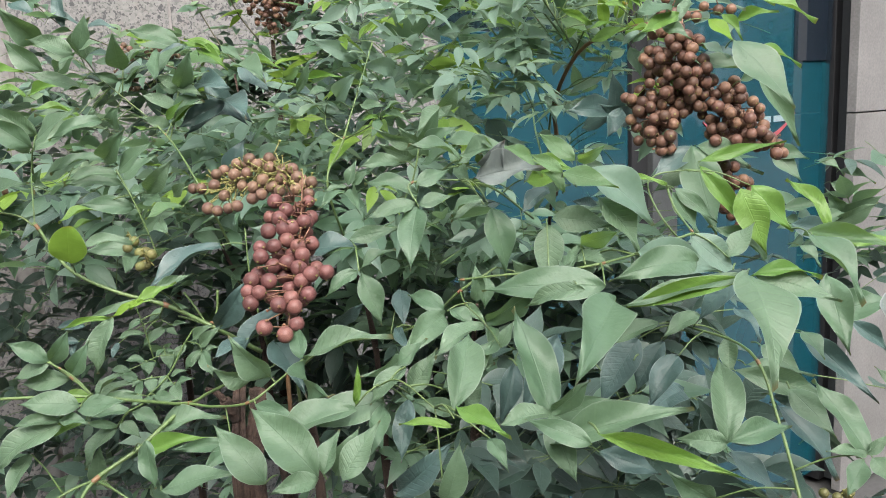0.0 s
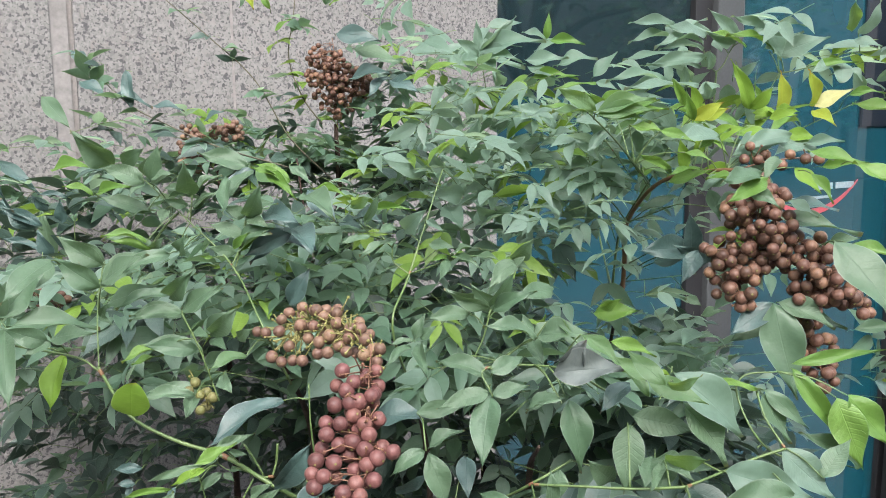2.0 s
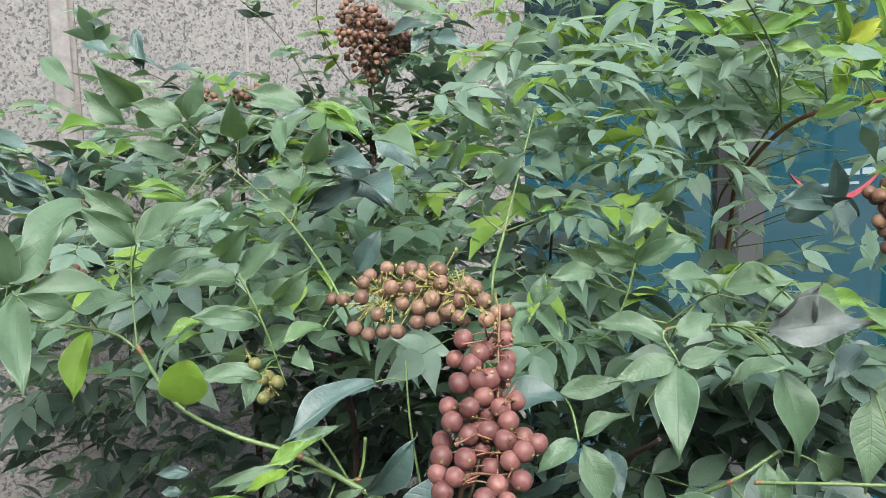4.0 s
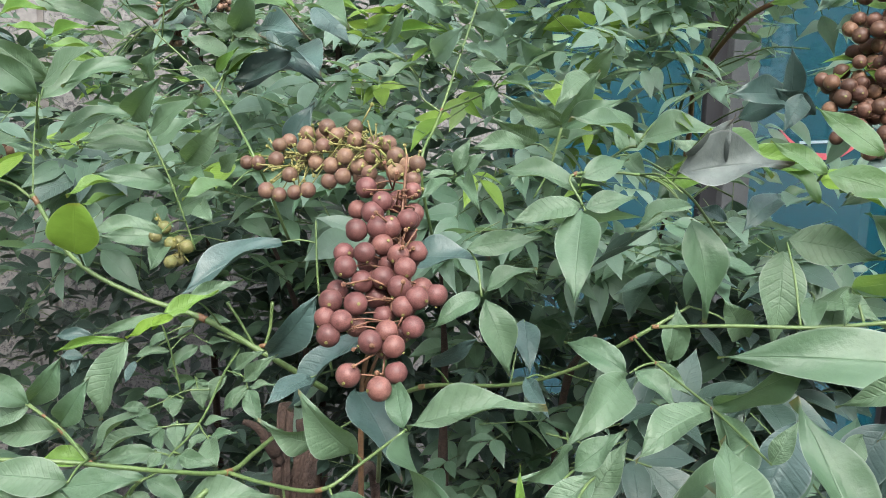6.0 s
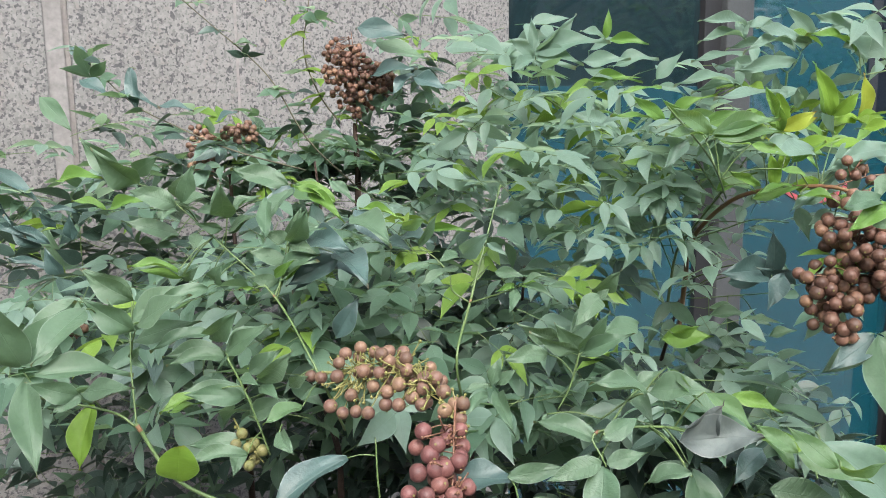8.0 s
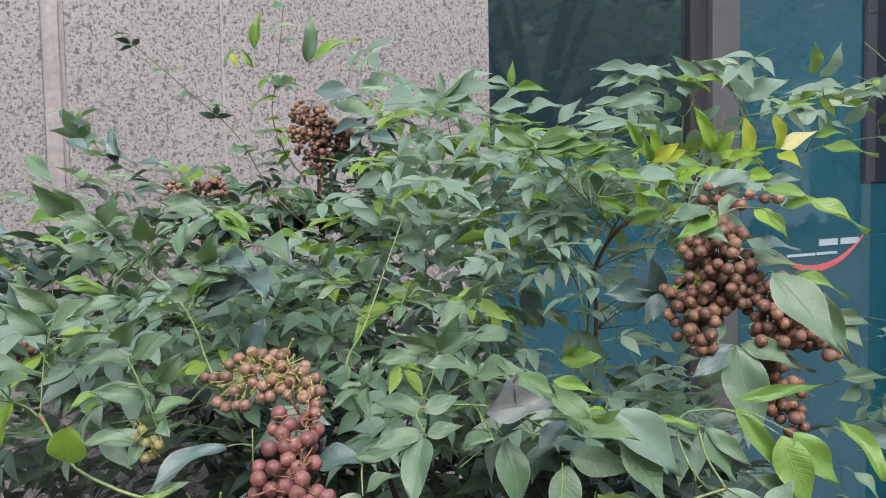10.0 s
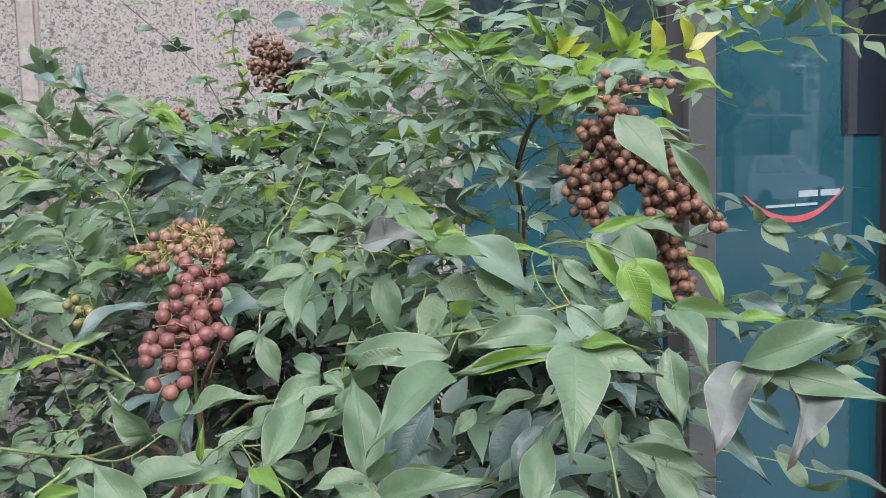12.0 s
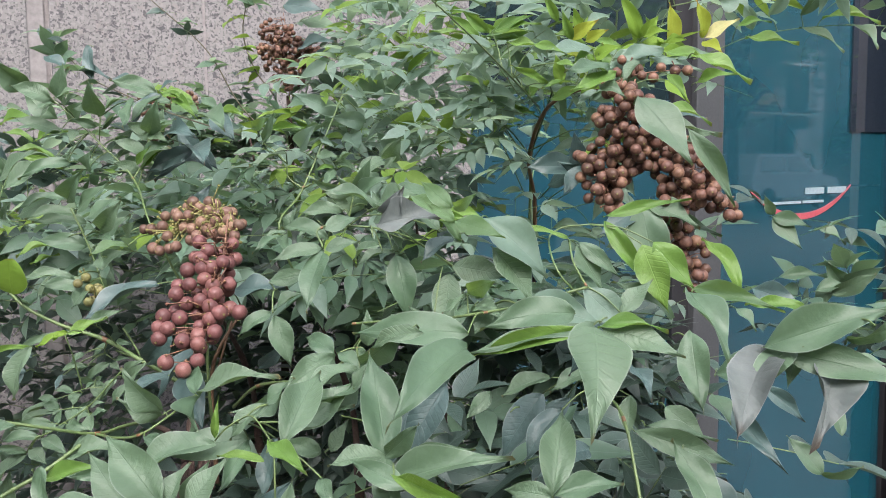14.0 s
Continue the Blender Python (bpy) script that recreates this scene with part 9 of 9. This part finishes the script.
spray_here = spray(0.180, 0.600, 1.197)
leaflet(spray_here, (0.1798, 0.6000, 1.1973), (0.2279, 0.5960, 1.1886), 0.0133, GREEN)
spray_here = spray(0.067, 0.400, 1.215)
leaflet(spray_here, (0.0675, 0.4000, 1.2150), (0.0989, 0.3960, 1.1863), 0.0206, PALE)
spray_here = spray(0.109, 0.410, 1.204)
leaflet(spray_here, (0.1090, 0.4100, 1.2042), (0.0839, 0.4060, 1.2101), 0.0048, LIME)
spray_here = spray(0.067, 0.410, 1.207)
leaflet(spray_here, (0.0673, 0.4100, 1.2065), (0.0854, 0.4060, 1.1982), 0.0053, LIME)
spray_here = spray(0.088, 0.380, 1.176)
leaflet(spray_here, (0.0876, 0.3800, 1.1763), (0.1253, 0.3760, 1.1663), 0.0177, PALE)
spray_here = spray(0.114, 0.420, 1.200)
leaflet(spray_here, (0.1136, 0.4200, 1.1997), (0.1281, 0.4160, 1.1757), 0.0130, GREEN)
spray_here = spray(0.115, 0.420, 1.201)
leaflet(spray_here, (0.1154, 0.4200, 1.2011), (0.1361, 0.4160, 1.1831), 0.0081, GREEN)
spray_here = spray(0.162, 0.420, 1.162)
leaflet(spray_here, (0.1622, 0.4200, 1.1621), (0.1317, 0.4160, 1.1817), 0.0112, GREEN)
spray_here = spray(0.145, 0.410, 1.201)
leaflet(spray_here, (0.1452, 0.4100, 1.2005), (0.1577, 0.4060, 1.1674), 0.0174, LIME)
spray_here = spray(0.150, 0.410, 1.202)
leaflet(spray_here, (0.1502, 0.4100, 1.2020), (0.1704, 0.4060, 1.1786), 0.0144, LIME)
spray_here = spray(0.071, 0.410, 1.170)
leaflet(spray_here, (0.0711, 0.4100, 1.1699), (0.0894, 0.4038, 1.1672), 0.0115, GREEN)
spray_here = spray(0.070, 0.410, 1.170)
leaflet(spray_here, (0.0698, 0.4100, 1.1699), (0.0629, 0.4001, 1.1573), 0.0103, GREEN)
spray_here = spray(0.045, 0.420, 1.154)
leaflet(spray_here, (0.0451, 0.4200, 1.1538), (0.0305, 0.4037, 1.1710), 0.0118, GREEN)
spray_here = spray(0.019, 0.420, 1.160)
leaflet(spray_here, (0.0188, 0.4200, 1.1597), (0.0173, 0.4160, 1.1434), 0.0086, GREEN)
spray_here = spray(0.021, 0.420, 1.197)
leaflet(spray_here, (0.0210, 0.4200, 1.1966), (0.0018, 0.4160, 1.1895), 0.0071, GREEN)
spray_here = spray(-0.163, 0.400, 1.102)
leaflet(spray_here, (-0.1633, 0.4000, 1.1023), (-0.1829, 0.3960, 1.1008), 0.0072, GREEN)
spray_here = spray(-0.170, 0.400, 1.094)
leaflet(spray_here, (-0.1705, 0.4000, 1.0942), (-0.1869, 0.3960, 1.0980), 0.0046, GREEN)
spray_here = spray(-0.172, 0.400, 1.093)
leaflet(spray_here, (-0.1720, 0.4000, 1.0934), (-0.1878, 0.3960, 1.0733), 0.0119, GREEN)
spray_here = spray(-0.169, 0.400, 1.097)
leaflet(spray_here, (-0.1693, 0.4000, 1.0966), (-0.1581, 0.3960, 1.0893), 0.0073, GREEN)
spray_here = spray(-0.130, 0.340, 1.087)
leaflet(spray_here, (-0.1300, 0.3400, 1.0872), (-0.0925, 0.3360, 1.0964), 0.0126, GREEN)
spray_here = spray(-0.180, 0.360, 1.112)
leaflet(spray_here, (-0.1805, 0.3600, 1.1116), (-0.2109, 0.3560, 1.0906), 0.0159, GREEN)
spray_here = spray(-0.195, 0.360, 1.098)
leaflet(spray_here, (-0.1952, 0.3600, 1.0978), (-0.2042, 0.3502, 1.0795), 0.0150, GREEN)
spray_here = spray(-0.179, 0.360, 1.113)
leaflet(spray_here, (-0.1795, 0.3600, 1.1135), (-0.2002, 0.3560, 1.1127), 0.0061, GREEN)
spray_here = spray(-0.180, 0.360, 1.114)
leaflet(spray_here, (-0.1802, 0.3600, 1.1143), (-0.1649, 0.3560, 1.1136), 0.0067, GREEN)
spray_here = spray(-0.173, 0.370, 1.109)
leaflet(spray_here, (-0.1733, 0.3700, 1.1092), (-0.1895, 0.3660, 1.1032), 0.0062, LIME)
spray_here = spray(0.097, 0.420, 1.123)
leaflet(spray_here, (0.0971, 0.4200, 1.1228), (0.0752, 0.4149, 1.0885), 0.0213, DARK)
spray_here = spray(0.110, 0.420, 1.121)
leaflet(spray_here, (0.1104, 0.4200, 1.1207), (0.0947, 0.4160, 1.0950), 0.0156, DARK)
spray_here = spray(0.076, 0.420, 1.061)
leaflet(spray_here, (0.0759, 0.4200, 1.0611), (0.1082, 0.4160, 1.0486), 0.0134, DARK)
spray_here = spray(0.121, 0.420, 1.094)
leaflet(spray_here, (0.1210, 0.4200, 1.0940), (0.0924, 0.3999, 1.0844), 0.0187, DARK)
spray_here = spray(0.120, 0.390, 1.142)
leaflet(spray_here, (0.1202, 0.3900, 1.1418), (0.0992, 0.3825, 1.1336), 0.0121, GREEN)
spray_here = spray(0.174, 0.380, 1.143)
leaflet(spray_here, (0.1742, 0.3800, 1.1435), (0.2063, 0.3760, 1.1499), 0.0161, GREEN)
spray_here = spray(0.206, 0.420, 1.129)
leaflet(spray_here, (0.2060, 0.4200, 1.1288), (0.2268, 0.4160, 1.1108), 0.0083, DARK)
spray_here = spray(0.145, 0.420, 1.058)
leaflet(spray_here, (0.1455, 0.4200, 1.0581), (0.1733, 0.4160, 1.0329), 0.0139, DARK)
spray_here = spray(0.208, 0.400, 1.059)
leaflet(spray_here, (0.2080, 0.4000, 1.0595), (0.1926, 0.3849, 1.0476), 0.0141, GREEN)
spray_here = spray(0.212, 0.400, 1.061)
leaflet(spray_here, (0.2122, 0.4000, 1.0609), (0.2188, 0.3868, 1.0485), 0.0141, GREEN)
spray_here = spray(0.105, 0.320, 1.083)
leaflet(spray_here, (0.1046, 0.3200, 1.0833), (0.0837, 0.3139, 1.0988), 0.0124, GREEN)
spray_here = spray(0.157, 0.410, 1.120)
leaflet(spray_here, (0.1571, 0.4100, 1.1196), (0.1764, 0.4003, 1.1043), 0.0141, GREEN)
spray_here = spray(0.140, 0.410, 1.125)
leaflet(spray_here, (0.1405, 0.4100, 1.1253), (0.1377, 0.3985, 1.1075), 0.0112, GREEN)
spray_here = spray(0.141, 0.400, 1.110)
leaflet(spray_here, (0.1406, 0.4000, 1.1104), (0.1878, 0.3960, 1.0952), 0.0129, GREEN)
spray_here = spray(0.104, 0.370, 1.129)
leaflet(spray_here, (0.1041, 0.3700, 1.1288), (0.0872, 0.3589, 1.1076), 0.0146, DARK)
spray_here = spray(0.183, 0.420, 1.123)
leaflet(spray_here, (0.1826, 0.4200, 1.1234), (0.1881, 0.4049, 1.1125), 0.0110, GREEN)
spray_here = spray(0.062, 0.410, 1.170)
leaflet(spray_here, (0.0623, 0.4100, 1.1702), (0.0551, 0.3926, 1.1618), 0.0103, GREEN)
spray_here = spray(0.063, 0.410, 1.170)
leaflet(spray_here, (0.0632, 0.4100, 1.1702), (0.0779, 0.3902, 1.1665), 0.0115, GREEN)
spray_here = spray(0.100, 0.390, 1.139)
leaflet(spray_here, (0.0996, 0.3900, 1.1393), (0.0766, 0.3860, 1.1307), 0.0105, GREEN)


# the mass of foliage behind them
def canopy_top(x):
    """Height of the shrub's outline."""
    xs = (-0.62, -0.50, -0.41, -0.29, -0.20, -0.14, -0.067, 0.0, 0.05, 0.10, 0.15, 0.22)
    zs = (1.16, 1.19, 1.23, 1.235, 1.26, 1.295, 1.36, 1.37, 1.335, 1.26, 1.18, 1.12)
    return float(np.interp(x, xs, zs))


def in_canopy(r):
    x, z = r.uniform(-0.55, 0.22), r.uniform(0.86, 1.39)
    if z > canopy_top(x) - 0.012:
        return None
    front = 0.53 + max(0.0, z - 1.13) * 1.25 + min(0.16, max(0.0, 1.15 - z) * 4)
    if x > -0.06 and z > 1.19 and r.random() < 0.72:
        return None
    if x > -0.12 and z > 1.24 and r.random() < 0.4:
        return None
    if z < 1.10 and r.random() < 0.75:
        return None
    if x < -0.08 and z < 1.14 and r.random() < 0.86:
        return None
    y = front + abs(r.gauss(0, 0.14))
    if x > 0.02 and z > 1.15 and y > front + 0.14:
        return None
    if x > 0.02 and z > 1.15 and r.random() < 0.93:
        return None
    return Vector((x, y, z)) if y < 1.0 else None


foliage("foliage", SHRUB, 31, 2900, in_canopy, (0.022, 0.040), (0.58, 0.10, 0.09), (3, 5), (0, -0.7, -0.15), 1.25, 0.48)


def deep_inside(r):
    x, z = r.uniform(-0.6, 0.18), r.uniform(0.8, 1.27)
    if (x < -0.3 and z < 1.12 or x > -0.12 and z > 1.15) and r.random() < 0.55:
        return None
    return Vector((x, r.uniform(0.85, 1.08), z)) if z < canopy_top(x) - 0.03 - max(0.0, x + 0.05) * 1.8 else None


# Mostly the dark leaf, so the depth of the shrub is shaded by colour.
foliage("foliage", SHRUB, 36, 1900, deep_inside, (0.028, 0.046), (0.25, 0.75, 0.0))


def low_right(r):
    x, z = r.uniform(0.05, 0.24), r.uniform(0.80, 1.13)
    return Vector((x, 0.63 + abs(r.gauss(0, 0.1)) + max(0.0, x - 0.12) * 0.6, z - max(0.0, x - 0.12) * 0.35))


# Nearly all dark leaves: shade of the low right hollow, painted in.
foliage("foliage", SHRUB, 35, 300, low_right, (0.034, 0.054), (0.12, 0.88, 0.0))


def front_slope(r):
    """Under the nearest leaves, along the slope of the shrub's front."""
    x, z = r.uniform(0.0, 0.185), r.uniform(0.95, 1.1)
    return Vector((x, 0.44 + (1.115 - z) * 0.25 + abs(r.gauss(0, 0.04)), z))


# More of the dark leaf here, painted shade beneath the nearest leaves.
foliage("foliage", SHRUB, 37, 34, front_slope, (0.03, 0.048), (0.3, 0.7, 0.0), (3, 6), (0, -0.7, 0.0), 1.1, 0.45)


def clump(cx, cy, cz, rx, ry, rz):
    return lambda r: Vector((cx + r.gauss(0, rx), cy + r.gauss(0, ry), cz + r.gauss(0, rz)))


# Mostly pale leaves: brightness painted onto the upper right of the shrub.
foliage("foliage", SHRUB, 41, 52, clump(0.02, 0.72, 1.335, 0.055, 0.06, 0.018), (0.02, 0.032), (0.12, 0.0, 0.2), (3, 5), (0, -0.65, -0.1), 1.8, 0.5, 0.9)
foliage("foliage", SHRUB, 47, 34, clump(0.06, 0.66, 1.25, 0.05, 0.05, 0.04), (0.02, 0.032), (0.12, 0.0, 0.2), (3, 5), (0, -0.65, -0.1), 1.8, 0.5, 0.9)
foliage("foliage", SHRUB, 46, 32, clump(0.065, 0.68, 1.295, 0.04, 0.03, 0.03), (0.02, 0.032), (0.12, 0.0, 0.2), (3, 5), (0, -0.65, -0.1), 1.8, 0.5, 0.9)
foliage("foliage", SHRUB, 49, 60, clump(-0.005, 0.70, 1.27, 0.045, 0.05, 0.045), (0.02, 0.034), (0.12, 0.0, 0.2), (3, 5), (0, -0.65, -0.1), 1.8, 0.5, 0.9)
foliage("foliage", SHRUB, 42, 22, clump(0.33, 0.74, 1.392, 0.065, 0.04, 0.008), (0.026, 0.04), (0.35, 0.0, 0.15), (3, 5), (0, -0.6, -0.1), 1.6, 0.3, 0.8)
foliage("foliage", SHRUB, 48, 26, clump(0.165, 0.78, 1.27, 0.035, 0.04, 0.035), (0.024, 0.036), (0.45, 0.0, 0.1), (3, 5), (0, -0.6, -0.1), 1.6, 0.3, 0.8)
foliage("foliage", SHRUB, 43, 46, clump(0.43, 0.86, 1.10, 0.07, 0.05, 0.045), (0.03, 0.046), (0.62, 0.38, 0.0))
foliage("foliage", SHRUB, 55, 8, clump(0.235, 0.49, 1.02, 0.025, 0.03, 0.03), (0.03, 0.046), (0.3, 0.7, 0.0))
foliage("foliage", SHRUB, 45, 14, clump(0.18, 0.73, 1.325, 0.035, 0.02, 0.012), (0.026, 0.038), (0.3, 0.0, 0.35), (3, 5), (0, -0.6, 0.1), 1.4, 0.35, 0.75)
foliage("foliage", BACK, 51, 240, clump(-0.22, 1.06, 1.285, 0.13, 0.03, 0.028), (0.024, 0.042), (0.8, 0.15, 0.05))
foliage("foliage", BACK, 53, 70, clump(-0.135, 1.07, 1.36, 0.035, 0.03, 0.04), (0.022, 0.036), (0.5, 0.35, 0.15), (3, 5), (0, -0.65, -0.1), 1.4, 0.5, 0.85)
foliage("foliage", SHRUB, 54, 18, clump(-0.055, 0.76, 1.385, 0.022, 0.03, 0.028), (0.022, 0.036), (0.35, 0.0, 0.1), (3, 5), (0, -0.65, -0.2), 1.4, 0.5, 0.85)
foliage("foliage", BACK, 52, 120, clump(-0.45, 0.95, 1.24, 0.08, 0.06, 0.04), (0.026, 0.044), (0.5, 0.45, 0.05))


def on_twig(points, jitter=0.006):
    path = smooth_path(points, 10)
    return lambda r: path[r.randrange(len(path))] + Vector((r.gauss(0, jitter), r.gauss(0, jitter), r.gauss(0, jitter)))


foliage("foliage", BACK, 61, 12, on_twig([(-0.247, 1.0, 1.314), (-0.287, 1.0, 1.382), (-0.345, 1.0, 1.436), (-0.43, 1.0, 1.51)]), (0.018, 0.03), (0.5, 0.5, 0.0), (1, 2))
foliage("foliage", BACK, 62, 14, on_twig([(-0.315, 0.95, 1.305), (-0.38, 0.97, 1.33), (-0.44, 1.0, 1.357), (-0.521, 1.05, 1.42)]), (0.026, 0.04), (0.3, 0.6, 0.1), (1, 3))
foliage("foliage", BACK, 63, 14, on_twig([(-0.236, 1.02, 1.363), (-0.255, 1.04, 1.41), (-0.25, 1.05, 1.46), (-0.24, 1.05, 1.54)]), (0.025, 0.042), (0.4, 0.3, 0.3), (1, 3))
